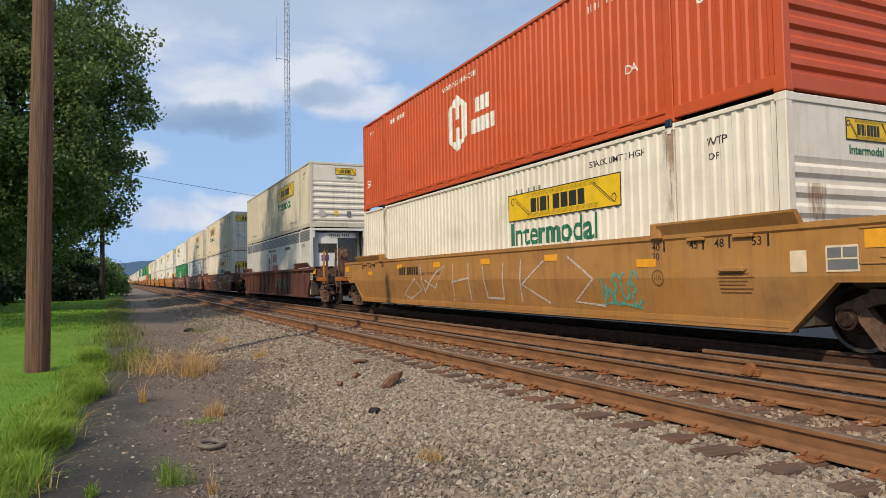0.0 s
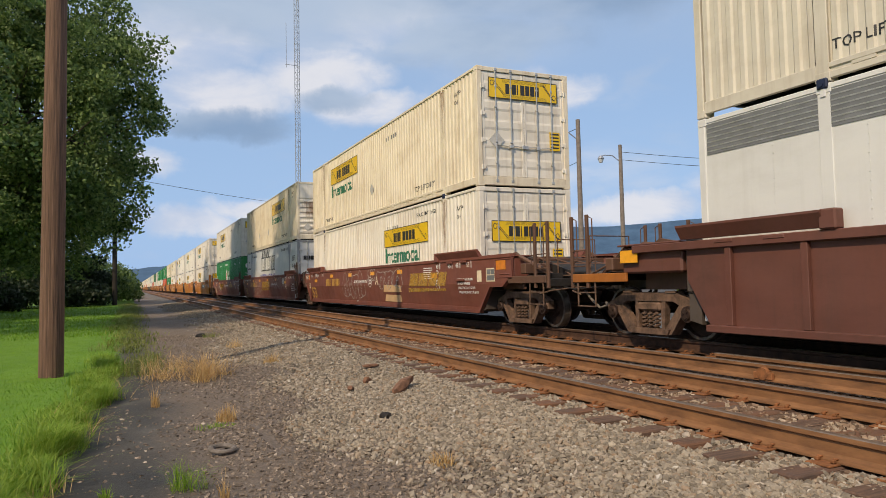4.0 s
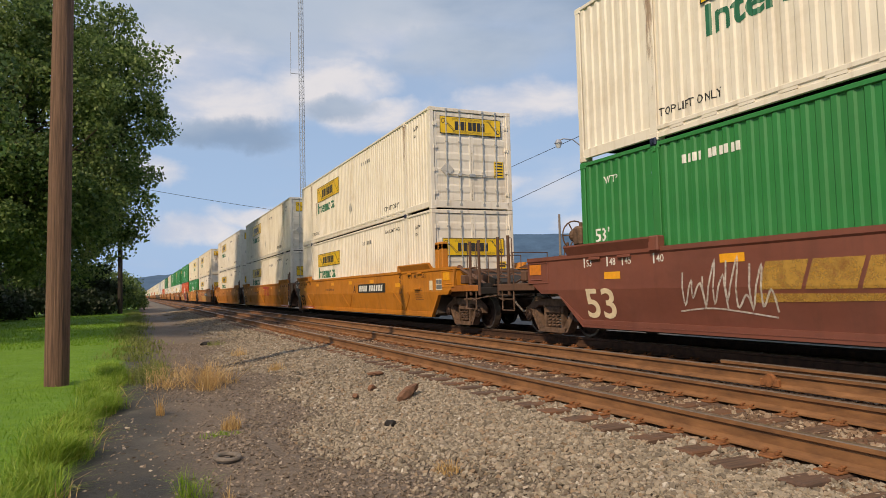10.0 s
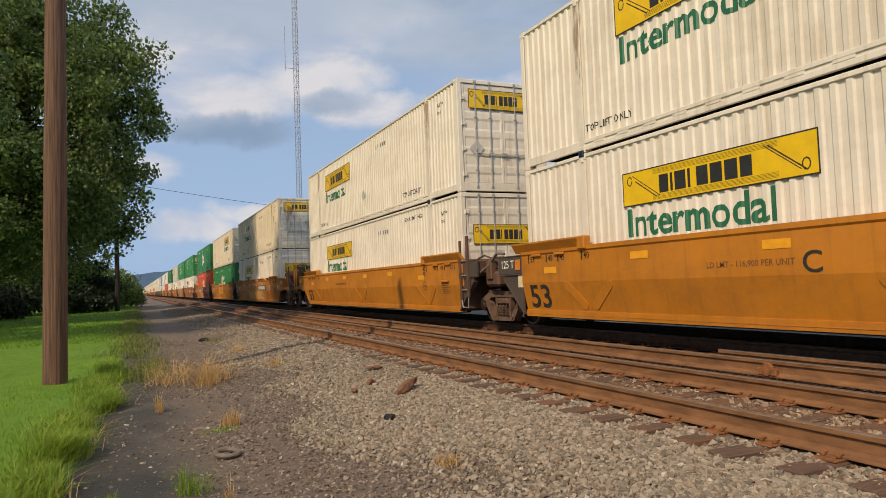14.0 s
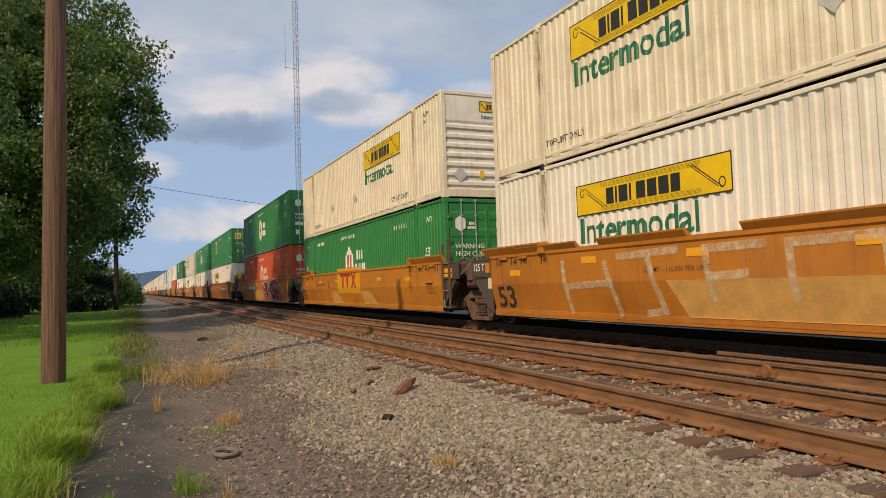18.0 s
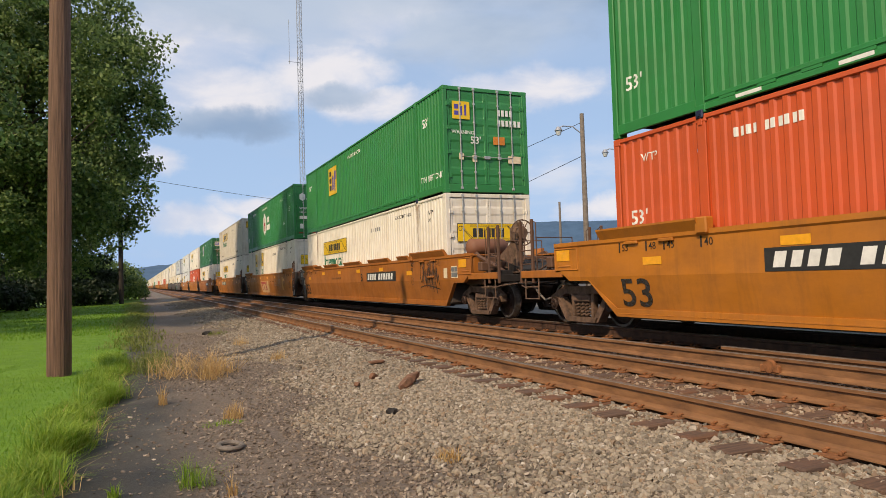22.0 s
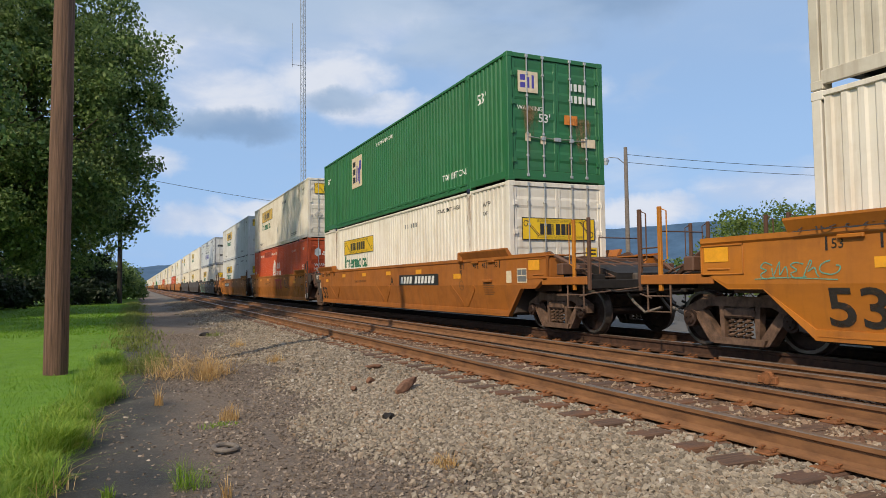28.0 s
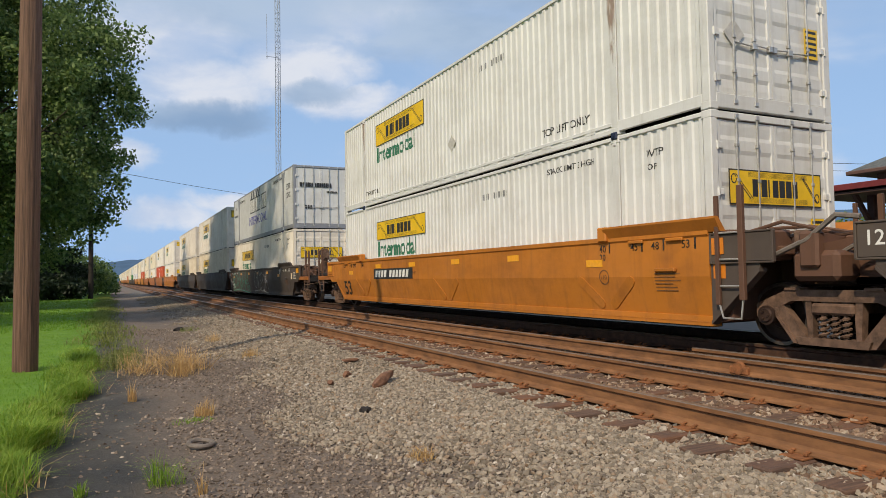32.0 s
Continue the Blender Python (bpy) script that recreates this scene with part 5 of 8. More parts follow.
        for k_, bar in enumerate(MARK_WORD):
            part("name_bar", flat_shape([[(x * 1.15, y * 1.15) for x, y in bar]]), "redink", c, "" if k_ else "red bar in place of a letter", on_side(8.15, 0.95, -CW + 0.008))
        part("lettering", letters("WARNING HIGH CUBE", 0.13, 0.012), "ink", c, "", on_side(9.2, 2.15, -CW + 0.008))
        part("lettering", letters("WTP", 0.15, 0.012), "ink", c, "", on_side(1.5, 2.1, -CW + 0.008))
        part("marking_bar", cached("id_long", lambda: flat_shape(bars([.45] * 4 + [-.2] + [.45] * 6, 0.15, .3))), "ink", c, "", on_side(5.1, 2.12, -CW + 0.008))
    if kind == "corr" and detail:
        lay_marks(c)
    return c

# ---- well wagons: same axes as a container; z from the rail heads ----
HALF = 1.45
FLOOR_Z = 0.35        # underside of the lower container
TRUCK_F, TRUCK_R, INBOARD = -1.50, CL + 1.42, 0.08   # joint truck, rear coupled truck, and the shift of a front coupled one


CREASE, CHORD, TUCK = 0.93, 0.385, 0.105     # girder: crease height, top of the bottom chord, inward slope between them


def sill(sign, front, rear):
    """Side girder with a creased lower half, a proud bottom chord, and ends square or stepped up over a truck."""
    over = [(-1.68, 1.03), (-1.54, 1.03), (-1.24, 0.86), (-0.67, 0.86), (0.0, 0.25)]
    square = [(-0.04, 0.25)]
    st = (over if front == "coupled" else square) + [(CL - y, z) for y, z in reversed(over if rear == "coupled" else square)]
    rings = []
    for y, zb in st:
        za = max(CREASE, zb + 0.03)
        zl = CHORD if zb < CHORD - 0.02 else zb + 0.012
        xl = HALF - TUCK * min(1.0, max(0.0, (CREASE - zl) / (CREASE - CHORD)))
        d = 0.02 if zb < CHORD - 0.02 else 0.0
        pts = [(1.34, 1.57), (1.475, 1.57), (1.475, 1.50), (HALF, 1.47), (HALF, za), (xl, zl), (xl + d, zl - 0.004), (xl + d, zb), (xl - 0.09, zb), (xl - 0.09, zb + 0.004), (1.40 if za < zb + 0.05 else 1.34, za + 0.002), (1.40, 1.45)]
        rings.append([(sign * x, y, z) for x, z in pts])
    s = Shape()
    s.loft(rings)
    return s


def end_gusset(sign):
    """Sloping plate with a flange between a square girder end and the joint."""
    s = Shape()
    a, b = sorted((sign * 1.395, sign * 1.425))
    s.prism([(-0.045, 0.33), (-0.045, 1.12), (-0.82, 1.12), (-0.82, 1.03)], a, b, 0)
    a, b = sorted((sign * 1.30, sign * 1.445))
    s.prism([(-0.045, 0.28), (-0.045, 0.33), (-0.82, 1.03), (-0.82, 0.985)], a, b, 0)
    return s


def end_panel(sign):
    """Framed upper panel of a joint end."""
    s = Shape()
    a, b = sorted((sign * 1.38, sign * 1.446))
    s.box(a, b, -1.02, -0.045, 1.10, 1.50, 0.025)
    a, b = sorted((sign * 1.40, sign * 1.458))
    s.box(a, b, -1.03, -0.045, 1.09, 1.115, 0.006).box(a, b, -1.03, -0.045, 1.485, 1.51, 0.006).box(a, b, -1.035, -1.005, 1.10, 1.50, 0.006).box(a, b, -0.075, -0.045, 1.10, 1.50, 0.006)
    return s


def frame_rim(sign):
    """Raised rim of the panel at a coupled end."""
    s = Shape()
    a, b = sorted((sign * 1.445, sign * 1.464))
    s.box(a, b, -1.69, -0.95, 1.445, 1.47, 0.005).box(a, b, -1.69, -0.95, 1.055, 1.075, 0.005).box(a, b, -1.695, -1.67, 1.055, 1.47, 0.005).box(a, b, -0.97, -0.95, 1.055, 1.47, 0.005)
    s.box(a, b, -1.58, -1.18, 1.12, 1.15, 0.008)
    return s


def ribbed_sill(sign):
    s = Shape()
    a, b = sorted((sign * 1.36, sign * 1.40))
    s.prism([(-0.2, 0.95), (0.25, 0.24), (CL - 0.25, 0.24), (CL + 0.2, 0.95), (CL + 0.2, 1.42), (-0.2, 1.42)], a, b, 0)
    c, d = sorted((sign * 1.30, sign * 1.49))
    s.box(c, d, -1.3, CL + 1.3, 1.38, 1.50, 0.01)
    s.box(c, d, 0.2, CL - 0.2, 0.22, 0.32, 0.01)
    c, d = sorted((sign * 1.40, sign * 1.47))
    for k in range(14):
        y = 0.6 + k * 1.15
        s.box(c, d, y - 0.05, y + 0.05, 0.32, 1.38, 0.008)
    return s


def guide(sign):
    """Flared guide plate above the girder, 0 to 2.1 along y."""
    s = Shape()
    s.loft([[(sign * 1.36, y, 1.53), (sign * 1.46, y, 1.53), (sign * 1.56, y, 1.70), (sign * 1.56, y, 1.73), (sign * 1.50, y, 1.73)] for y in (-0.25, 2.05)])
    a, b = sorted((sign * 1.37, sign * 1.53))
    s.box(a, b, 2.0, 2.22, 1.50, 1.74, 0.02)
    for y in (0.4, 1.2):
        a, b = sorted((sign * 1.46, sign * 1.50))
        s.box(a, b, y, y + 0.32, 1.44, 1.49, 0.01)
    return s


def well_floor():
    s = Shape()
    for y in (0.35, 2.0, 5.0, 8.0, 11.0, 14.1, 15.8):
        s.box(-1.26, 1.26, y - 0.12, y + 0.12, 0.26, 0.34)
    for sgn in (-1, 1):
        s.box(sgn * 1.2 - 0.12, sgn * 1.2 + 0.12, 0.1, CL - 0.1, 0.23, 0.30)
    return s


def bulkhead(coupled):
    """Structure ahead of the well: deck, sloping plates, centre beam."""
    s = Shape()
    e = -1.55 if coupled else -1.05
    s.box(-1.34, 1.34, -0.30, -0.05, 0.75, 1.55, 0.03)
    s.box(-1.30, 1.30, e, -0.25, 1.18, 1.30, 0.02)
    s.prism([(-0.28, 0.35), (-0.05, 0.3), (-0.05, 0.8), (-0.28, 0.9)], -1.3, 1.3, 0)
    s.box(-0.36, 0.36, (-3.0 if coupled else -1.75), -0.2, 0.78, 1.14, 0.03)
    return s


def end_box(sign, coupled):
    s = Shape()
    a, b = sorted((sign * 1.0, sign * 1.385))
    s.box(a, b, -1.66 if coupled else -0.98, -0.32, 1.06 if coupled else 1.12, 1.50, 0.03)
    if coupled:
        s.box(*sorted((sign * 0.95, sign * 1.46)), -1.69, -0.3, 1.50, 1.53, 0.008)
    return s


def platform():
    s = Shape()
    for sgn in (-1, 1):
        a, b = sorted((sgn * 1.05, sgn * 1.43))
        s.box(a, b, -2.95, -2.15, 0.98, 1.03, 0.008)
        s.box(a, b, -3.0, -2.95, 0.90, 1.12, 0.008)
    s.box(-1.40, 1.40, -3.05, -2.88, 0.86, 1.02, 0.01)
    s.box(-1.30, 1.30, -2.2, -2.05, 0.95, 1.10, 0.01)
    return s


def platform_side(sign):
    a, b = sorted((sign * 1.40, sign * 1.45))
    return Shape().box(a, b, -2.98, -1.50, 0.93, 1.08, 0.01)


def grab_post():
    s = Shape()
    s.box(-0.024, 0.024, -0.034, 0.034, -0.2, 1.10, 0.006)
    s.path([(0, 0.05, 0.25), (0, 0.15, 0.29), (0, 0.15, 1.02), (0, 0.05, 1.06)], 0.011)
    return s


def stirrup():
    s = Shape()
    s.path([(0, 0, 0.0), (0, 0.0, -0.44), (0, 0.5, -0.44), (0, 0.5, 0.0)], 0.017)
    s.path([(0, 0, -0.2), (0, 0.5, -0.2)], 0.012)
    return s


def add_ladder(parent, x, col):
    """Two stiles with rungs and a bent foot, for the joints between units."""
    lad = part("ladder", cached("ladder_stile", lambda: Shape().box(-0.03, 0.03, -0.43, -0.35, 0.62, 2.10, 0.006)), col, parent, "", Matrix.Translation((x, -0.20, 0)))
    part("stile", cached("ladder_stile2", lambda: Shape().box(-0.025, 0.025, -0.03, 0.03, 0.55, 2.0, 0.006)), col, lad)
    for z in (0.80, 1.15, 1.5):
        part("rung", cached("ladder_rung", lambda: Shape().rod((0, 0, 0), (0, -0.39, 0), 0.013, 6)), "rod", lad, at=Matrix.Translation((0, 0, z)))
    part("foot", cached("ladder_foot", lambda: Shape().tube([(0, 0, 0.60), (0, -0.07, 0.38), (0, -0.35, 0.38), (0, -0.39, 0.63)], 0.015)), "rod", lad)


def coupler():
    s = Shape()
    s.box(-0.10, 0.10, -3.45, -2.6, 0.80, 0.98, 0.03)
    s.box(-0.17, 0.14, -3.72, -3.40, 0.74, 1.04, 0.05)
    s.box(-0.05, 0.22, -3.84, -3.66, 0.76, 1.02, 0.05)
    s.path([(0.3, -2.9, 0.75), (0.3, -3.2, 0.55), (0.25, -3.5, 0.48), (0.15, -3.78, 0.62)], 0.025)
    s.path([(-1.25, -2.9, 0.9), (-0.9, -3.15, 0.80), (-0.3, -3.35, 0.84)], 0.014)
    return s


def brake_gear():
    s = Shape()
    s.prism([(-2.55, 1.30), (-1.2, 1.20), (-1.5, 1.42), (-2.15, 1.75), (-2.32, 2.20), (-2.55, 2.24)], -0.62, -0.48, 0)
    s.box(-0.75, -0.42, -2.62, -2.35, 1.75, 2.15, 0.05)
    s.box(-0.70, -0.55, -2.58, -2.42, 1.0, 1.8, 0.01)
    return s


def brake_wheel():
    s = Shape()
    n = 20
    pts = [(0.30 * math.cos(2 * math.pi * i / n), 0, 0.30 * math.sin(2 * math.pi * i / n)) for i in range(n + 1)]
    s.path(pts, 0.016, 6)
    for i in range(6):
        a = math.pi * i / 3
        s.rod((0, 0, 0), (0.29 * math.cos(a), 0.0, 0.29 * math.sin(a)), 0.013, 6)
    s.rod((0, -0.03, 0), (0, 0.10, 0), 0.13, 14)
    return s


def tank_shape():
    s = Shape()
    n = 18
    prof = [(-0.62, 0.02), (-0.60, 0.13), (-0.52, 0.22), (0.52, 0.22), (0.60, 0.13), (0.62, 0.02)]
    s.lathe(prof, n=n)
    return s


def side_frame():
    """Cast truck side: arched top, thick sloping arms, columns beside the springs; x across 0 to 0.13."""
    s = Shape()
    top = [(-0.60, 0.75), (0.60, 0.75), (0.80, 0.67), (1.05, 0.56), (1.05, 0.40), (0.78, 0.40), (0.74, 0.52), (0.54, 0.61), (-0.54, 0.61), (-0.74, 0.52), (-0.78, 0.40), (-1.05, 0.40), (-1.05, 0.56), (-0.80, 0.67)]
    s.prism(top, 0, 0.13, 0)
    for g in (-1, 1):
        s.prism([(g * 0.82, 0.53), (g * 0.70, 0.60), (g * 0.38, 0.21), (g * 0.33, 0.10), (g * 0.46, 0.09)], 0.005, 0.125, 0)
        s.prism([(g * 0.36, 0.63), (g * 0.28, 0.63), (g * 0.26, 0.44), (g * 0.27, 0.16), (g * 0.33, 0.16)], 0.01, 0.12, 0)
        s.prism([(g * 0.86, 0.55), (g * 0.81, 0.53), (g * 0.45, 0.085), (g * 0.51, 0.09)], -0.025, 0.155, 0)
        s.box(-0.01, 0.14, g * 0.875 - 0.15, g * 0.875 + 0.15, 0.44, 0.53, 0.015)
        s.prism([(g * 0.62, 0.775), (g * 0.40, 0.775), (g * 0.40, 0.745), (g * 0.62, 0.745)], -0.02, 0.15, 0)
    s.prism([(-0.43, 0.08), (0.43, 0.08), (0.47, 0.17), (-0.47, 0.17)], -0.04, 0.17, 0)
    s.box(-0.03, 0.16, -0.27, 0.27, 0.45, 0.59, 0.03)
    return s


def spring():
    s = Shape()
    pts = [(0.052 * math.cos(k * math.pi / 3), 0.052 * math.sin(k * math.pi / 3), 0.18 + 0.26 * k / 24) for k in range(25)]
    s.tube(pts, 0.018, 4)
    s.rod((0, 0, 0.16), (0, 0, 0.45), 0.022, 8)
    return s


def wheelset():
    s = Shape()
    s.rod((-0.62, 0, 0), (0.62, 0, 0), 0.08, 12)
    for g in (-1, 1):
        s.rod((g * 0.80, 0, 0), (g * 1.08, 0, 0), 0.085, 12)
        s.rod((g * 1.03, 0, 0), (g * 1.11, 0, 0), 0.125, 16)
        s.rod((g * 1.11, 0, 0), (g * 1.135, 0, 0), 0.095, 16, 0.08)
        for k in range(3):
            a = 2.094 * k
            s.rod((g * 1.13, 0.05 * math.cos(a), 0.05 * math.sin(a)), (g * 1.155, 0.05 * math.cos(a), 0.05 * math.sin(a)), 0.017, 6)
    return s


def wheel_disc():
    prof = [(-0.06, 0.10), (-0.06, 0.17), (-0.02, 0.19), (-0.005, 0.345), (-0.065, 0.36), (-0.065, 0.405), (0.055, 0.42), (0.065, 0.445), (0.078, 0.44), (0.078, 0.36), (0.03, 0.345), (0.02, 0.19), (0.07, 0.17), (0.07, 0.10)]
    return Shape().lathe(prof, n=24)


def bolster():
    s = Shape()
    s.box(-1.02, 1.02, -0.2, 0.2, 0.46, 0.72, 0.04)
    s.rod((0, 0, 0.7), (0, 0, 0.85), 0.25, 14)
    return s


WHEELSETS = []


def end_gear(w, place, r):
    """Sooty ironwork over the coupler: hump, braces, pipes, walkway, hoses, cut lever."""
    part("deck_hump", cached("deck_hump", lambda: Shape().prism([(-2.9, 1.02), (-0.3, 1.28), (-0.3, 1.52), (-1.1, 1.50), (-2.2, 1.30), (-2.9, 1.14)], -0.72, 0.72, 0)), "soot", w, at=place)
    part("cross_beam", cached("cross_beam", lambda: Shape().box(-1.38, 1.38, -2.12, -1.92, 1.12, 1.34, 0.02).box(-1.30, 1.30, -1.62, -1.52, 1.30, 1.46, 0.01)), "rustbrown", w, at=place)
    for sgn in (-1, 1):
        part("brace", cached("end_brace_%d" % sgn, lambda: Shape().rod((sgn * 1.25, -1.7, 1.50), (sgn * 0.95, -2.9, 0.95), 0.045, 6)), "rustbrown", w, at=place)
        part("bracket_plate", cached("end_bracket_%d" % sgn, lambda: Shape().prism([(-1.5, 0.80), (-0.6, 0.80), (-0.5, 1.50), (-1.15, 1.62), (-1.5, 1.42)], *sorted((sgn * 0.98, sgn * 1.04)), 0)), "rustbrown", w, at=place)
    for k in range(5):
        x = -1.2 + 0.42 * k
        part("pipe", cached("end_pipe_%d" % k, lambda: Shape().tube([(x, -0.6, 1.48 + 0.03 * (k % 2)), (x + 0.05, -1.4, 1.56 - 0.03 * k), (x + 0.12, -2.2, 1.30), (x + 0.05, -2.85, 1.06)], 0.02)), "rustbrown", w, at=place)
    walk_ = Shape()
    for k in range(6):
        walk_.box(-1.0, 1.0, -2.86 + k * 0.09, -2.81 + k * 0.09, 1.06, 1.085)
    part("walkway_grating", walk_, "truck", w, at=place)
    part("cut_lever", cached("cut_lever", lambda: Shape().path([(-1.44, -2.75, 0.72), (-1.40, -3.05, 0.78), (-0.5, -3.12, 0.86), (-0.1, -3.3, 0.95)], 0.014)), "truck", w, at=place)
    for k, x in enumerate((0.32, -0.38)):
        part("air_hose", cached("end_hose_%d" % k, lambda: Shape().tube([(x, -2.7, 0.85), (x, -2.95, 0.60), (x * 0.9, -3.2, 0.42), (x * 0.7, -3.55, 0.52)], 0.026)), "rubber", w, at=place)
    part("handrail", cached("end_handrail", lambda: Shape().path([(-1.1, -2.9, 1.05), (-1.1, -2.9, 1.78), (-0.2, -2.9, 1.78), (-0.2, -2.9, 1.05)], 0.014)), "rustbrown", w, at=place)


def truck(parent, y, group_front=True):
    t = part("truck", cached("bolster", bolster, False), "truck", parent, "dusty cast-steel two-axle truck", Matrix.Translation((0, y, 0)))
    for sgn in (-1, 1):
        part("side_frame", cached("side_frame", side_frame), "truck", t, at=Matrix.Translation((sgn * 1.0 - 0.06, 0, 0)))
        for dy in (-0.14, 0.0, 0.14):
            part("spring", cached("spring", spring), "truck", t, at=Matrix.Translation((sgn * 1.03, dy, 0)))
    for dy in (-0.875, 0.875):
        w = part("wheelset", cached("wheelset", wheelset), "wheel", t, "", Matrix.Translation((0, dy, 0.42)))
        WHEELSETS.append((w, y + dy))
        # discs are cast in one with the axle
    return t


def wheelset_full():
    """Axle with its two discs; the worn tread and rim face are bright."""
    s = wheelset()
    d = wheel_disc()
    bright = []
    for g in (-1, 1):
        bright += range(len(s.f) + 4 * 24, len(s.f) + 6 * 24)
        s.add([(g * 0.765 - g * x, y, z) for x, y, z in d.v], d.f)
    me = s.mesh("wheelset")
    me.materials.append(None)
    me.materials.append(M["tread"])
    for i in bright:
        me.polygons[i].material_index = 1
    return me


MESHES["wheelset"] = wheelset_full()


UNIT_LETTER = {"C": ("A", 7.2), "D": ("C", 11.4), "E": ("B", 8.9), "F": ("A", 7.1), "G": ("C", 9.7), "I": ("B", 6.75), "J": ("C", 11.3), "K": ("A", 9.6),
               "L": ("B", 7.2), "M": ("C", 11.6), "O": ("A", 7.3), "P": ("C", 9.5)}


def capsule(a, b, r):
    """Outline of a bar with round ends."""
    d = math.atan2(b[1] - a[1], b[0] - a[0])
    out = []
    for c, q0 in ((b, -90), (a, 90)):
        out += [(c[0] + r * math.cos(d + radians(q0 + q)), c[1] + r * math.sin(d + radians(q0 + q))) for q in range(0, 181, 45)]
    return out


def capacity_marks(c, ink, y0, z0, spec, front):
    for txt, y in spec:
        ink = "wornink" if ink == "ink" else ink
        part("lettering", letters(txt, 0.12, 0.004), ink, c, "", on_side(y, z0, -HALF - 0.004))
        part("mark_line", cached("mark_line", lambda: flat_shape([rect(0, -0.02, 0.03, 0.17)])), ink, c, "", on_side(y + (0.07 if not front else -0.24), z0, -HALF - 0.004))


def wagon(name, label, group, col, front, rear, style="plain", ink="ink", detail=True, seed=0, mark_y=6.5, gear="", key=""):
    """front, rear: coupled or joined; style: plain, barmark, plate, swoosh, ribs."""
    r = random.Random(seed)
    w = thing(name, label, "rail wagon", group)
    steep = col in ("maroon",)
    wide_strips = "strips" in gear
    for sgn in (-1, 1):
        if style == "ribs":
            part("side_girder", cached("rib_sill_%d" % sgn, lambda: ribbed_sill(sgn)), col, w)
        else:
            part("side_girder", cached("sill_%d_%s_%s" % (sgn, front, rear), lambda: sill(sgn, front, rear)), col, w)
        part("guide_plate", cached("guide_%d" % sgn, lambda: guide(sgn)), col, w)
        part("guide_plate", cached("guide_%d" % sgn, lambda: guide(sgn)), col, w, at=Matrix.Translation((0, CL, 0)) @ Matrix.Diagonal((1, -1, 1, 1)))
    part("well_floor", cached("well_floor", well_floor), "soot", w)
    mirror = Matrix.Translation((0, CL, 0)) @ Matrix.Diagonal((1, -1, 1, 1))
    for end, kind, place in (("front", front, Matrix()), ("rear", rear, mirror)):
        cp = kind == "coupled"
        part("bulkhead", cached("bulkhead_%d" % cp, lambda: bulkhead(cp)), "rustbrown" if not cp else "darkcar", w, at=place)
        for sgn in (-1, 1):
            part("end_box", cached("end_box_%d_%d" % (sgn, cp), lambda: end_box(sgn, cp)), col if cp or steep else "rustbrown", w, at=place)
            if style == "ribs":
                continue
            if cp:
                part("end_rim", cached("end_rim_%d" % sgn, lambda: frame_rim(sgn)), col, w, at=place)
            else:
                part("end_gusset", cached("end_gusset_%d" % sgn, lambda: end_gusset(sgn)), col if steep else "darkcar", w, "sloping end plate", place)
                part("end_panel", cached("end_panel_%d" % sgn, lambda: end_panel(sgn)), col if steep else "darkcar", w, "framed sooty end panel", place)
        if cp:
            part("platform", cached("platform", platform), "soot", w, at=place)
            for sgn in (-1, 1):
                part("platform_edge", cached("platform_side_%d" % sgn, lambda: platform_side(sgn)), "rustbrown" if steep else "browncar", w, at=place)
                if detail:
                    for k, py in enumerate((-2.56, -3.02)):
                        part("grab_post", cached("grab_post", grab_post), ("yellowcar" if r.random() < 0.35 else "rustbrown") if not steep else "rustbrown", w, at=place @ Matrix.Translation((sgn * 1.41, py, 1.03)))
                    for pz in (1.22, 1.50):
                        part("rung", cached("post_rung", lambda: Shape().rod((0, 0, 0), (0, -0.46, 0), 0.012, 6)), "rustbrown", w, at=place @ Matrix.Translation((sgn * 1.41, -2.56, pz)))
                    part("stirrup", cached("stirrup", stirrup), "truck", w, at=place @ Matrix.Translation((sgn * 1.42, -2.85, 0.95)))
            part("coupler", cached("coupler", coupler), "soot", w, at=place)
            if detail:
                end_gear(w, place, r)
        elif detail and end == "front":
            for sgn in (-1, 1):
                add_ladder(w, sgn * 1.47, "rustbrown")
            hose = Shape().tube([(-1.0, -0.6, 1.35), (-1.05, -1.1, 1.45), (-1.1, -1.5, 1.1), (-1.0, -1.9, 1.35), (-0.9, -2.2, 1.4)], 0.028)
            part("air_hose", hose, "rubber", w)
            for k, (x, y0_, z0_) in enumerate(((-1.22, -0.5, 1.50), (-0.7, -0.4, 1.56), (-0.2, -0.5, 1.50))):
                part("pipe", cached("joint_pipe_%d" % k, lambda: Shape().tube([(x, y0_, z0_), (x, -1.0, 1.60 - 0.05 * k), (x + 0.1, -1.7, 1.40), (x, -2.5, 1.48 - 0.04 * k), (x, -2.75, 1.5)], 0.024)), "rustbrown", w)
            part("hose", cached("joint_hose", lambda: Shape().tube([(-1.30, -0.55, 1.40), (-1.34, -1.0, 1.20), (-1.34, -1.4, 1.35), (-1.30, -1.75, 1.62), (-1.25, -2.0, 1.58)], 0.034)), "rubber", w, "grey perished hose")
            part("casting", cached("joint_casting", lambda: Shape().box(-1.30, -0.85, -1.75, -1.15, 0.86, 1.22, 0.06).box(-1.36, -1.20, -1.55, -1.30, 1.02, 1.45, 0.03).prism([(-2.2, 0.9), (-1.2, 0.9), (-1.0, 1.3), (-1.8, 1.42), (-2.2, 1.25)], -0.7, 0.7, 0)), "rustbrown", w)
            part("valve", Shape().box(-1.25, -1.02, -1.35, -1.15, 1.25, 1.48, 0.03), "truck", w)
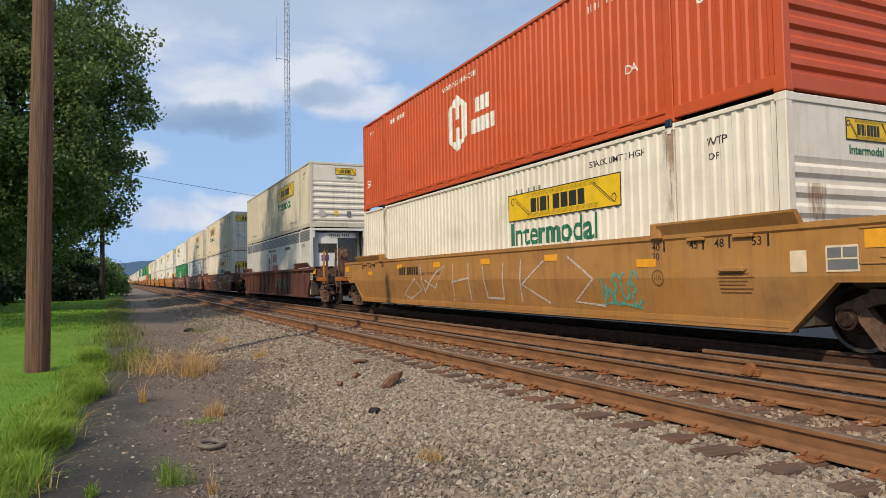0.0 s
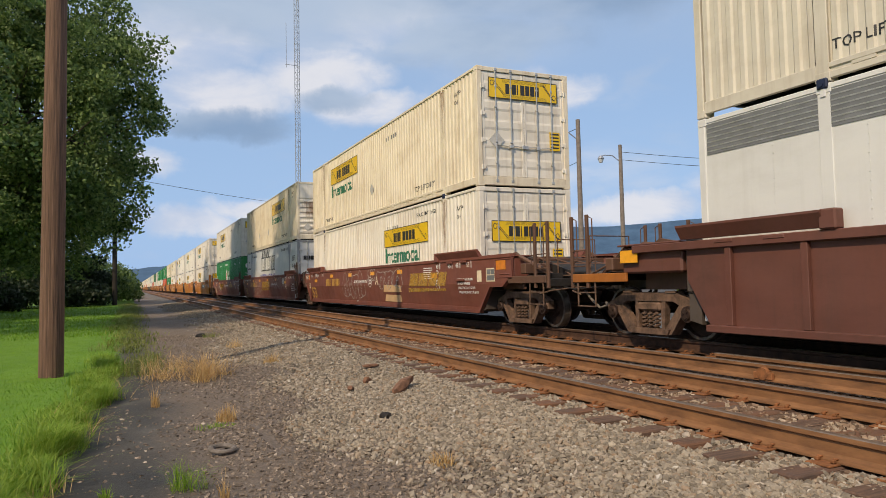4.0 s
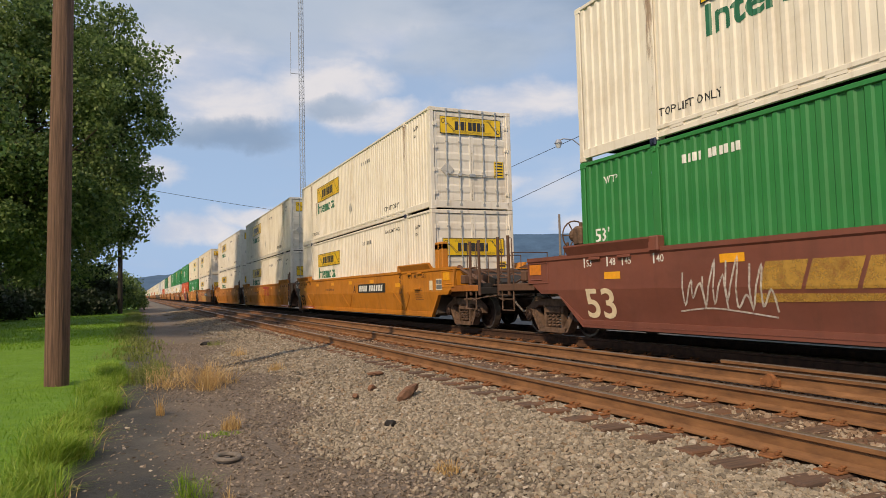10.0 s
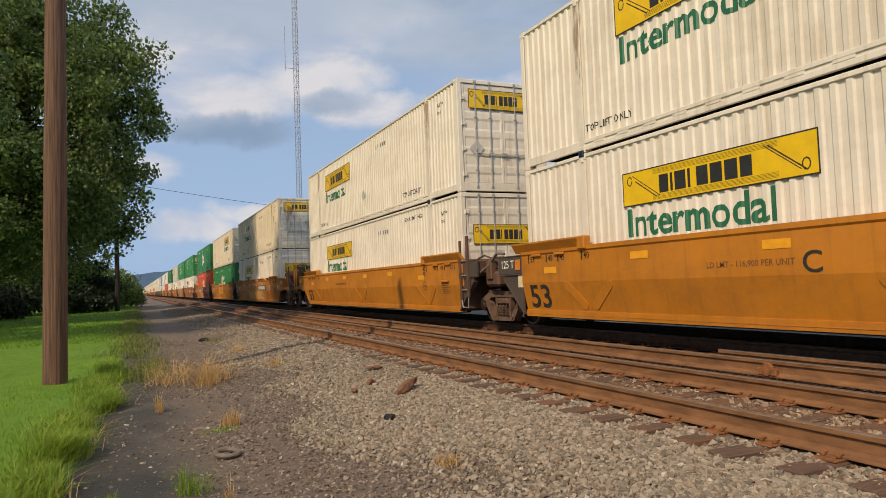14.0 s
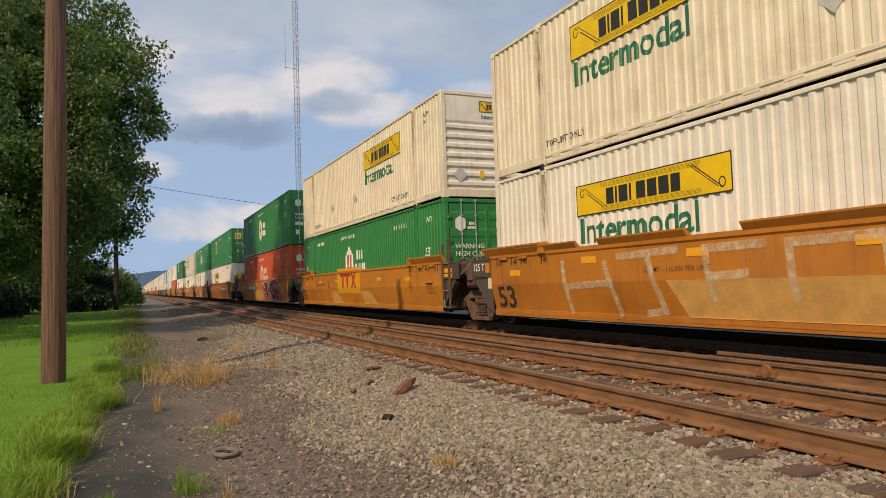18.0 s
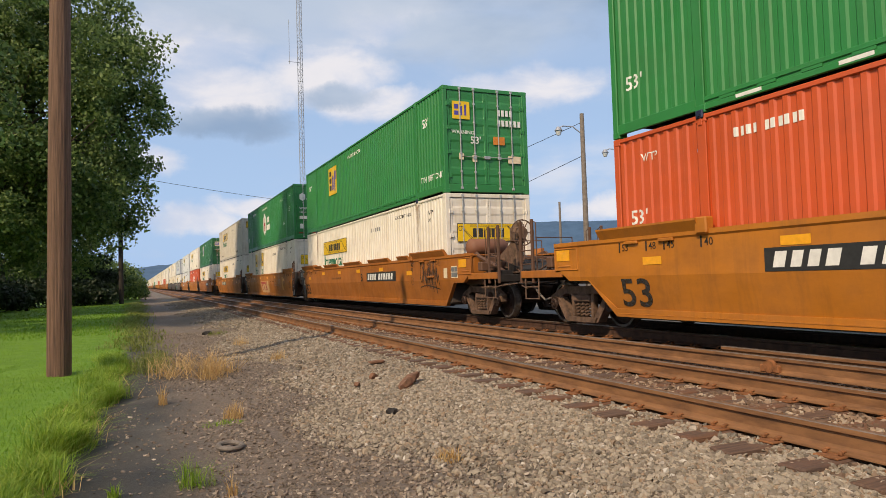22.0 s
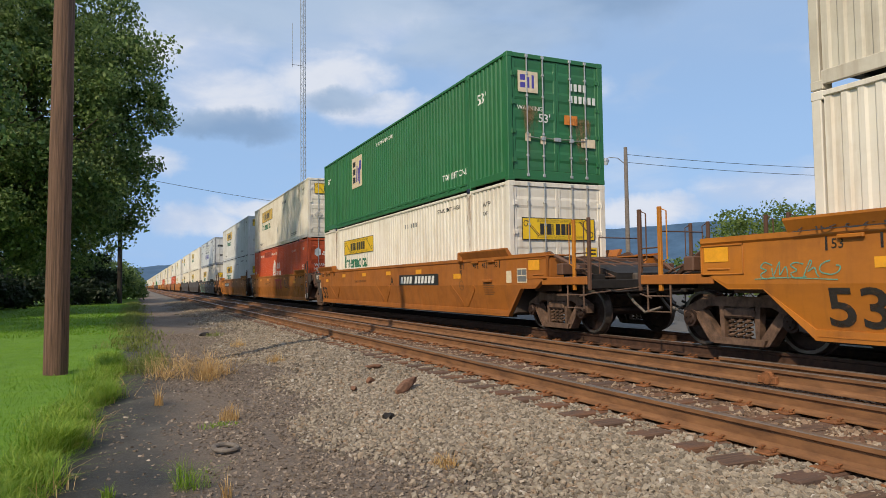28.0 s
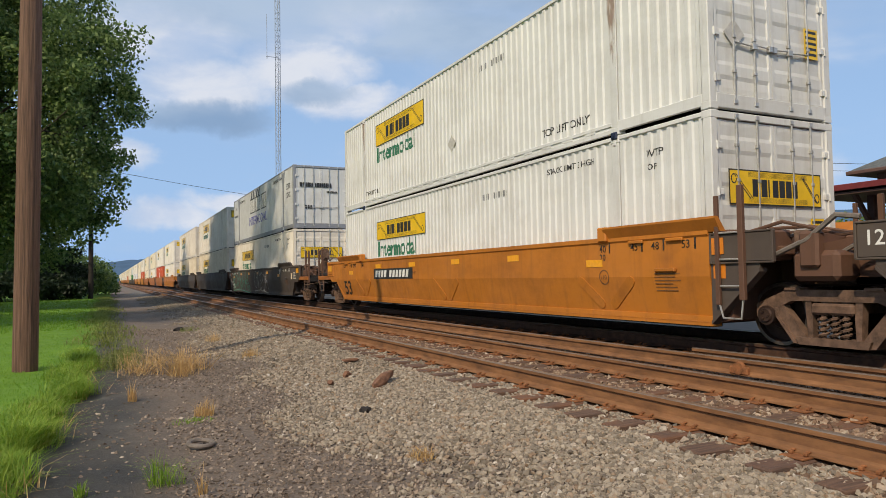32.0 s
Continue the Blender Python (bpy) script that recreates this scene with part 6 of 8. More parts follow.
        if detail:
            if cp:
                part("reflector", cached("end_refl", lambda: flat_shape([rect(0, 0, 0.42, 0.20)])), "orangebox" if steep else "reflect", w, "amber reflector sheet",
                     on_side(-1.02 if end == "front" else CL + 1.62, 1.235, -HALF - 0.0055))
            elif end == "front" and wide_strips:
                for dz in (1.26, 1.12):
                    part("reflector", cached("end_strip", lambda: flat_shape([rect(0, 0, 0.62, 0.11)])), "reflect", w, "amber reflector strip", on_side(-0.09, dz, -HALF - 0.0055))
            else:
                for dz in ((1.22, 0.90) if end == "front" else (1.20,)):
                    part("reflector", cached("joint_refl", lambda: flat_shape([rect(0, 0, 0.20, 0.22)])), "orangebox", w, "orange reflector sheet",
                         on_side(-0.09 if end == "front" else CL + 0.30, dz, -HALF - (0.0055 if dz > 1.1 else -0.02)))
                if end == "rear":
                    part("builder_plate", cached("builder", lambda: flat_shape([rect(0, 0, 0.18, 0.24)])), "cream", w, "small pale data plate", on_side(CL + 0.24, 0.84, -1.43))
            if cp and end == "front":
                part("data_board", cached("data_board", lambda: flat_shape([rect(0, 0, 0.40, 0.30)])), "cream", w, "small framed data board", on_side(-0.56, 0.98, -HALF - 0.005))
                part("data_slots", cached("data_slots", lambda: flat_shape([rect(.025, .16, .19, .275), rect(.21, .16, .375, .275), rect(.025, .025, .375, .14)], 0.005)), "stripegrey", w, "", on_side(-0.56, 0.98, -HALF - 0.006))
    if "wheel" in gear:
        for place in ([Matrix()] if "f" in gear else []) + ([mirror @ Matrix.Translation((0, 1.5, 0.04))] if "r" in gear else []):
            part("brake_stand", cached("brake_gear", brake_gear), "truck", w, "", place)
            part("brake_wheel", cached("brake_wheel", brake_wheel), "truck", w, "spoked hand brake wheel", place @ Matrix.Translation((-0.60, -2.72, 1.98)))
    if "tank" in gear:
        side = mirror if gear == "tank r" else Matrix()
        part("air_tank", cached("tank", tank_shape, True), "tank", w, "rusty air tank", side @ Matrix.Translation((-0.55, -0.85, 1.74)) @ Matrix.Rotation(radians(12), 4, 'Z'))
        part("tank_cradle", Shape().box(-1.1, 0.05, -1.05, -0.65, 1.28, 1.54, 0.02), "truck", w, at=side)
        for k in range(4):
            part("pipe", Shape().tube([(-1.2 + k * 0.25, -0.6, 1.35), (-1.1 + k * 0.25, -1.6, 1.30 + 0.04 * k), (-0.6 + k * 0.2, -2.4, 1.15), (-0.4 + k * 0.1, -3.0, 0.95)], 0.018), "truck", w, at=side)
    if "stand" in gear:
        st_ = Shape().box(-1.40, -1.22, -0.62, -0.40, 1.55, 2.22, 0.02).box(-1.40, -1.22, -0.88, -0.66, 1.55, 2.22, 0.02).box(-1.40, -1.22, -0.88, -0.40, 2.05, 2.26, 0.02)
        part("step_stand", st_, col, w, "box stand with an opening")
    truck(w, TRUCK_F + (INBOARD if front == "coupled" else 0))
    if rear == "coupled":
        truck(w, TRUCK_R)
    elif detail:
        part("lettering", letters("125 T", 0.17, 0.012), "whiteink", w, "", on_side(CL + 0.93, 1.25, -1.4475))
    if not detail:
        return w
    if style != "ribs":
        for k in range(6):
            y = 2.6 + k * 2.55
            part("reflector", cached("side_refl", lambda: flat_shape([rect(0, 0, 0.42, 0.12)])), "reflect", w, "amber reflector strip", on_side(y, 1.10 if k in (0, 5) else (1.14 if key == "J" else 1.265), -HALF - 0.004))
        capacity_marks(w, ink, 0, 1.335, (("53", 0.45), ("48", 1.05), ("45", 1.5), ("40", 2.25)), True)
        capacity_marks(w, ink, 0, 1.335, (("53", CL - 0.3), ("48", CL - 0.95), ("45", CL - 1.35), ("40", CL - 2.1)), False)
        part("lettering", letters("20", 0.11, 0.01), ink, w, "", on_side(2.25, 1.20, -HALF - 0.004))
        tall = 0.52 if steep and rear == "coupled" else 0.46
        if col != "mustard":
          part("lettering", letters("53", tall, 0.02, 1.25), "cream" if steep and rear == "coupled" else ("yellowink" if steep else ("wornink" if ink == "ink" else ink)), w, "large painted figures", on_side(CL - 0.17, 0.44, -HALF - 0.006))
        if key in UNIT_LETTER:
            txt, y = UNIT_LETTER[key]
            part("lettering", letters(txt, 0.27, 0.012, 1.1), {"C": "cream", "D": "yellowink", "E": "cream"}.get(key, "wornink"), w, "single large unit letter", on_side(y, 0.96, -HALF - 0.005))
        if key in "FGHOPQ":
            for yc in (2.15, CL / 2, CL - 2.15):
                for g in (-1, 1):
                    part("pressed_rib", cached("pressed_rib_%d" % g, lambda: flat_shape([capsule((g * 0.62, 0.42), (g * 0.16, 0.06), 0.085)], 0.014)), col, w, at=on_side(yc, 0.44, -HALF - 0.001))
        if key in "IL":
            for y in (2.4, 4.1, 7.15, 10.2, 12.9):
                part("top_lip", cached("top_lip_%d" % (y < 3), lambda: Shape().loft([[(-1.36, q, 1.55), (-1.47, q, 1.55), (-1.54, q, 1.655), (-1.54, q, 1.68), (-1.50, q, 1.68)] for q in (0, 0.85 if y < 3 else 2.05)])), col, w, at=Matrix.Translation((0, y, 0)))
        if key in "FG":
            part("chord_stripe", cached("chord_stripe", lambda: Shape().box(-1.372, -1.36, 0, 2.3, 0.275, 0.365, 0.003)), "redink", w, "red stripe along the bottom chord", Matrix.Translation((0, 0.15 if key == "G" else 13.6, 0)))
            part("fine_print", cached("stripe_print", lambda: flat_shape([rect(0.1 + 0.13 * q, 0, 0.2 + 0.13 * q, 0.035) for q in range(15)])), "whiteink", w, "", on_side(2.4 if key == "G" else 15.85, 0.30, -1.374))
        if col == "maroon" and key in "CE":
            yr = 7.75 if key == "C" else 8.3
            part("load_ring", cached("plate_ring", lambda: flat_shape(stroke([(0.17 * math.cos(q * math.pi / 12), 0.17 * math.sin(q * math.pi / 12)) for q in range(25)], 0.018) + [rect(-0.09, 0.03 - 0.05 * q, 0.09, 0.055 - 0.05 * q) for q in range(3)])), ink, w, "", on_side(yr, 1.05, -HALF - 0.004))
        if col == "maroon":
            for k, txt in enumerate(("NO. 24 BRAKE BEAMS", "38 INCH WHEELS", "SPRG 7 OC D-5 7 IC D-5", "SPRG 2 OC B-353 2 IC B-353")):
                part("lettering", letters(txt, 0.062, 0.01), ink, w, "", on_side(0.95, 1.02 - k * 0.105, -HALF - 0.004))
            part("lettering", letters("LD LMT 118,400 PER UNIT", 0.10, 0.01), ink, w, "", on_side({"C": 9.6, "D": 6.2}.get(key, 7.86), 1.02, -HALF - 0.004))
            part("fine_print", flat_shape([rect(0, -k * 0.055, r.uniform(.5, .6), -k * 0.055 + 0.022) for k in range(6)]), ink, w, "", on_side(3.1, 1.36, -HALF - 0.004))
        else:
            part("fine_print", flat_shape([rect(0, -k * 0.05, r.uniform(.35, .6), -k * 0.05 + 0.014) for k in range(7)]), "faint", w, "", on_side(1.0, 1.02, -HALF - 0.004))
            part("lettering", letters("LD LMT - 116,900 PER UNIT", 0.085, 0.01), "faint", w, "", on_side({"J": 13.2, "M": 6.6}.get(key, 11.2), 1.06, -HALF - 0.004))
        part("load_ring", cached("load_ring", lambda: flat_shape(stroke([(0.115 * math.cos(q * math.pi / 10), 0.115 * math.sin(q * math.pi / 10)) for q in range(21)], 0.02))), ink if col == "maroon" else "faint", w, "",
             on_side(2.15, 0.93, -HALF - 0.004))
        part("lettering", letters("110", 0.08, 0.01), ink if col == "maroon" else "faint", w, "", on_side(2.25, 0.895, -HALF - 0.004))
        if front == "coupled":
            part("builder_plate", cached("builder", lambda: flat_shape([rect(0, 0, 0.22, 0.26)])), "cream", w, "", on_side(-0.1, 0.98, -HALF - 0.004))
        part("side_handle", cached("side_handle", lambda: Shape().box(-1.51, -1.45, 0.55, 0.95, 1.0, 1.06, 0.012)), col, w)
        part("crease_bar", cached("crease_bar", lambda: Shape().box(-1.372, -1.355, 0.02, CL - 0.02, 0.30, 0.312)), col, w)
    if style == "plate":
        p_ = part("number_panel", cached("num_panel", lambda: flat_shape([rect(0, 0, 2.95, 0.30)])), "ink", w, "black panel with white bars", on_side(mark_y, 0.945, -HALF - 0.004))
        for k_, bar in enumerate(bars([.85, .75, .75, .85, -.4, .8, .8, .8, .8, .8, .8], 0.20, 0.42, 0.25, x=0.12, y=0.05)):
            part("number_bar", cached("num_bar_%d" % k_, lambda: flat_shape([bar], 0.006)), "whiteink", p_)
    if style == "barmark":
        t1 = [rect(0, 0.42, 1.40, 0.55), rect(0.28, 0, 0.46, 0.416), rect(0.86, 0, 1.04, 0.416)] + [[(1.42, 0), (1.61, 0), (1.735, 0.19), (1.86, 0), (2.05, 0), (1.83, 0.275), (2.05, 0.55), (1.86, 0.55), (1.735, 0.36), (1.61, 0.55), (1.42, 0.55), (1.64, 0.275)]]
        part("emblem", cached("barmark", lambda: flat_shape(t1)), "redink", w, "dark red bar emblem", on_side(mark_y, {"M": 0.55, "G": 0.88, "P": 0.80}.get(key, 0.94), -HALF - 0.005))
    if style == "swoosh":
        part("emblem", cached("swoosh", lambda: flat_shape(bars([1.7, 1.8, 1.5, 1.45], 0.36, 0.16, 0.35, x=0.12, y=0.17) + [[(0, 0), (2.6, 0.05), (2.6, 0.11), (0.03, 0.12)]])), "worngold", w, "worn gold bars in place of a name", on_side(mark_y, 0.72, -HALF - 0.005))
        part("number_bar", cached("swoosh_no", lambda: flat_shape(bars([.38, .38, .38, .38, -.3, .38, .38, .38, .38, .38, .38], 0.27, 0.32))), "yellowink", w, "", on_side({"C": 13.45, "D": 13.7}.get(key, 5.9), 0.94, -HALF - 0.005))
    return w


def bubbles(seed, w, h, n, brush):
    """Outlines of fat rounded letters, unreadable, that overlap one another."""
    r = random.Random(seed)
    polys = []
    for i in range(n):
        cx, rx = w * (i + 0.5) / n, w / n * r.uniform(0.52, 0.68)
        a0 = r.uniform(0, 6.28)
        ring_ = []
        for k in range(11):
            a = 2 * math.pi * k / 11
            q = 1 + 0.22 * math.sin(3 * a + a0) + r.uniform(-.10, .10)
            ring_.append((cx + rx * q * math.cos(a), h * (0.5 + 0.44 * q * math.sin(a))))
        polys += stroke(smooth_line(ring_ + ring_[:1], 4), brush)
        polys += stroke(smooth_line([(cx + rx * 0.25 * math.cos(q) + 0.1 * rx, h * (0.5 + 0.12 * math.sin(q * 1.1))) for q in (0, 1.3, 2.6, 3.9, 5.2)], 4), brush)
        polys += stroke(smooth_line([(cx - rx * 0.3, h * r.uniform(0.05, 0.2)), (cx - rx * 0.1, h * 0.35), (cx + rx * r.uniform(-.2, .2), h * 0.1)], 3), brush)
    return polys


def tag(w, seed, y, z, width, height, n, brush, mat, label="pale spray-can scrawl"):
    part("graffiti", flat_shape(scrawl(seed, width, height, n, brush)), mat, w, label, on_side(y, z, -HALF - 0.0065))

# ---- the train ----
FRONT = [13.87, 37.19, 60.19, 79.62, 98.75, 121.88, 141.01, 160.27, 183.81, 202.76, 222.12, 245.29, 264.44, 283.89, 307.43, 326.72, 345.95, 369.59]
# distance run at each second
RUN = {0: 8.128, 1: 17.376, 2: 26.926, 3: 36.43, 6: 65.298, 7: 75.05, 8: 84.85, 9: 94.75, 10: 104.555, 11: 114.725, 12: 124.763, 13: 134.951,
       14: 145.015, 17: 176.119, 18: 186.516, 19: 197.086, 20: 207.5, 21: 218.32, 22: 228.89, 23: 239.758, 24: 250.19, 25: 261.494, 28: 294.401,
       29: 305.671, 30: 316.659, 31: 327.93, 32: 339.197}
TRAIN = []      # (thing, distance along the train, height)
CAR = {"A": ("mustard", "coupled", "coupled", "plain", "ink"), "B": ("ribbed", "coupled", "coupled", "ribs", "whiteink"),
       "C": ("maroon", "coupled", "joined", "swoosh", "whiteink"), "D": ("maroon", "joined", "joined", "swoosh", "whiteink"), "E": ("maroon", "joined", "coupled", "swoosh", "whiteink"),
       "F": ("yellowcar", "coupled", "joined", "plate", "ink"), "G": ("yellowcar", "joined", "joined", "barmark", "ink"), "H": ("yellowcar", "joined", "coupled", "plain", "ink"),
       "I": ("orangecar", "coupled", "joined", "plate", "ink"), "J": ("yellowcar", "joined", "joined", "barmark", "ink"), "K": ("orangecar", "joined", "coupled", "plate", "ink"),
       "L": ("browncar", "coupled", "joined", "plate", "ink"), "M": ("orangecar", "joined", "joined", "barmark", "ink"), "N": ("orangecar", "joined", "coupled", "plate", "ink"),
       "O": ("browncar", "coupled", "joined", "plate", "ink"), "P": ("orangecar", "joined", "joined", "barmark", "ink"), "Q": ("orangecar", "joined", "coupled", "plate", "ink"),
       "R": ("darkcar", "coupled", "joined", "plain", "whiteink")}
WORDS = {"white": "white", "tan": "cream-coloured stained", "beige": "greyed beige", "grey": "pale grey", "green": "green", "dkgreen": "dull green", "red": "orange-red", "smooth": "smooth white"}
# upper and lower load: style, colour, end, lettered end first
LOAD = {"A": (("hexmark", "red", "nose", False), ("banner", "white", "nose", True)), "B": (("banner", "beige", "nose", True), ("reefer", "smooth", "nose", False)),
        "C": (("banner", "tan", "doors", False), ("banner", "white", "doors", True)), "D": (("banner", "tan", "nose", True), ("smooth", "smooth", "doors", False)),
        "E": (("banner", "white", "doors", False), ("housemark", "green", "doors", False)), "F": (("banner", "white", "doors", False), ("banner", "white", "doors", False)),
        "G": (("banner", "white", "doors", False), ("banner", "white", "doors", False)), "H": (("banner", "white", "doors", False), ("banner", "white", "doors", False)),
        "I": (("banner", "tan", "doors", False), ("banner", "white", "doors", False)), "J": (("banner", "tan", "nose", True), ("housemark", "green", "doors", False)),
        "K": (("hexmark", "green", "doors", False), ("housemark", "red", "doors", False)), "L": (("mark", "green", "doors", False), ("banner", "white", "doors", False)),
        "M": (("hexmark", "green", "doors", False), ("banner", "white", "doors", False)), "N": (("banner", "beige", "doors", False), ("banner", "white", "doors", False)),
        "O": (("mark", "dkgreen", "doors", False), ("banner", "white", "doors", False)), "P": (("banner", "white", "doors", False), ("housemark", "red", "doors", False)),
        "Q": (("banner", "grey", "doors", False), ("banner", "grey", "doors", False)), "R": (("smooth", "grey", "doors", False), ("banner", "white", "doors", False))}
CAR_WORDS = {"mustard": "faded mustard well wagon with pale scrawls", "ribbed": "dark brown ribbed well wagon", "maroon": "maroon well wagon with gold and white lettering",
             "yellowcar": "orange-yellow well wagon with dark markings", "orangecar": "worn orange well wagon with dark markings",
             "browncar": "sooty orange well wagon with dark markings", "darkcar": "dark sooty well wagon with pale graffiti"}
END_WORDS = {"doors": "double doors and lock rods at its end", "nose": "a ribbed blank end"}


def load(style, col, end, nose_first, upper, detail, torn=False):
    what = {"banner": "container with a yellow sign", "housemark": "container with white emblem", "hexmark": "container with white emblem",
            "mark": "container with square sign", "smooth": "container with black bars", "reefer": "refrigerated container with grey band"}[style]
    text = "%s %s, %s" % (WORDS[col], what, "stacked on another" if upper else "low in a wagon")
    return container("refrigerated_container" if style == "reefer" else "shipping_container", text, "stacked containers", style, col, end, nose_first, detail, None, upper, torn)


MARK_Y = {"C": 4.3, "D": 9.45, "E": 12.3, "K": 13.05, "Q": 12.95, "N": 12.9, "G": 7.8, "J": 9.5, "M": 9.75, "P": 7.7}
GEAR = {"B": "wheel f", "L": "wheel f tank", "I": "wheel f tank", "E": "wheel r", "F": "stand", "H": "tank r", "J": "strips", "O": "", "R": "wheel f"}


def unit(y, car, up, low, detail, seed, key=""):
    col, front, rear, style, ink = car
    w = wagon("well_wagon", CAR_WORDS[col], "wagons of the train", col, front, rear, style, ink, detail, seed, MARK_Y.get(key, 6.5), GEAR.get(key, ""), key)
    a = load(*low, False, detail, key == "M")
    b = load(*up, True, detail)
    TRAIN.extend([(w, y, 0.0), (a, y, FLOOR_Z), (b, y, FLOOR_Z + CH + 0.012)])
    return w, a, b


BUILT = {}
for i, key in enumerate("ABCDEFGHIJKLMNOPQR"):
    BUILT[key] = unit(FRONT[i], CAR[key], *LOAD[key], True, i, key)

# units further back stay small: simpler loads in the same make-up
rnd = random.Random(5)
y = FRONT[-1]
tail_loads = [("banner", "white"), ("banner", "tan"), ("banner", "white"), ("banner", "grey"), ("housemark", "green"), ("banner", "white"), ("banner", "tan"), ("housemark", "red")]
for i in range(26):
    y += 23.4 if i % 3 == 2 else 19.25
    col = ("darkcar", "orangecar", "browncar", "yellowcar")[(i // 3 + 1) % 4] if i > 1 else "darkcar"
    ends = ("coupled" if i % 3 == 2 else "joined", "coupled" if i % 3 == 1 else "joined")
    u, l = (tail_loads[0], tail_loads[1]) if i in (0, 1) else (rnd.choice(tail_loads[:4]), rnd.choice(tail_loads))
    unit(y, (col, *ends, "plain", "ink"), (*u, "doors", False), (*l, "doors", False), False, i)

# paint that vandals and repairs left on single wagons
W = {k: v[0] for k, v in BUILT.items()}
big_a = []
for pts in ([(0, 0.1), (0.9, 0.55), (1.3, 0.25), (0.5, 0.0), (0.0, 0.1)], [(1.3, 0.9), (1.5, 0.2), (2.3, 0.7), (2.8, 0.85), (2.2, 0.3), (1.6, 0.5)],
            [(3.3, 0.9), (3.2, 0.0)], [(3.2, 0.45), (4.1, 0.55)], [(4.1, 0.9), (4.1, 0.0)], [(4.8, 0.8), (4.9, 0.1), (5.6, 0.1), (5.7, 0.85)],
            [(6.4, 0.9), (6.3, 0.05)], [(7.2, 0.85), (6.4, 0.4), (7.3, 0.05)], [(8.0, 0.9), (8.7, 0.5), (8.1, 0.1), (8.9, 0.05)]):
    big_a += stroke(pts, 0.045)
part("graffiti", flat_shape(big_a), "chalk", W["A"], "large pale painted strokes", on_side(12.4, 0.42, -HALF - 0.0065))
part("number_bar", flat_shape(bars([.5, .5, .5, -.3, .5, .5, .5, .5, .5], 0.22, 0.22)), "wornink", W["A"], "dark bars in place of a number", on_side(12.6, 1.08, -HALF - 0.005))
tag(W["A"], 31, 3.5, 0.52, 0.9, 0.5, 4, 0.05, "teal", "green spray blotch")
for i, (y, wd) in enumerate(((5.8, 0.75), (4.75, 0.75))):
    part("graffiti", flat_shape(scrawl(50 + i, wd, 0.45, 4, 0.035)), "teal", W["B"], "teal spray-can scrawl", on_side(y, 0.62, -1.478))
for i, y in enumerate((7.5, 6.5)):
    part("graffiti", flat_shape(scrawl(60 + i, 0.4, 0.42, 1, 0.03)), "chalk", W["B"], "", on_side(y, 0.72, -1.478))
for key_, seed_, y_, z_, wd, ht, n_ in (("C", 3, 11.05, 0.42, 2.6, 1.0, 4), ("C", 8, 7.0, 0.82, 2.2, 0.62, 3), ("D", 4, 12.8, 0.44, 3.1, 0.92, 5), ("D", 5, 5.6, 0.82, 3.2, 0.62, 5)):
    part("graffiti", flat_shape(bubbles(seed_, wd, ht, n_, 0.022)), "chalk", W[key_], "white outline graffiti", on_side(y_, z_, -HALF - 0.0065))
tag(W["C"], 33, 8.1, 1.12, 0.85, 0.36, 3, 0.024, "chalk", "white scrawl")
for z_, wd in ((0.72, 1.6), (0.42, 1.5)):
    part("paint_patch", flat_shape([[(0, 0), (wd, 0), (wd, 0.20), (0.18, 0.22)]]), "peach", W["C"], "pale repaint patch", on_side(6.5, z_, -HALF - 0.0045))
tag(W["E"], 6, 13.6, 0.62, 1.6, 0.72, 4, 0.03, "chalk", "white scrawl")
tag(W["E"], 7, 7.45, 1.22, 1.85, 0.22, 5, 0.024, "chalk", "thin white scrawl")
big_i = []
for pts in ([(0, 0.95), (0.15, 0.02)], [(1.25, 0.9), (1.55, 0.02)], [(0.1, 0.5), (1.4, 0.55)], [(1.6, 0.98), (2.95, 1.02)], [(2.3, 0.98), (2.6, 0.1), (2.2, 0.05)],
            [(3.6, 0.3), (3.5, 1.0), (4.5, 1.02)], [(3.55, 0.6), (4.2, 0.64)], [(4.9, 0.32), (4.85, 1.0), (6.05, 1.02), (6.1, 0.32)], [(7.1, 1.05), (7.25, 0.3)],
            [(7.9, 0.3), (7.75, 1.05), (9.1, 1.1), (9.15, 0.75)], [(7.9, 0.25), (9.2, 0.2)]):
    big_i += stroke(pts, 0.12)
part("paint_patch", flat_shape([[(-0.2, 0.55), (5.6, 0.55), (5.85, 0), (0.15, 0)]]), "patchtan", W["I"], "pale repainted lower girder", on_side(10.5, 0.38, -HALF - 0.003))
part("paint_patch", flat_shape([[(-0.2, 0.55), (3.5, 0.55), (3.7, 0), (0.15, 0)]]), "patchtan", W["K"], "pale repainted lower girder", on_side(11.05, 0.38, -HALF - 0.003))
part("graffiti", flat_shape(big_i), "brushed", W["I"], "broad cream painted strokes", on_side(13.4, 0.36, -HALF - 0.0065))
tag(W["I"], 9, 3.0, 0.85, 1.0, 0.4, 3, 0.03, "chalk", "small white tag")
for y in (11.05, 6.95):
    part("paint_patch", flat_shape([[(0, 0.46), (0.9, 0.46), (1.7, 0), (0.25, 0)]]), "patchtan", W["J"], "pale repaint patch", on_side(y, 0.36, -HALF - 0.0065))
part("paint_patch", flat_shape([[(-0.3, -0.2), (2.6, -0.2), (2.6, 0.75), (-0.3, 0.75)]], 0.002), "reflect", W["J"], "paler repaint panel behind the emblem", on_side(9.6, 0.93, -HALF - 0.0022))
tag(W["K"], 12, 1.85, 0.85, 0.75, 0.26, 4, 0.024, "chalk", "small white tag")
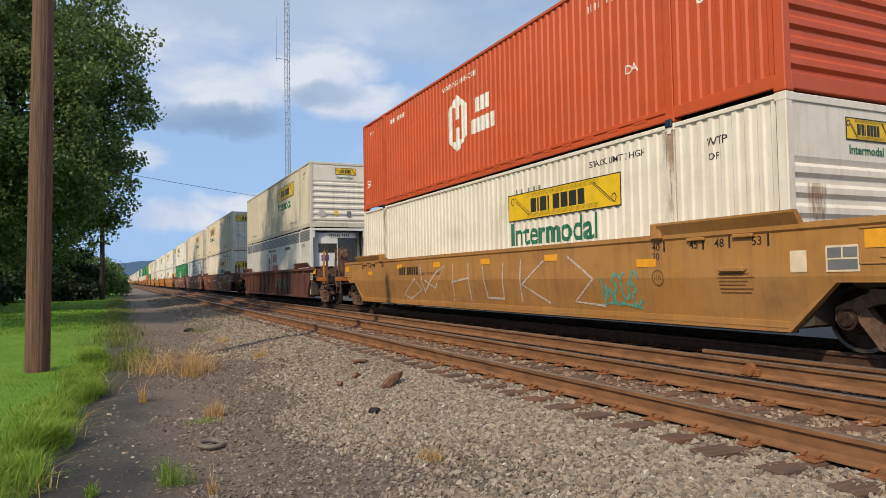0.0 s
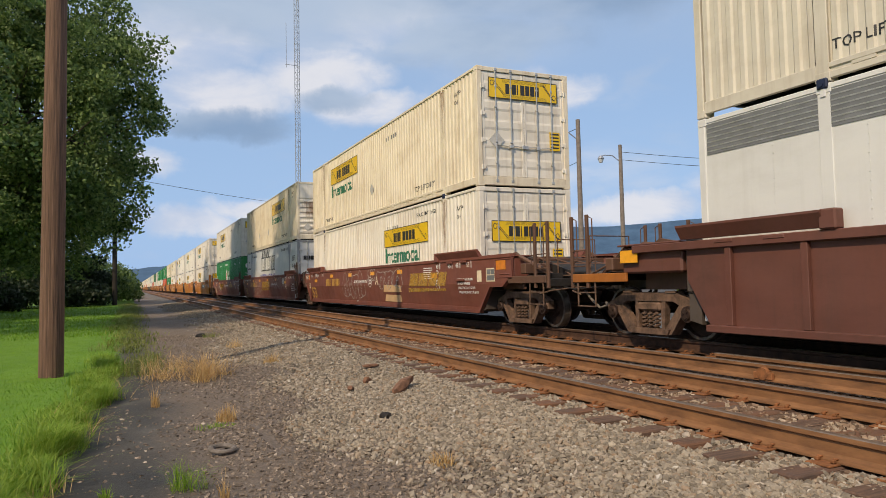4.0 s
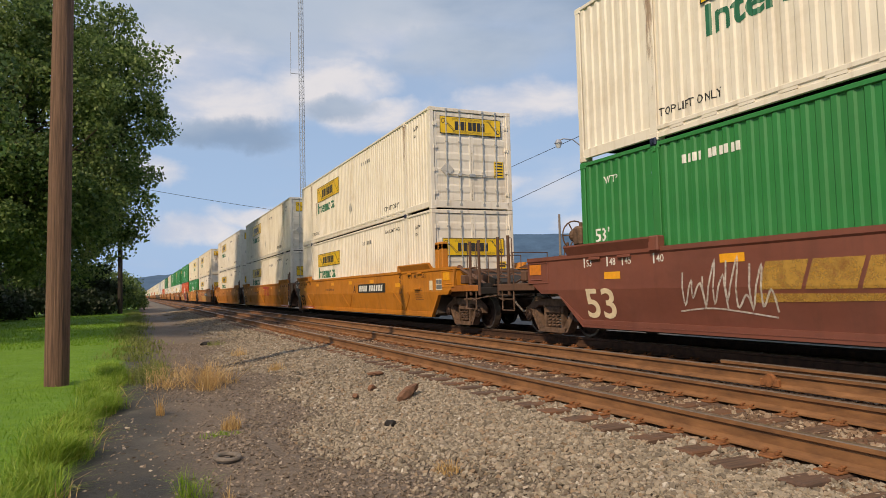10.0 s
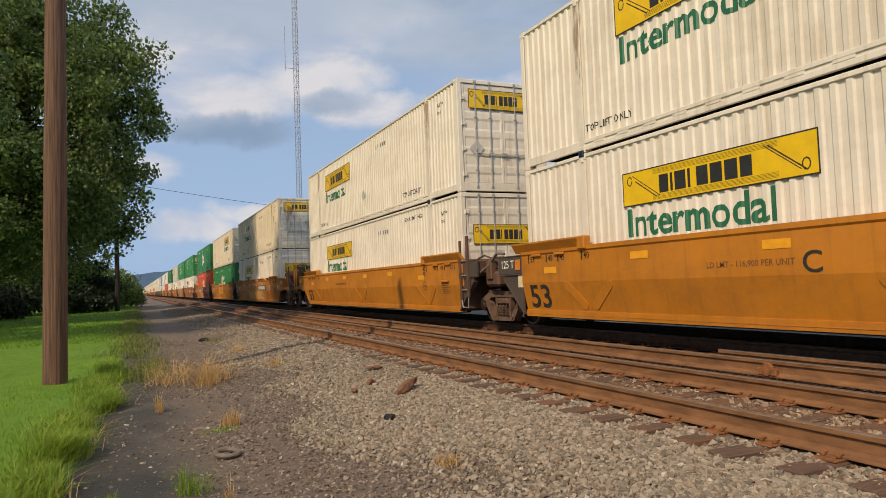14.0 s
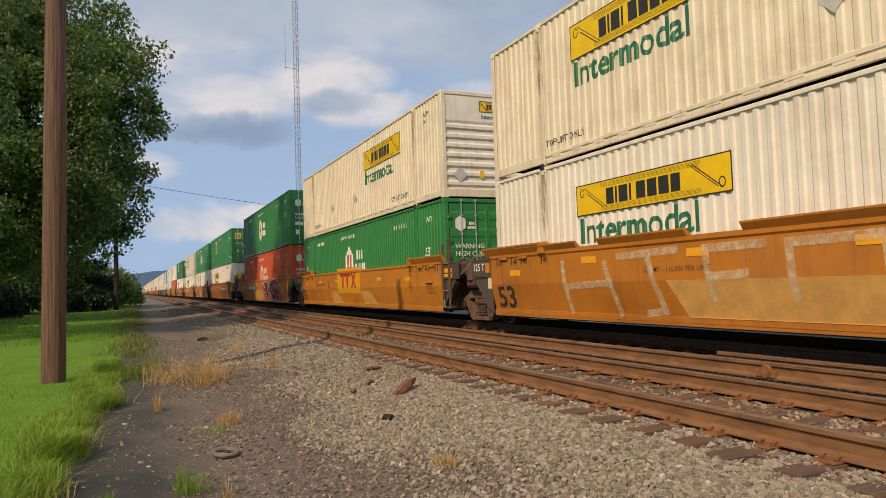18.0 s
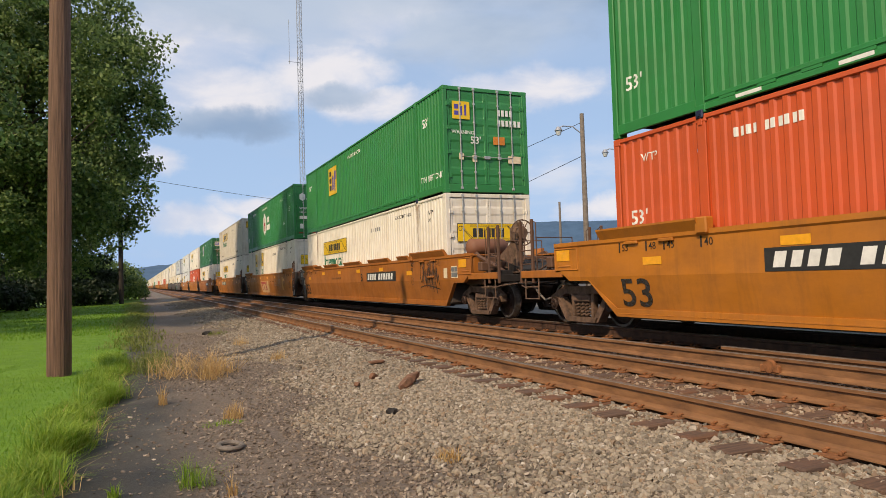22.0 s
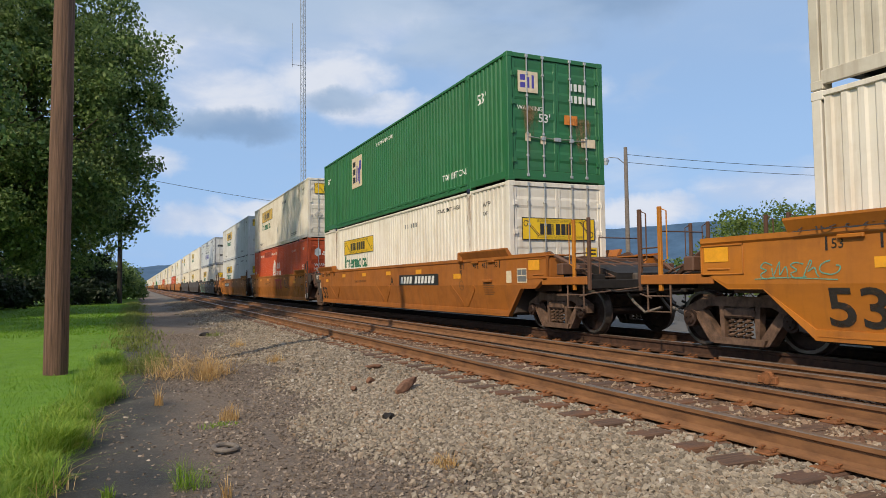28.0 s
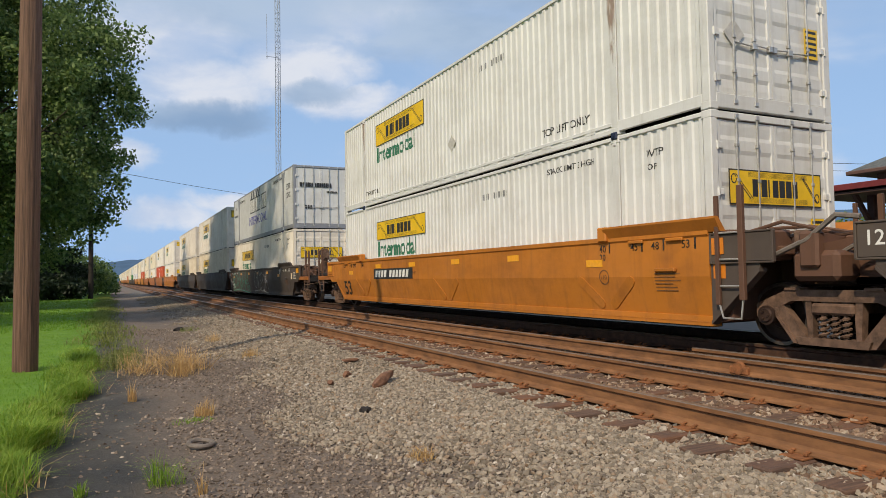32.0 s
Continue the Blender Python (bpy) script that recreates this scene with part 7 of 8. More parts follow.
part("graffiti", flat_shape(stroke(smooth_line([(0, 0.1), (0.35, 0.12), (0.05, 0.02), (0.3, 0.0), (0.15, -0.15)]), 0.022)), "chalk", W["K"], "", on_side(1.65, 0.66, -HALF - 0.0065))
# a lettered piece: fat strokes with a pale outline, one over the other
PIECE = [("sprayred", 0.26, [[(0.85, 1.02), (0.42, 0.96), (0.16, 0.62), (0.16, 0.25), (0.42, -0.02), (0.62, -0.06)], [(0.2, 0.5), (0.72, 0.56)]]),
         ("spraydark", 0.30, [[(1.45, 0.98), (1.2, 0.80), (0.95, 0.92), (0.85, 0.66), (1.25, 0.55), (1.38, 0.30), (1.15, 0.02)], [(0.95, 0.28), (1.3, 0.02)]]),
         ("sprayred", 0.30, [[(1.85, 1.14), (1.72, 0.6), (1.98, 0.0)], [(1.8, 0.52), (2.25, 0.60)], [(2.42, 1.08), (2.30, 0.55), (2.62, -0.05)]]),
         ("spraydark", 0.32, [[(3.35, 1.05), (2.9, 0.96), (2.62, 0.80), (2.72, 0.42), (3.0, 0.05), (3.45, -0.02)], [(3.05, 0.86), (3.35, 0.45), (3.5, 0.0)]]),
         ("sprayred", 0.36, [[(3.5, 0.98), (4.15, 1.06), (4.45, 0.92), (4.35, 0.62), (3.95, 0.40), (4.4, 0.14), (4.75, -0.06)], [(3.72, 0.9), (3.62, 0.45), (3.9, 0.1), (4.05, -0.06)]]),
         ("sprayred", 0.34, [[(4.5, 0.42), (4.95, 0.40), (5.3, 0.12), (5.45, -0.08)]])]
for i, (mat, wd, lines) in enumerate(PIECE):
    curves = [smooth_line([(a, 0.06 + 0.82 * b) for a, b in p], 6) for p in lines]
    rim = flat_shape([q for p in curves for q in stroke(p, wd + 0.07)], 0.001)
    fill = flat_shape([q for p in curves for q in stroke(p, wd)], 0.001)
    part("graffiti", rim, "spraywhite", W["K"], "white graffiti outline", on_side(7.45, 0.44, -HALF - 0.0065 - 0.006 * i))
    part("graffiti", fill, mat, W["K"], "deep red graffiti letter" if mat == "sprayred" else "blue-black graffiti letter", on_side(7.45, 0.44, -HALF - 0.0095 - 0.006 * i))
tag(W["L"], 14, 1.55, 0.78, 1.3, 0.75, 6, 0.035, "wornink", "dark grey scrawl")
tag(W["M"], 15, 5.2, 0.85, 1.9, 0.6, 4, 0.022, "chalk", "thin white scrawl")
part("paint_patch", flat_shape([rect(0, 0, 0.35, 0.7)]), "patchtan", W["M"], "pale rubbed patch", on_side(2.85, 0.6, -HALF - 0.0065))
part("graffiti", letters("I LOVE WEED", 0.24, 0.0, 1.25), "chalk", W["M"], "faded white hand-painted words", on_side(14.2, 1.14, -HALF - 0.0065))
part("paint_patch", flat_shape([[(0, 0.72), (2.75, 0.72), (2.85, 0), (0.2, 0)]]), "peach", W["M"], "pale panel behind the emblem", on_side(9.9, 0.42, -HALF - 0.003))
tag(W["N"], 18, CL + 0.75, 1.0, 1.1, 0.2, 5, 0.016, "teal", "small teal scrawl")
part("graffiti", flat_shape(scrawl(27, 1.9, 0.15, 7, 0.018)), "ink", W["N"], "black scrawl on the guide plate", Matrix.Translation((-0.075, 0, 0.0)) @ on_side(CL + 0.1, 1.56, -HALF) @ Matrix.Rotation(radians(-30), 4, "X"))
tag(W["P"], 17, 4.95, 0.86, 1.3, 0.55, 6, 0.032, "ink", "black scrawl")
tag(W["R"], 19, 15.6, 0.35, 5.5, 1.1, 7, 0.06, "teal", "teal graffiti letters")
tag(W["R"], 20, 8.5, 0.4, 3.5, 1.0, 5, 0.05, "chalk", "pale graffiti letters")


def rust(unit_key, level, y, z, wd, h, side=True):
    """A rust run on a container: level 1 low, 2 high; z is its top."""
    c = BUILT[unit_key][level]
    me = cached("rust_%.2f_%.2f" % (wd, h), lambda: Shape().add([(0, -h, 0), (wd, -h, 0), (wd, 0, 0), (0, 0, 0)], [(0, 1, 2, 3)]))
    part("rust_stain", me, "rust_run", c, "brown rust run", on_side(y, z, -CW - 0.006) if side else on_front(y, z, -0.004))


for k, lv in (("A", 1), ("C", 2), ("D", 2), ("E", 2), ("F", 2), ("G", 2), ("H", 2), ("I", 2), ("I", 1), ("J", 2), ("N", 2), ("P", 2), ("Q", 2), ("C", 1), ("L", 1), ("M", 1), ("O", 1)):
    for y in (POST + 0.16, CL - POST + 0.16):
        rust(k, lv, y, CH - 0.1, 0.32, 2.4)
for k, lv, y, z, wd, h in (("I", 2, 1.5, 2.0, 0.35, 1.7), ("I", 2, 0.9, 1.6, 0.3, 1.3), ("E", 2, 1.4, 2.7, 0.35, 2.2), ("F", 2, 13.4, 1.8, 0.4, 1.5), ("I", 1, 3.4, 2.5, 0.3, 2.0)):
    rust(k, lv, y, z, wd, h)
for k, lv, x, z, wd, h in (("A", 1, -1.05, 1.75, 0.5, 1.2), ("D", 2, -1.1, 1.9, 0.9, 1.6), ("N", 2, -1.1, 2.6, 1.0, 2.2), ("N", 2, 0.1, 2.6, 1.0, 2.2), ("I", 2, -1.1, 2.4, 0.9, 1.9), ("I", 2, 0.1, 1.6, 1.0, 1.2),
                           ("O", 2, -1.0, 1.7, 0.5, 1.3), ("O", 2, 0.3, 1.5, 0.7, 1.2), ("E", 2, 0.05, 2.0, 1.1, 1.6), ("K", 2, 0.3, 1.4, 0.7, 1.0), ("P", 2, -0.2, 0.9, 1.2, 0.6)):
    rust(k, lv, x, z, wd, h, False)


# painted marks on the girders bend with the crease
def press_on_girder(w):
    for ob in w.children:
        if ob.name.split(".")[0] not in ("lettering", "graffiti", "paint_patch", "fine_print", "load_ring", "emblem", "data_board", "data_slots", "pressed_rib"):
            continue
        p = ob.matrix_basis.translation
        if not -HALF - 0.06 < p.x < -HALF + 0.001 or p.z + min(v.co.y for v in ob.data.vertices) > 0.93:
            continue
        key = (ob.data.name, round(p.z, 3), "girder")
        if key not in LAID:
            bm = bmesh.new()
            bm.from_mesh(ob.data)
            for level in (CREASE, CHORD):
                bmesh.ops.bisect_plane(bm, geom=bm.verts[:] + bm.edges[:] + bm.faces[:], plane_co=(0, level - p.z, 0), plane_no=(0, 1, 0))
            for v in bm.verts:
                z = p.z + v.co.y
                v.co.z -= TUCK - 0.022 if z < CHORD - 0.001 else max(0.0, CREASE - z) / (CREASE - CHORD) * TUCK
            me = bpy.data.meshes.new(ob.data.name + "_bent")
            bm.to_mesh(me)
            bm.free()
            me.materials.append(None)
            LAID[key] = me
        mat = ob.material_slots[0].material
        ob.data = LAID[key]
        ob.material_slots[0].link = 'OBJECT'
        ob.material_slots[0].material = mat


for k, (w_, _, _) in BUILT.items():
    if k != "B":
        press_on_girder(w_)

M["dullred"] = plain("dull_red_repaint", (0.27, 0.045, 0.018), 0.5, 0, 0.2, 4, 0.05)
dull = part("repaint_panel", flat_shape([rect(0, 0, 2.4, 0.34)]), "dullred", BUILT["P"][1], "dull dark red repainted panel", on_side(12.25, 2.38, -CW + 0.014))
dull.data = lay(dull.data, 12.25)
dull.material_slots[0].link = 'OBJECT'
dull.material_slots[0].material = M["dullred"]
dashes = cached("rail_dashes", lambda: Shape().box(-CW - 0.004, -CW + 0.01, 0, 0.42, 0.06, 0.11))
for k in range(8):
    part("reflector", dashes, "whiteink", BUILT["K"][2], "white reflector dash", Matrix.Translation((0, 2.6 + k * 1.5, 0)))

# ---- trees and shrubs ----


def leaf_mesh(name, centres, radii, per, size, rng, squash=0.75):
    """Small folded leaves gathered round centres."""
    n = len(centres) * per
    c = np.repeat(np.asarray(centres), per, 0)
    rad = np.repeat(np.asarray(radii), per)[:, None]
    d = rng.normal(0, 1, (n, 3))
    d /= np.linalg.norm(d, axis=1, keepdims=True)
    p = c + d * rad * (rng.uniform(0, 1, (n, 1)) ** 0.5) * np.array([1, 1, squash])
    s = size * rng.uniform(0.6, 1.35, (n, 1))
    a = rng.normal(0, 1, (n, 3)) + np.array([0, 0, -0.35])
    a /= np.linalg.norm(a, axis=1, keepdims=True)
    b = np.cross(a, rng.normal(0, 1, (n, 3)))
    b /= np.linalg.norm(b, axis=1, keepdims=True) + 1e-9
    w = np.cross(a, b)
    v0, v2 = p - a * s * 0.5, p + a * s * 0.5
    v1, v3 = p + b * s * 0.34 + w * s * 0.10, p - b * s * 0.34 + w * s * 0.10
    V = np.stack([v0, v1, v2, v3], 1).reshape(-1, 3)
    return raw_mesh(name, V, np.arange(4 * n).reshape(-1, 4))


def tree(label, base, height, crown_c, crown_r, clumps, per, leaf, seed, mat="leaf", trunk_r=0.35, group="trees by the track", taper=0.0):
    rng = np.random.default_rng(seed)
    bx, by = base
    bz = float(ground_z(bx, by))
    t = thing("tree", label, "tree", group, pose(bx, by, bz))
    cc = np.array(crown_c) - np.array([bx, by, bz])
    cr = np.array(crown_r)
    # clump centres: inside an uneven ellipsoid, thicker towards its skin
    d = rng.normal(0, 1, (clumps, 3))
    d /= np.linalg.norm(d, axis=1, keepdims=True)
    lump = np.array([0.90 + 0.18 * noise.noise(Vector(q) * 1.7 + Vector((seed, 0, 0))) + 0.12 * noise.noise(Vector(q) * 4.3 + Vector((seed, 3, 0))) for q in d])
    rr = lump * rng.uniform(0.15, 1.0, clumps) ** 0.42
    off = d * rr[:, None] * cr
    off[:, :2] *= 1 - taper * np.clip(-off[:, 2:] / cr[2], 0, 1)
    cen = cc + off
    cen = cen[cen[:, 2] > 0.6]
    # holes
    hole = np.array([noise.noise(Vector(q) * 0.42 + Vector((0, seed, 0))) for q in cen])
    cen = cen[hole > -0.22]
    rad = rng.uniform(0.6, 1.45, len(cen)) * (cr.mean() / 6.5) ** 0.5
    s = Shape()
    top = np.array([cc[0] * 0.5, cc[1] * 0.5, cc[2] + cr[2] * 0.3])
    knots = [np.array([0.0, 0, 0])] + [np.array([cc[0] * 0.5 * q, cc[1] * 0.5 * q, top[2] * q]) + rng.normal(0, 0.18, 3) for q in (0.3, 0.55, 0.8, 1.0)]
    for k in range(4):
        s.rod(knots[k], knots[k + 1], trunk_r * (1 - 0.22 * k), 10, trunk_r * (1 - 0.22 * (k + 1)))
    part("trunk", s, "bark", t)
    for j in range(min(26, len(cen))):
        e = cen[rng.integers(len(cen))]
        q = rng.uniform(0.25, 0.95)
        st = knots[0] * (1 - q) + knots[-1] * q
        mid = st * 0.45 + e * 0.55 + np.array([0, 0, 0.4])
        part("limb", Shape().tube([st, mid, e], [trunk_r * 0.28, trunk_r * 0.16, trunk_r * 0.05], 6), "bark", t)
    part("crown", leaf_mesh("crown", cen, rad, per, leaf, rng, 0.75), mat, t)
    return t


tree("tall dark green maple with a dense uneven crown", (-8.8, 46), 22, (-5.3, 45.5, 10.8), (7.9, 7.0, 9.6), 820, 175, 0.235, 3, trunk_r=0.42, taper=0.18)
tree("broad green maple overhanging the lawn", (-10.5, 26), 21, (-9.0, 26.5, 12.8), (6.2, 6.2, 10.6), 420, 130, 0.20, 11, trunk_r=0.4)
tree("dark green maple at the back of the lawn", (-15.5, 50), 21, (-13, 50, 10.5), (7.0, 7.0, 11.0), 800, 50, 0.26, 17, trunk_r=0.4)
tree("dark green maple behind the lawn", (-13.0, 72), 19, (-7.5, 71, 9.5), (7.0, 6.0, 9.5), 800, 46, 0.30, 23, trunk_r=0.35)


# unseen trees added to the side, so that their shade falls over the lawn's end
tree("tall green maple at the side of the lawn", (-21, 37), 22, (-20.5, 37, 12.5), (6.5, 6.5, 10.5), 420, 60, 0.40, 31, trunk_r=0.4)
tree("tall green maple near the side of the lawn", (-22, 25), 22, (-21.5, 25, 9.5), (6.0, 6.0, 8.0), 380, 60, 0.40, 37, trunk_r=0.4)


def shrub(name, label, cx, cy, rx, ry, h, clumps, per, leaf, mat, seed, group=""):
    rng = np.random.default_rng(seed)
    z0 = float(ground_z(cx, cy))
    t = thing(name, label, "bush", group, pose(cx, cy, z0))
    u = rng.uniform(-1, 1, (clumps, 2))
    u = u[(u ** 2).sum(1) < 1]
    top = h * (0.62 + 0.38 * np.array([noise.noise(Vector((q[0] * 2.2 + seed, q[1] * 2.2, 0))) for q in u])) * (1 - 0.55 * (u ** 2).sum(1))
    cen = np.stack([u[:, 0] * rx, u[:, 1] * ry, top * rng.uniform(0.1, 1, len(u)) ** 0.6], -1)
    for k in range(5):
        e = cen[rng.integers(len(cen))]
        part("stem", Shape().rod((e[0] * 0.4, e[1] * 0.4, -0.05), tuple(e), 0.05, 5, 0.012), "bark", t)
    part("foliage", leaf_mesh("foliage", cen, rng.uniform(0.3, 0.75, len(cen)) * min(1.5, h / 3.5), per, leaf, rng), mat, t)
    return t


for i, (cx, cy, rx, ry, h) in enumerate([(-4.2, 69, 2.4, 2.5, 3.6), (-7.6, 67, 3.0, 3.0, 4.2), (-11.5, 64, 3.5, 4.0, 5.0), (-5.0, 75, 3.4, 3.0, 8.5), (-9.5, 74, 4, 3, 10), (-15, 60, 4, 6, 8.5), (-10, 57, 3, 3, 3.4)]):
    shrub("hedge_bush", "dense green bush under the trees, coloured dark as in their shade", cx, cy, rx, ry, h, 360, 30, 0.26, "leafdark", 40 + i, "bushes under the trees")
for i, (cx, cy, rx, ry, h) in enumerate([(-0.9, 92, 1.8, 5, 5.5), (-2.7, 84, 2.5, 5, 7.5), (-1.4, 120, 2.2, 9, 4.0), (-2.5, 170, 3.5, 20, 4.0), (-5, 250, 6, 40, 5)]):
    shrub("trackside_bush", "grey-green bush beside the line", cx, cy, rx, ry, h, 300, 32, 0.28 + 0.05 * i, "leaf", 60 + i, "bushes beside the line")
for i, (cx, cy, rx, ry, h) in enumerate([(36, 31, 4.6, 4.6, 9.6), (43, 36, 5.5, 4.5, 9.4), (33, 24, 3.6, 3.6, 6.2), (50, 33, 6, 6, 8.2), (28, 17.5, 3.0, 2.6, 2.6), (46, 26, 5, 5, 7.6)]):
    shrub("lineside_bush", "yellow-green bush behind the station yard", cx, cy, rx, ry, h, 480, 46, 0.20, "leaflight", 80 + i, "bushes behind the train")
for i, (cx, cy, h) in enumerate([(15.6, 63, 6.9), (52, 150, 8), (47, 112, 5)]):
    tree("light green tree beyond the railway", (cx, cy), h, (cx, cy, h * 0.58), (h * 0.36, h * 0.36, h * 0.46), 200, 40, 0.36, 90 + i, "leaflight", 0.2, "trees beyond the railway")

# ---- grass and weeds ----


def blades(x, y, h, lean, rng, width):
    """Bent blades, three points high."""
    n = len(x)
    z = ground_z(x, y)
    a = rng.uniform(0, 2 * np.pi, n)
    dx, dy = np.cos(a), np.sin(a)
    b = a + np.pi / 2 + rng.normal(0, 0.4, n)
    lx, ly = np.cos(b) * lean * h, np.sin(b) * lean * h
    w = width * rng.uniform(0.7, 1.3, n)
    o = np.stack([x, y, z - 0.01], -1)
    side = np.stack([dx * w, dy * w, 0 * w], -1) / 2
    mid = o + np.stack([lx * 0.35, ly * 0.35, h * 0.6], -1)
    tip = o + np.stack([lx, ly, h * (1 - 0.3 * np.minimum(lean, 1))], -1)
    V = np.stack([o - side, o + side, mid + side * 0.7, mid - side * 0.7, tip, tip], 1)
    V[:, 4] = tip - side * 0.12
    V[:, 5] = tip + side * 0.12
    q = np.array([(0, 1, 2, 3), (3, 2, 5, 4)])
    return V.reshape(-1, 3), (q[None] + 6 * np.arange(n)[:, None, None]).reshape(-1, 4)


def grass(name, label, mat, x, y, h, lean, seed, width=0.006, kind="stuff"):
    V, Fq = blades(x, y, h, lean, np.random.default_rng(seed), width)
    me = raw_mesh(name, V, Fq)
    me.materials.append(M[mat])
    return tagged(new(name, me), label, "grass", kind=kind)


rg = np.random.default_rng(21)
n = 74000
gy = 3.0 + 27 * rg.uniform(0, 1, n) ** 1.7
gx = grass_edge(gy) - rg.uniform(0.0, 1, n) * (0.6 + gy * 0.32)
grass("lawn", "bright green mown lawn", "blade", gx, gy, rg.uniform(0.02, 0.055, n), rg.uniform(0.3, 1.1, n), 1, 0.007)
n = 14000
gy = rg.uniform(-6, 3.2, n)
gx = grass_edge(gy) - rg.uniform(0.0, 1, n) * 5
grass("near_lawn", "bright green mown lawn beside the standpoint", "blade", gx, gy, rg.uniform(0.03, 0.075, n), rg.uniform(0.2, 0.9, n), 8, 0.012)
n = 22000
gy = 3.2 + 13 * rg.uniform(0, 1, n) ** 1.3
tuft = np.array([0.5 + 0.5 * noise.noise(Vector((q * 1.3, 5, 0))) for q in gy])
gx = grass_edge(gy) + 0.02 - np.abs(rg.normal(0, 0.16, n)) + 0.06 * np.sin(gy * 5.1) - 0.05 * tuft
grass("long_grass", "long pale green grass along the lawn edge", "longblade", gx, gy, (0.09 + 0.26 * tuft) * rg.uniform(0.5, 1.2, n), rg.uniform(0.3, 1.1, n), 2, 0.009)
n = 9000
gy = rg.uniform(18, 75, n)
gx = -0.15 + rg.normal(0, 0.35, n) + 0.15 * np.sin(gy * 0.35)
grass("verge_grass", "rough olive grass along the path's verge", "olive", gx, gy, rg.uniform(0.05, 0.20, n), rg.uniform(0.5, 1.3, n), 3, 0.022)
n = 16000
gy = rg.uniform(24, 68, n)
gx = -0.6 - rg.uniform(0, 1, n) * (gy * 0.2)
grass("far_lawn", "shaded mown lawn below the trees", "blade", gx, gy, rg.uniform(0.04, 0.10, n), rg.uniform(0.2, 0.9, n), 4, 0.03)


def clump(name, label, cx, cy, r, n, h0, h1, mat, seed, category="weed", lean=0.6, width=0.007):
    rng = np.random.default_rng(seed)
    a, q = rng.uniform(0, 2 * np.pi, n), rng.uniform(0, 1, n) ** 0.6
    x, y = cx + r[0] * q * np.cos(a), cy + r[1] * q * np.sin(a)
    V, Fq = blades(x, y, rng.uniform(h0, h1, n) * (1.1 - 0.5 * q), rng.uniform(0.1, lean * 1.8, n), rng, width)
    me = raw_mesh(name, V - np.array([cx, cy, 0]), Fq)
    me.materials.append(M[mat])
    ob = new(name, me)
    ob.matrix_basis = Matrix.Translation((cx, cy, 0))
    return tagged(ob, label, category)


def tufts(name, label, spots, per, h0, h1, mat, seed, category, lean=0.5, width=0.012, spread_=0.06):
    """Several fans of stalks that grow from single roots."""
    rng = np.random.default_rng(seed)
    xs, ys, hs = [], [], []
    for cx, cy, k in spots:
        n = int(per * k)
        xs.append(cx + rng.normal(0, spread_, n))
        ys.append(cy + rng.normal(0, spread_, n))
        hs.append(rng.uniform(h0, h1, n) * (0.6 + 0.4 * k))
    x, y, h = np.concatenate(xs), np.concatenate(ys), np.concatenate(hs)
    V, Fq = blades(x, y, h, rng.uniform(0.05, lean * 2, len(x)), rng, width)
    o = np.array([spots[0][0], spots[0][1], 0])
    me = raw_mesh(name, V - o, Fq)
    me.materials.append(M[mat])
    ob = new(name, me)
    ob.matrix_basis = Matrix.Translation(o)
    return tagged(ob, label, category, kind="stuff")


rt = random.Random(12)
edge_spots = []
for k in range(46):
    y_ = 4.2 + 10.5 * (k / 46) + rt.uniform(-.12, .12)
    edge_spots.append((float(grass_edge(y_)) - 0.02 + rt.uniform(-.16, .10), y_, rt.uniform(0.35, 1.05)))
tufts("edge_grass", "long drooping grass tufts along the lawn edge", edge_spots, 60, 0.14, 0.40, "longblade", 14, "grass", 1.1, 0.008, 0.06)
tufts("dead_grass", "dead tan grass blades at the lawn edge", [(x_ + 0.08, y_ + 0.1, k_) for x_, y_, k_ in edge_spots[::2]], 16, 0.10, 0.30, "straw", 15, "grass", 1.6, 0.007, 0.08)
tufts("dry_grass", "dry straw-coloured grass clump on the path", [(rt.uniform(0.2, 1.0), rt.uniform(12.2, 14.2), rt.uniform(0.3, 1.05)) for k in range(20)], 26, 0.10, 0.50, "straw", 1, "grass", 1.5, 0.008, 0.10)
tufts("dry_grass", "tall dry straw grass clump on the path", [(rt.uniform(0.95, 1.5), rt.uniform(11.9, 13.2), rt.uniform(0.4, 1.15)) for k in range(17)], 32, 0.12, 0.58, "straw", 2, "grass", 1.4, 0.008, 0.09)
tufts("tall_grass", "green and tan grass beside the dry clump", [(rt.uniform(-0.15, 0.45), rt.uniform(13.2, 17.0), rt.uniform(0.5, 1.0)) for k in range(34)], 40, 0.08, 0.30, "olive", 3, "grass", 0.9, 0.012, 0.12)
clump("dry_weed", "small tan dry weed in gravel", 1.0, 8.35, (0.12, 0.12), 170, 0.10, 0.30, "straw", 3, lean=0.4, width=0.006)
tufts("green_weed", "feathery green weed on dark dirt", [(0.42 + rt.uniform(-.12, .12), 5.75 + rt.uniform(-.15, .15), rt.uniform(.5, 1)) for k in range(8)], 24, 0.10, 0.32, "longblade", 4, "weed", 0.75, 0.005, 0.04)
clump("dry_weed", "small dry weed among ballast", 2.35, 5.25, (0.11, 0.12), 150, 0.05, 0.16, "straw", 5)
clump("dry_weed", "thin dry stalks on dark dirt", 0.28, 9.8, (0.06, 0.07), 70, 0.12, 0.36, "straw", 6, lean=0.25)
clump("green_weed", "low green weed on the dirt path", 0.85, 8.05, (0.25, 0.2), 180, 0.03, 0.08, "longblade", 7)
clump("dry_weed", "pale dry weed at the ballast edge", 2.5, 13.6, (0.18, 0.2), 120, 0.10, 0.34, "straw", 8, lean=0.4)
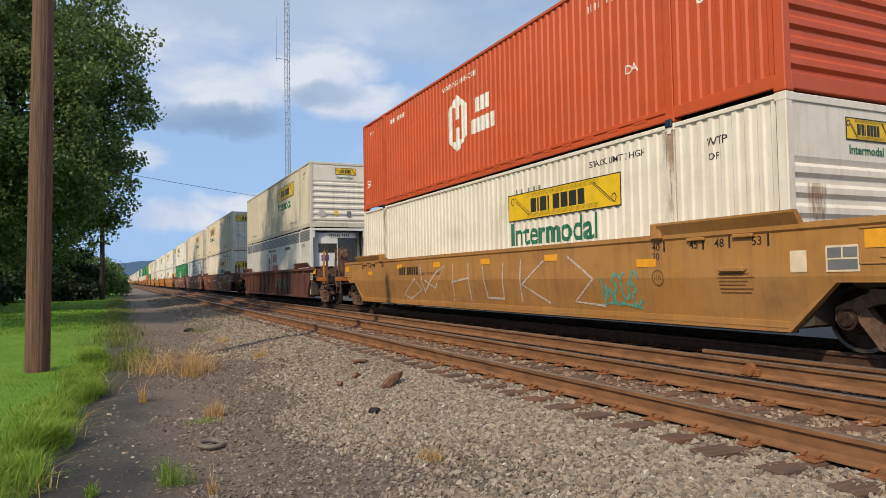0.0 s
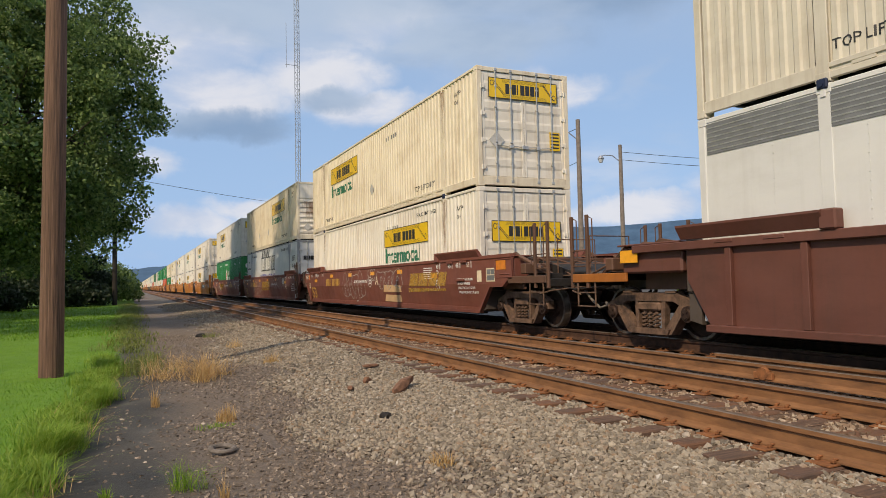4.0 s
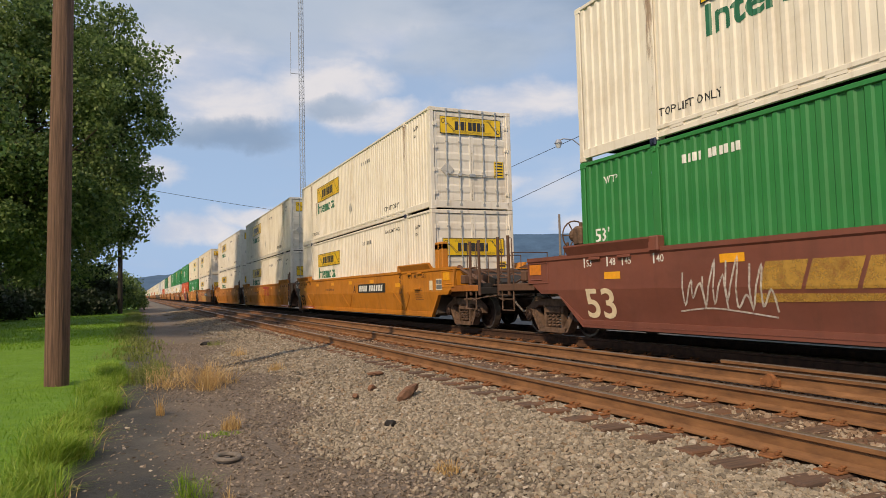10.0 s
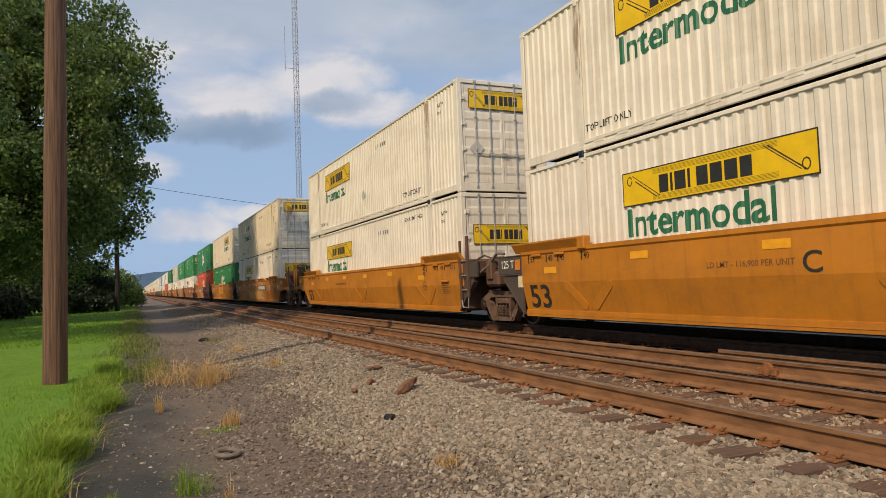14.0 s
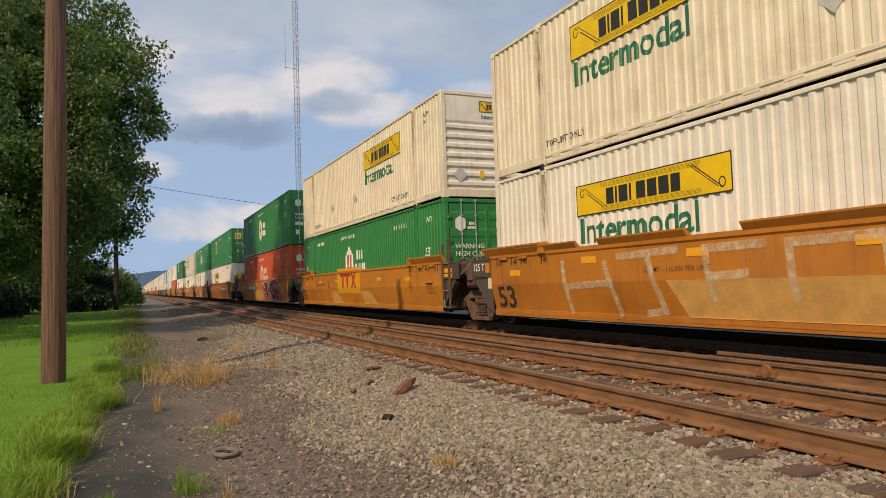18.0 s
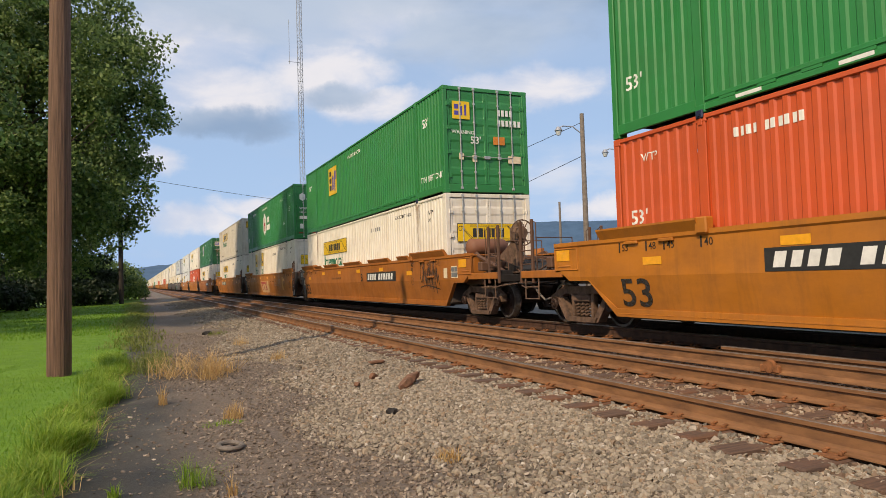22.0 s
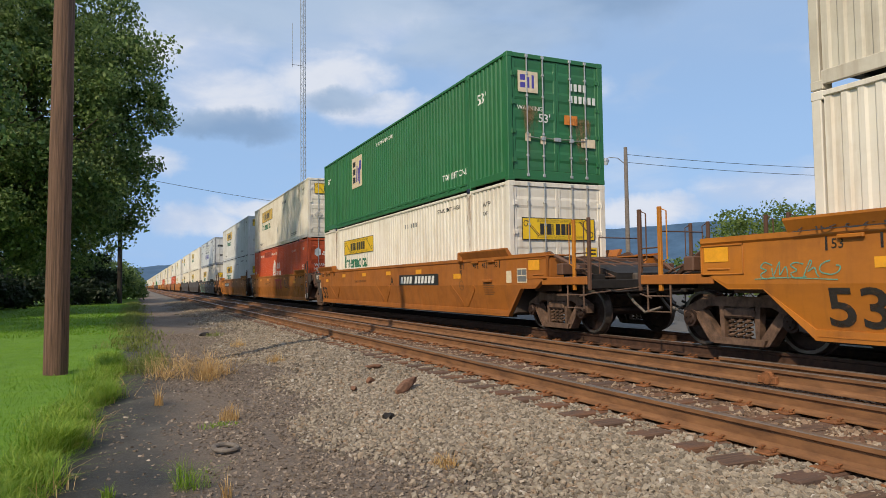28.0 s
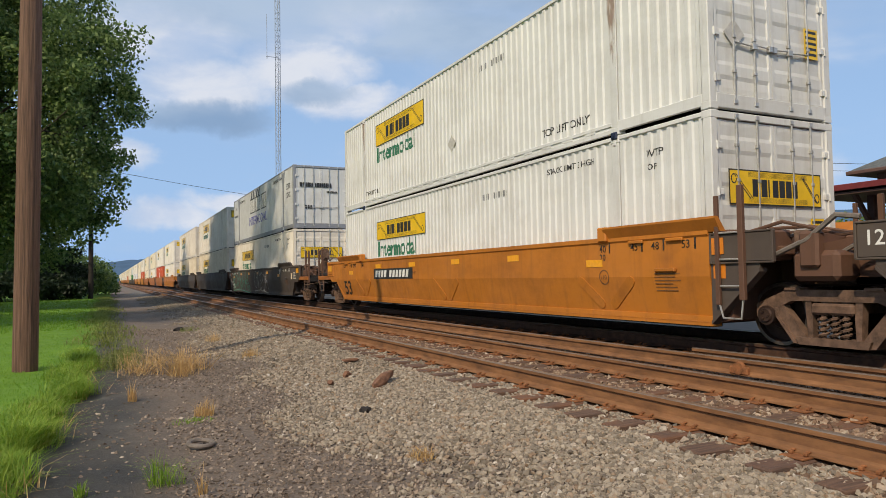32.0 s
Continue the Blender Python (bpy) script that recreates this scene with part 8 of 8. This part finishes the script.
clump("dry_weed", "pale dry weed by the stones", 2.3, 17.6, (0.2, 0.25), 150, 0.10, 0.36, "straw", 12, lean=0.4)
clump("green_weed", "olive weed at the path's edge", 2.2, 22.0, (0.3, 0.5), 200, 0.08, 0.26, "olive", 9)
clump("green_weed", "small green tuft on dark dirt", -0.18, 5.7, (0.05, 0.06), 60, 0.06, 0.18, "longblade", 10)
clump("dry_weed", "few dry stalks at the path's near edge", 0.62, 5.25, (0.04, 0.05), 26, 0.14, 0.30, "straw", 11, lean=0.25)

# ---- litter on the ground ----


def lumpy(sx, sy, sz, seed, n=2):
    bm = bmesh.new()
    bmesh.ops.create_icosphere(bm, subdivisions=n, radius=1.0)
    for v in bm.verts:
        k = 1 + 0.35 * noise.noise(v.co * 1.8 + Vector((seed, 0, 0))) + 0.15 * noise.noise(v.co * 5 + Vector((0, seed, 0)))
        v.co = Vector((v.co.x * sx * k, v.co.y * sy * k, v.co.z * sz * k))
    me = bpy.data.meshes.new("lump")
    bm.to_mesh(me)
    bm.free()
    return me


def litter(name, label, cat, x, y, size, rot, mat, seed, dz=0.0):
    z = float(ground_z(x, y))
    ob = part(name, lumpy(*size, seed), mat, None, label, pose(x, y, z + size[2] * 0.55 + dz, *rot))
    return tagged(ob, category=cat)


litter("rotten_wood", "rotten brown piece of timber on ballast", "wood", 3.30, 8.62, (0.31, 0.075, 0.07), (0, -12, 46), "rotwood", 1, 0.04)
litter("rusty_lump", "rusty brown lump on ballast", "scrap", 3.1, 9.55, (0.07, 0.04, 0.055), (0, 0, 20), "rotwood", 2, 0.03)
litter("rusty_scrap", "orange rusty scrap on ballast", "scrap", 3.6, 10.9, (0.17, 0.07, 0.03), (0, 0, 10), "rotwood", 3, 0.05)
litter("rusty_scrap", "small red rusty scrap on ballast", "scrap", 2.75, 9.2, (0.075, 0.045, 0.035), (0, 0, 70), "rotwood", 4, 0.03)
litter("dark_stone", "dark rounded stone on gravel", "stone", 2.56, 7.25, (0.07, 0.06, 0.05), (0, 0, 30), "soot", 5, 0.0)
litter("dark_stone", "dark flat stone at the path's edge", "stone", 1.95, 22.6, (0.17, 0.11, 0.07), (0, 0, 10), "soot", 6, 0.0)
ring = Shape()
rings = []
for i in range(28):
    a = 2 * math.pi * i / 28
    c, s_ = math.cos(a), math.sin(a)
    rings.append([((0.105 + 0.028 * math.cos(q)) * c, (0.105 + 0.028 * math.cos(q)) * s_, 0.020 + 0.022 * math.sin(q)) for q in [k * math.pi / 4 for k in range(8)]])
ring.add([p for r_ in rings for p in r_], [(8 * i + k, 8 * i + (k + 1) % 8, 8 * ((i + 1) % 28) + (k + 1) % 8, 8 * ((i + 1) % 28) + k) for i in range(28) for k in range(8)])
tagged(part("rubber_ring", ring, "rubber", None, "grey perished rubber ring lying on gravel", pose(0.77, 6.75, float(ground_z(0.77, 6.75)) + 0.02, 4, 3, 0)), category="ring")

# ---- poles, wires, tower ----


def pole(label, x, y, height, r, mat, group="", lean=(0, 0)):
    z = float(ground_z(x, y))
    p = thing("utility_pole", label, "pole", group, pose(x, y, z, lean[0], lean[1], 0))
    s = Shape()
    s.rod((0, 0, -0.3), (0, 0, height * 0.35), r, 20, r * 0.93)
    s.rod((0, 0, height * 0.35), (0, 0, height), r * 0.93, 20, r * 0.72)
    part("shaft", s, mat, p)
    return p


near_pole = pole("weathered brown wooden utility pole on the lawn", -1.26, 13.55, 10.5, 0.195, "pole", "", (0.4, 0.5))
far_pole = pole("dark creosoted utility pole by the verge", -1.42, 69.3, 12.3, 0.22, "darkpole")
part("crossarm", Shape().box(-0.9, 0.9, -0.06, 0.06, 11.6, 11.75, 0.02), "darkpole", far_pole)


def lamp_pole(label, x, y, h, arm, turn):
    p = pole(label, x, y, h, 0.14, "greypole", "yard lamp poles")
    s = Shape()
    s.path([(0, 0, h - 1.0), (arm * 0.4, 0, h - 0.62), (arm * 0.8, 0, h - 0.58), (arm, 0, h - 0.66)], 0.03)
    part("arm", s, "galv", p, at=pose(0, 0, 0, 0, 0, turn))
    head = Shape()
    head.rod((arm, 0, h - 0.62), (arm, 0, h - 0.80), 0.09, 12, 0.20)
    hd = part("lamp_head", head, "galv", p, at=pose(0, 0, 0, 0, 0, turn))
    part("lens", Shape().rod((arm, 0, h - 0.80), (arm, 0, h - 1.02), 0.17, 12, 0.09), "lampglass", hd, "pale glass lens")
    return p


LAMPS = [(19.4, 26.7), (25.4, 31.0), (39.0, 58.0)]
for x, y in LAMPS[:2]:
    lamp_pole("grey wooden yard pole with a lamp arm", x, y, 9.3, 1.15, 160)
pole("short grey wooden pole beyond the train", *LAMPS[2], 9.0, 0.15, "greypole", "yard poles")


def wire(name, label, a, b, sag, r=0.014):
    pts = [Vector(a).lerp(Vector(b), k / 14) - Vector((0, 0, sag * 4 * (k / 14) * (1 - k / 14))) for k in range(15)]
    o = Vector(a)
    w = part(name, Shape().path([p - o for p in pts], r, 5), "wire", None, label, Matrix.Translation(o))
    return tagged(w, category="cable", group="overhead wires")


wire("overhead_wire", "thin black wire across the sky", (-1.4, 69.3, 11.4), (34, 99, 11.6), 0.4, 0.022)
for dz in (0.0, 0.45):
    wire("overhead_wire", "thin black wire between yard poles", (25.4, 31.0, 8.2 - dz), (52, 22, 7.6 - dz), 0.5)
wire("overhead_wire", "thin black wire slanting from a yard pole", (19.4, 26.7, 8.2), (10.5, 62, 3.5), 0.3)
wire("overhead_wire", "thin black wire slanting from a yard pole", (19.4, 26.7, 6.6), (12.5, 52, 1.5), 0.2)


def lattice(x, y, h, w):
    t = thing("radio_mast", "slim grey lattice radio mast with a side antenna", "tower", "", pose(x, y, -0.7))
    corners = [(w * math.cos(a), w * math.sin(a)) for a in (0.4, 0.4 + 2.094, 0.4 + 4.189)]
    for cx, cy in corners:
        part("leg", Shape().rod((cx, cy, 0), (cx, cy, h), 0.075, 6), "galv", t)
    s = Shape()
    k, z = 0, 0.0
    while z < h - 1.4:
        for i in range(3):
            a, b = corners[i], corners[(i + 1) % 3]
            s.rod((*a, z), (*b, z), 0.028, 4)
            s.rod((*a, z), (*b, z + 1.3), 0.028, 4) if k % 2 else s.rod((*b, z), (*a, z + 1.3), 0.028, 4)
        z += 1.3
        k += 1
    part("bracing", s, "galv", t)
    return t


mast = lattice(33.8, 151, 96, 0.62)
ant = part("antenna", Shape().path([(0, 0, 51.0), (-2.6, 0, 51.0)], 0.06).path([(-2.4, 0, 50.4), (-2.4, 0, 60.5)], 0.055), "galv", mast, "thin side antenna on a bracket")

# ---- station beyond the train ----
st = thing("station_building", "old station with a red-edged overhanging roof", "building", "", pose(17.2, 12.6, -0.55))
part("wall", Shape().box(2.6, 8.6, -22, -3.2, 0.0, 3.4), "stonewall", st, "pale stucco wall")
part("wainscot", Shape().box(2.54, 2.62, -22, -3.2, 0.0, 1.0), "trimwood", st, "brown timber dado")
part("lower_roof", Shape().add([(0, 0, 3.72), (11.2, 0, 3.72), (11.2, -25, 3.72), (0, -25, 3.72), (3.0, -3.6, 4.12), (8.2, -3.6, 4.12), (8.2, -21, 4.12), (3.0, -21, 4.12)],
     [(0, 1, 5, 4), (1, 2, 6, 5), (2, 3, 7, 6), (3, 0, 4, 7), (4, 5, 6, 7), (3, 2, 1, 0)]), "roofgrey", st, "grey shingled lower roof")
part("fascia", Shape().box(-0.04, 0.04, -25, 0.0, 3.60, 3.76, 0.01), "roofred", st, "red roof edge board")
part("fascia", Shape().box(0.0, 11.2, -0.04, 0.04, 3.60, 3.76, 0.01), "roofred", st, "red roof edge board")
part("soffit", Shape().box(0.05, 11.1, -24.9, -0.06, 3.50, 3.56), "trimwood", st, "brown boarded soffit")
for k in range(5):
    y = -1.4 - k * 4.2
    po = part("post", Shape().box(0.9, 1.08, y - 0.09, y + 0.09, 0, 3.5, 0.01), "trimwood", st)
    part("bracket", Shape().prism([(0.2, 3.48), (0.35, 3.48), (1.0, 2.7), (0.92, 2.62)], y - 0.05, y + 0.05, 1), "trimwood", po)
part("upper_wall", Shape().box(2.4, 9.1, -21.4, -0.7, 3.76, 4.24), "trimwood", st)
part("upper_roof", Shape().add([(1.95, -0.15, 4.36), (9.5, -0.15, 4.36), (9.5, -22, 4.36), (1.95, -22, 4.36), (5.7, -4.2, 6.5), (5.7, -18, 6.5)],
     [(0, 1, 4), (1, 2, 5, 4), (2, 3, 5), (3, 0, 4, 5), (3, 2, 1, 0)]), "roofgrey", st, "grey shingled upper roof")
part("eave_board", Shape().box(1.90, 9.55, -22.05, -0.10, 4.24, 4.355, 0.02), "trimwood", st)
for y in (-6, -10, -14, -18):
    wn_ = part("window", Shape().box(2.50, 2.60, y - 0.6, y + 0.6, 1.1, 2.9), "trimwood", st, "brown framed window")
    part("pane", Shape().box(2.48, 2.52, y - 0.5, y + 0.5, 1.2, 2.8), "darkglass", wn_, "dark glass")
tagged(part("platform", Shape().box(12.6, 17.0, -14, 40, -0.72, -0.42, 0.02), "concrete", None, "dull grey concrete station platform edge"), category="platform", kind="structure")

# ---- distance ----


def hills():
    """Wooded ridge along the horizon, far behind everything."""
    keys = [(-30, 1.1), (0, 1.5), (6, 1.9), (12, 2.8), (18.3, 3.6), (23, 4.05), (29, 4.5), (38.4, 4.25), (43, 4.5), (50, 4.6), (60, 4.2), (80, 3.0), (110, 2.0)]
    s = Shape()
    vs, D = [], 3200
    n = 280
    for i in range(n + 1):
        az = -30 + 140 * i / n
        e = float(np.interp(az, [k[0] for k in keys], [k[1] for k in keys])) + 0.12 * noise.noise(Vector((az * 0.25, 0, 0))) + 0.05 * noise.noise(Vector((az * 2.3, 4, 0))) + 0.03 * noise.noise(Vector((az * 7, 9, 0)))
        a = radians(az)
        for q, d in ((-0.02, D - 700), (0.45, D - 350), (1.0, D)):
            vs.append((d * math.sin(a), d * math.cos(a), max(-3, d * math.tan(radians(e)) * q)))
    s.add(vs, [(3 * i + k, 3 * i + 3 + k, 3 * i + 4 + k, 3 * i + 1 + k) for i in range(n) for k in (0, 1)])
    m, nt, b = nodes_of("wooded_ridge_painted_haze")
    tc = nt.nodes.new("ShaderNodeTexCoord")
    nn = noise_node(nt, tc.outputs["Object"], 0.012, 7, 0.7)
    # blue haze of distance put into the colour, lifted by a faint glow
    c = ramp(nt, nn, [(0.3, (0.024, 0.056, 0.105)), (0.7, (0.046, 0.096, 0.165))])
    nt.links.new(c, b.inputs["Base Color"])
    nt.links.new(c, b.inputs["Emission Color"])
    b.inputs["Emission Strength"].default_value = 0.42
    b.inputs["Roughness"].default_value = 1.0
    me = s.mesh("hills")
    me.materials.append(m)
    return tagged(new("backdrop", me), "wooded ridge on the horizon, blue haze in its colour", "hills", kind="structure")


hills()


def far_woods():
    rng = np.random.default_rng(77)
    cen = []
    for az0, az1, d0, d1, h, n in ((14, 75, 240, 420, 7, 520), (-12, -1.6, 300, 700, 12, 420)):
        az, d = np.radians(rng.uniform(az0, az1, n)), rng.uniform(d0, d1, n)
        cen.append(np.stack([d * np.sin(az), d * np.cos(az), rng.uniform(0, h, n)], -1))
    cen = np.concatenate(cen)
    me = leaf_mesh("far_woods", cen, np.full(len(cen), 4.2), 44, 1.5, rng)
    me.materials.append(M["leaf"])
    return tagged(new("far_woods", me), "distant green woods behind the railway", "woods", kind="stuff")


far_woods()

# ---- the train rolls by ----


def run_at(t):
    """Distance run by the train at t seconds."""
    k = sorted(RUN)
    return float(np.interp(t, k, [RUN[q] for q in k]))


def motions():
    along = {}
    for ob, y, z in TRAIN:
        along[ob] = y
        walk(ob, [(t, Matrix.Translation((XC, y - s, z))) for t, s in sorted(RUN.items())])
    # wheels roll while they are near
    for ws, off in WHEELSETS:
        y = along[ws.parent.parent] + off
        near = [i for i in range(int(SECONDS * FPS) + 1) if -8 < y - run_at(i / FPS) < 48]
        if not near:
            continue
        home = ws.matrix_basis.copy()
        s0 = run_at(near[0] / FPS)
        rows = [(i / FPS, home @ Matrix.Rotation((run_at(i / FPS) - s0) / 0.42, 4, 'X')) for i in near]
        if near[0] > 0:
            rows.insert(0, (0, home))
        if near[-1] < SECONDS * FPS:
            rows.append((SECONDS, rows[-1][1]))
        walk(ws, rows)


motions()
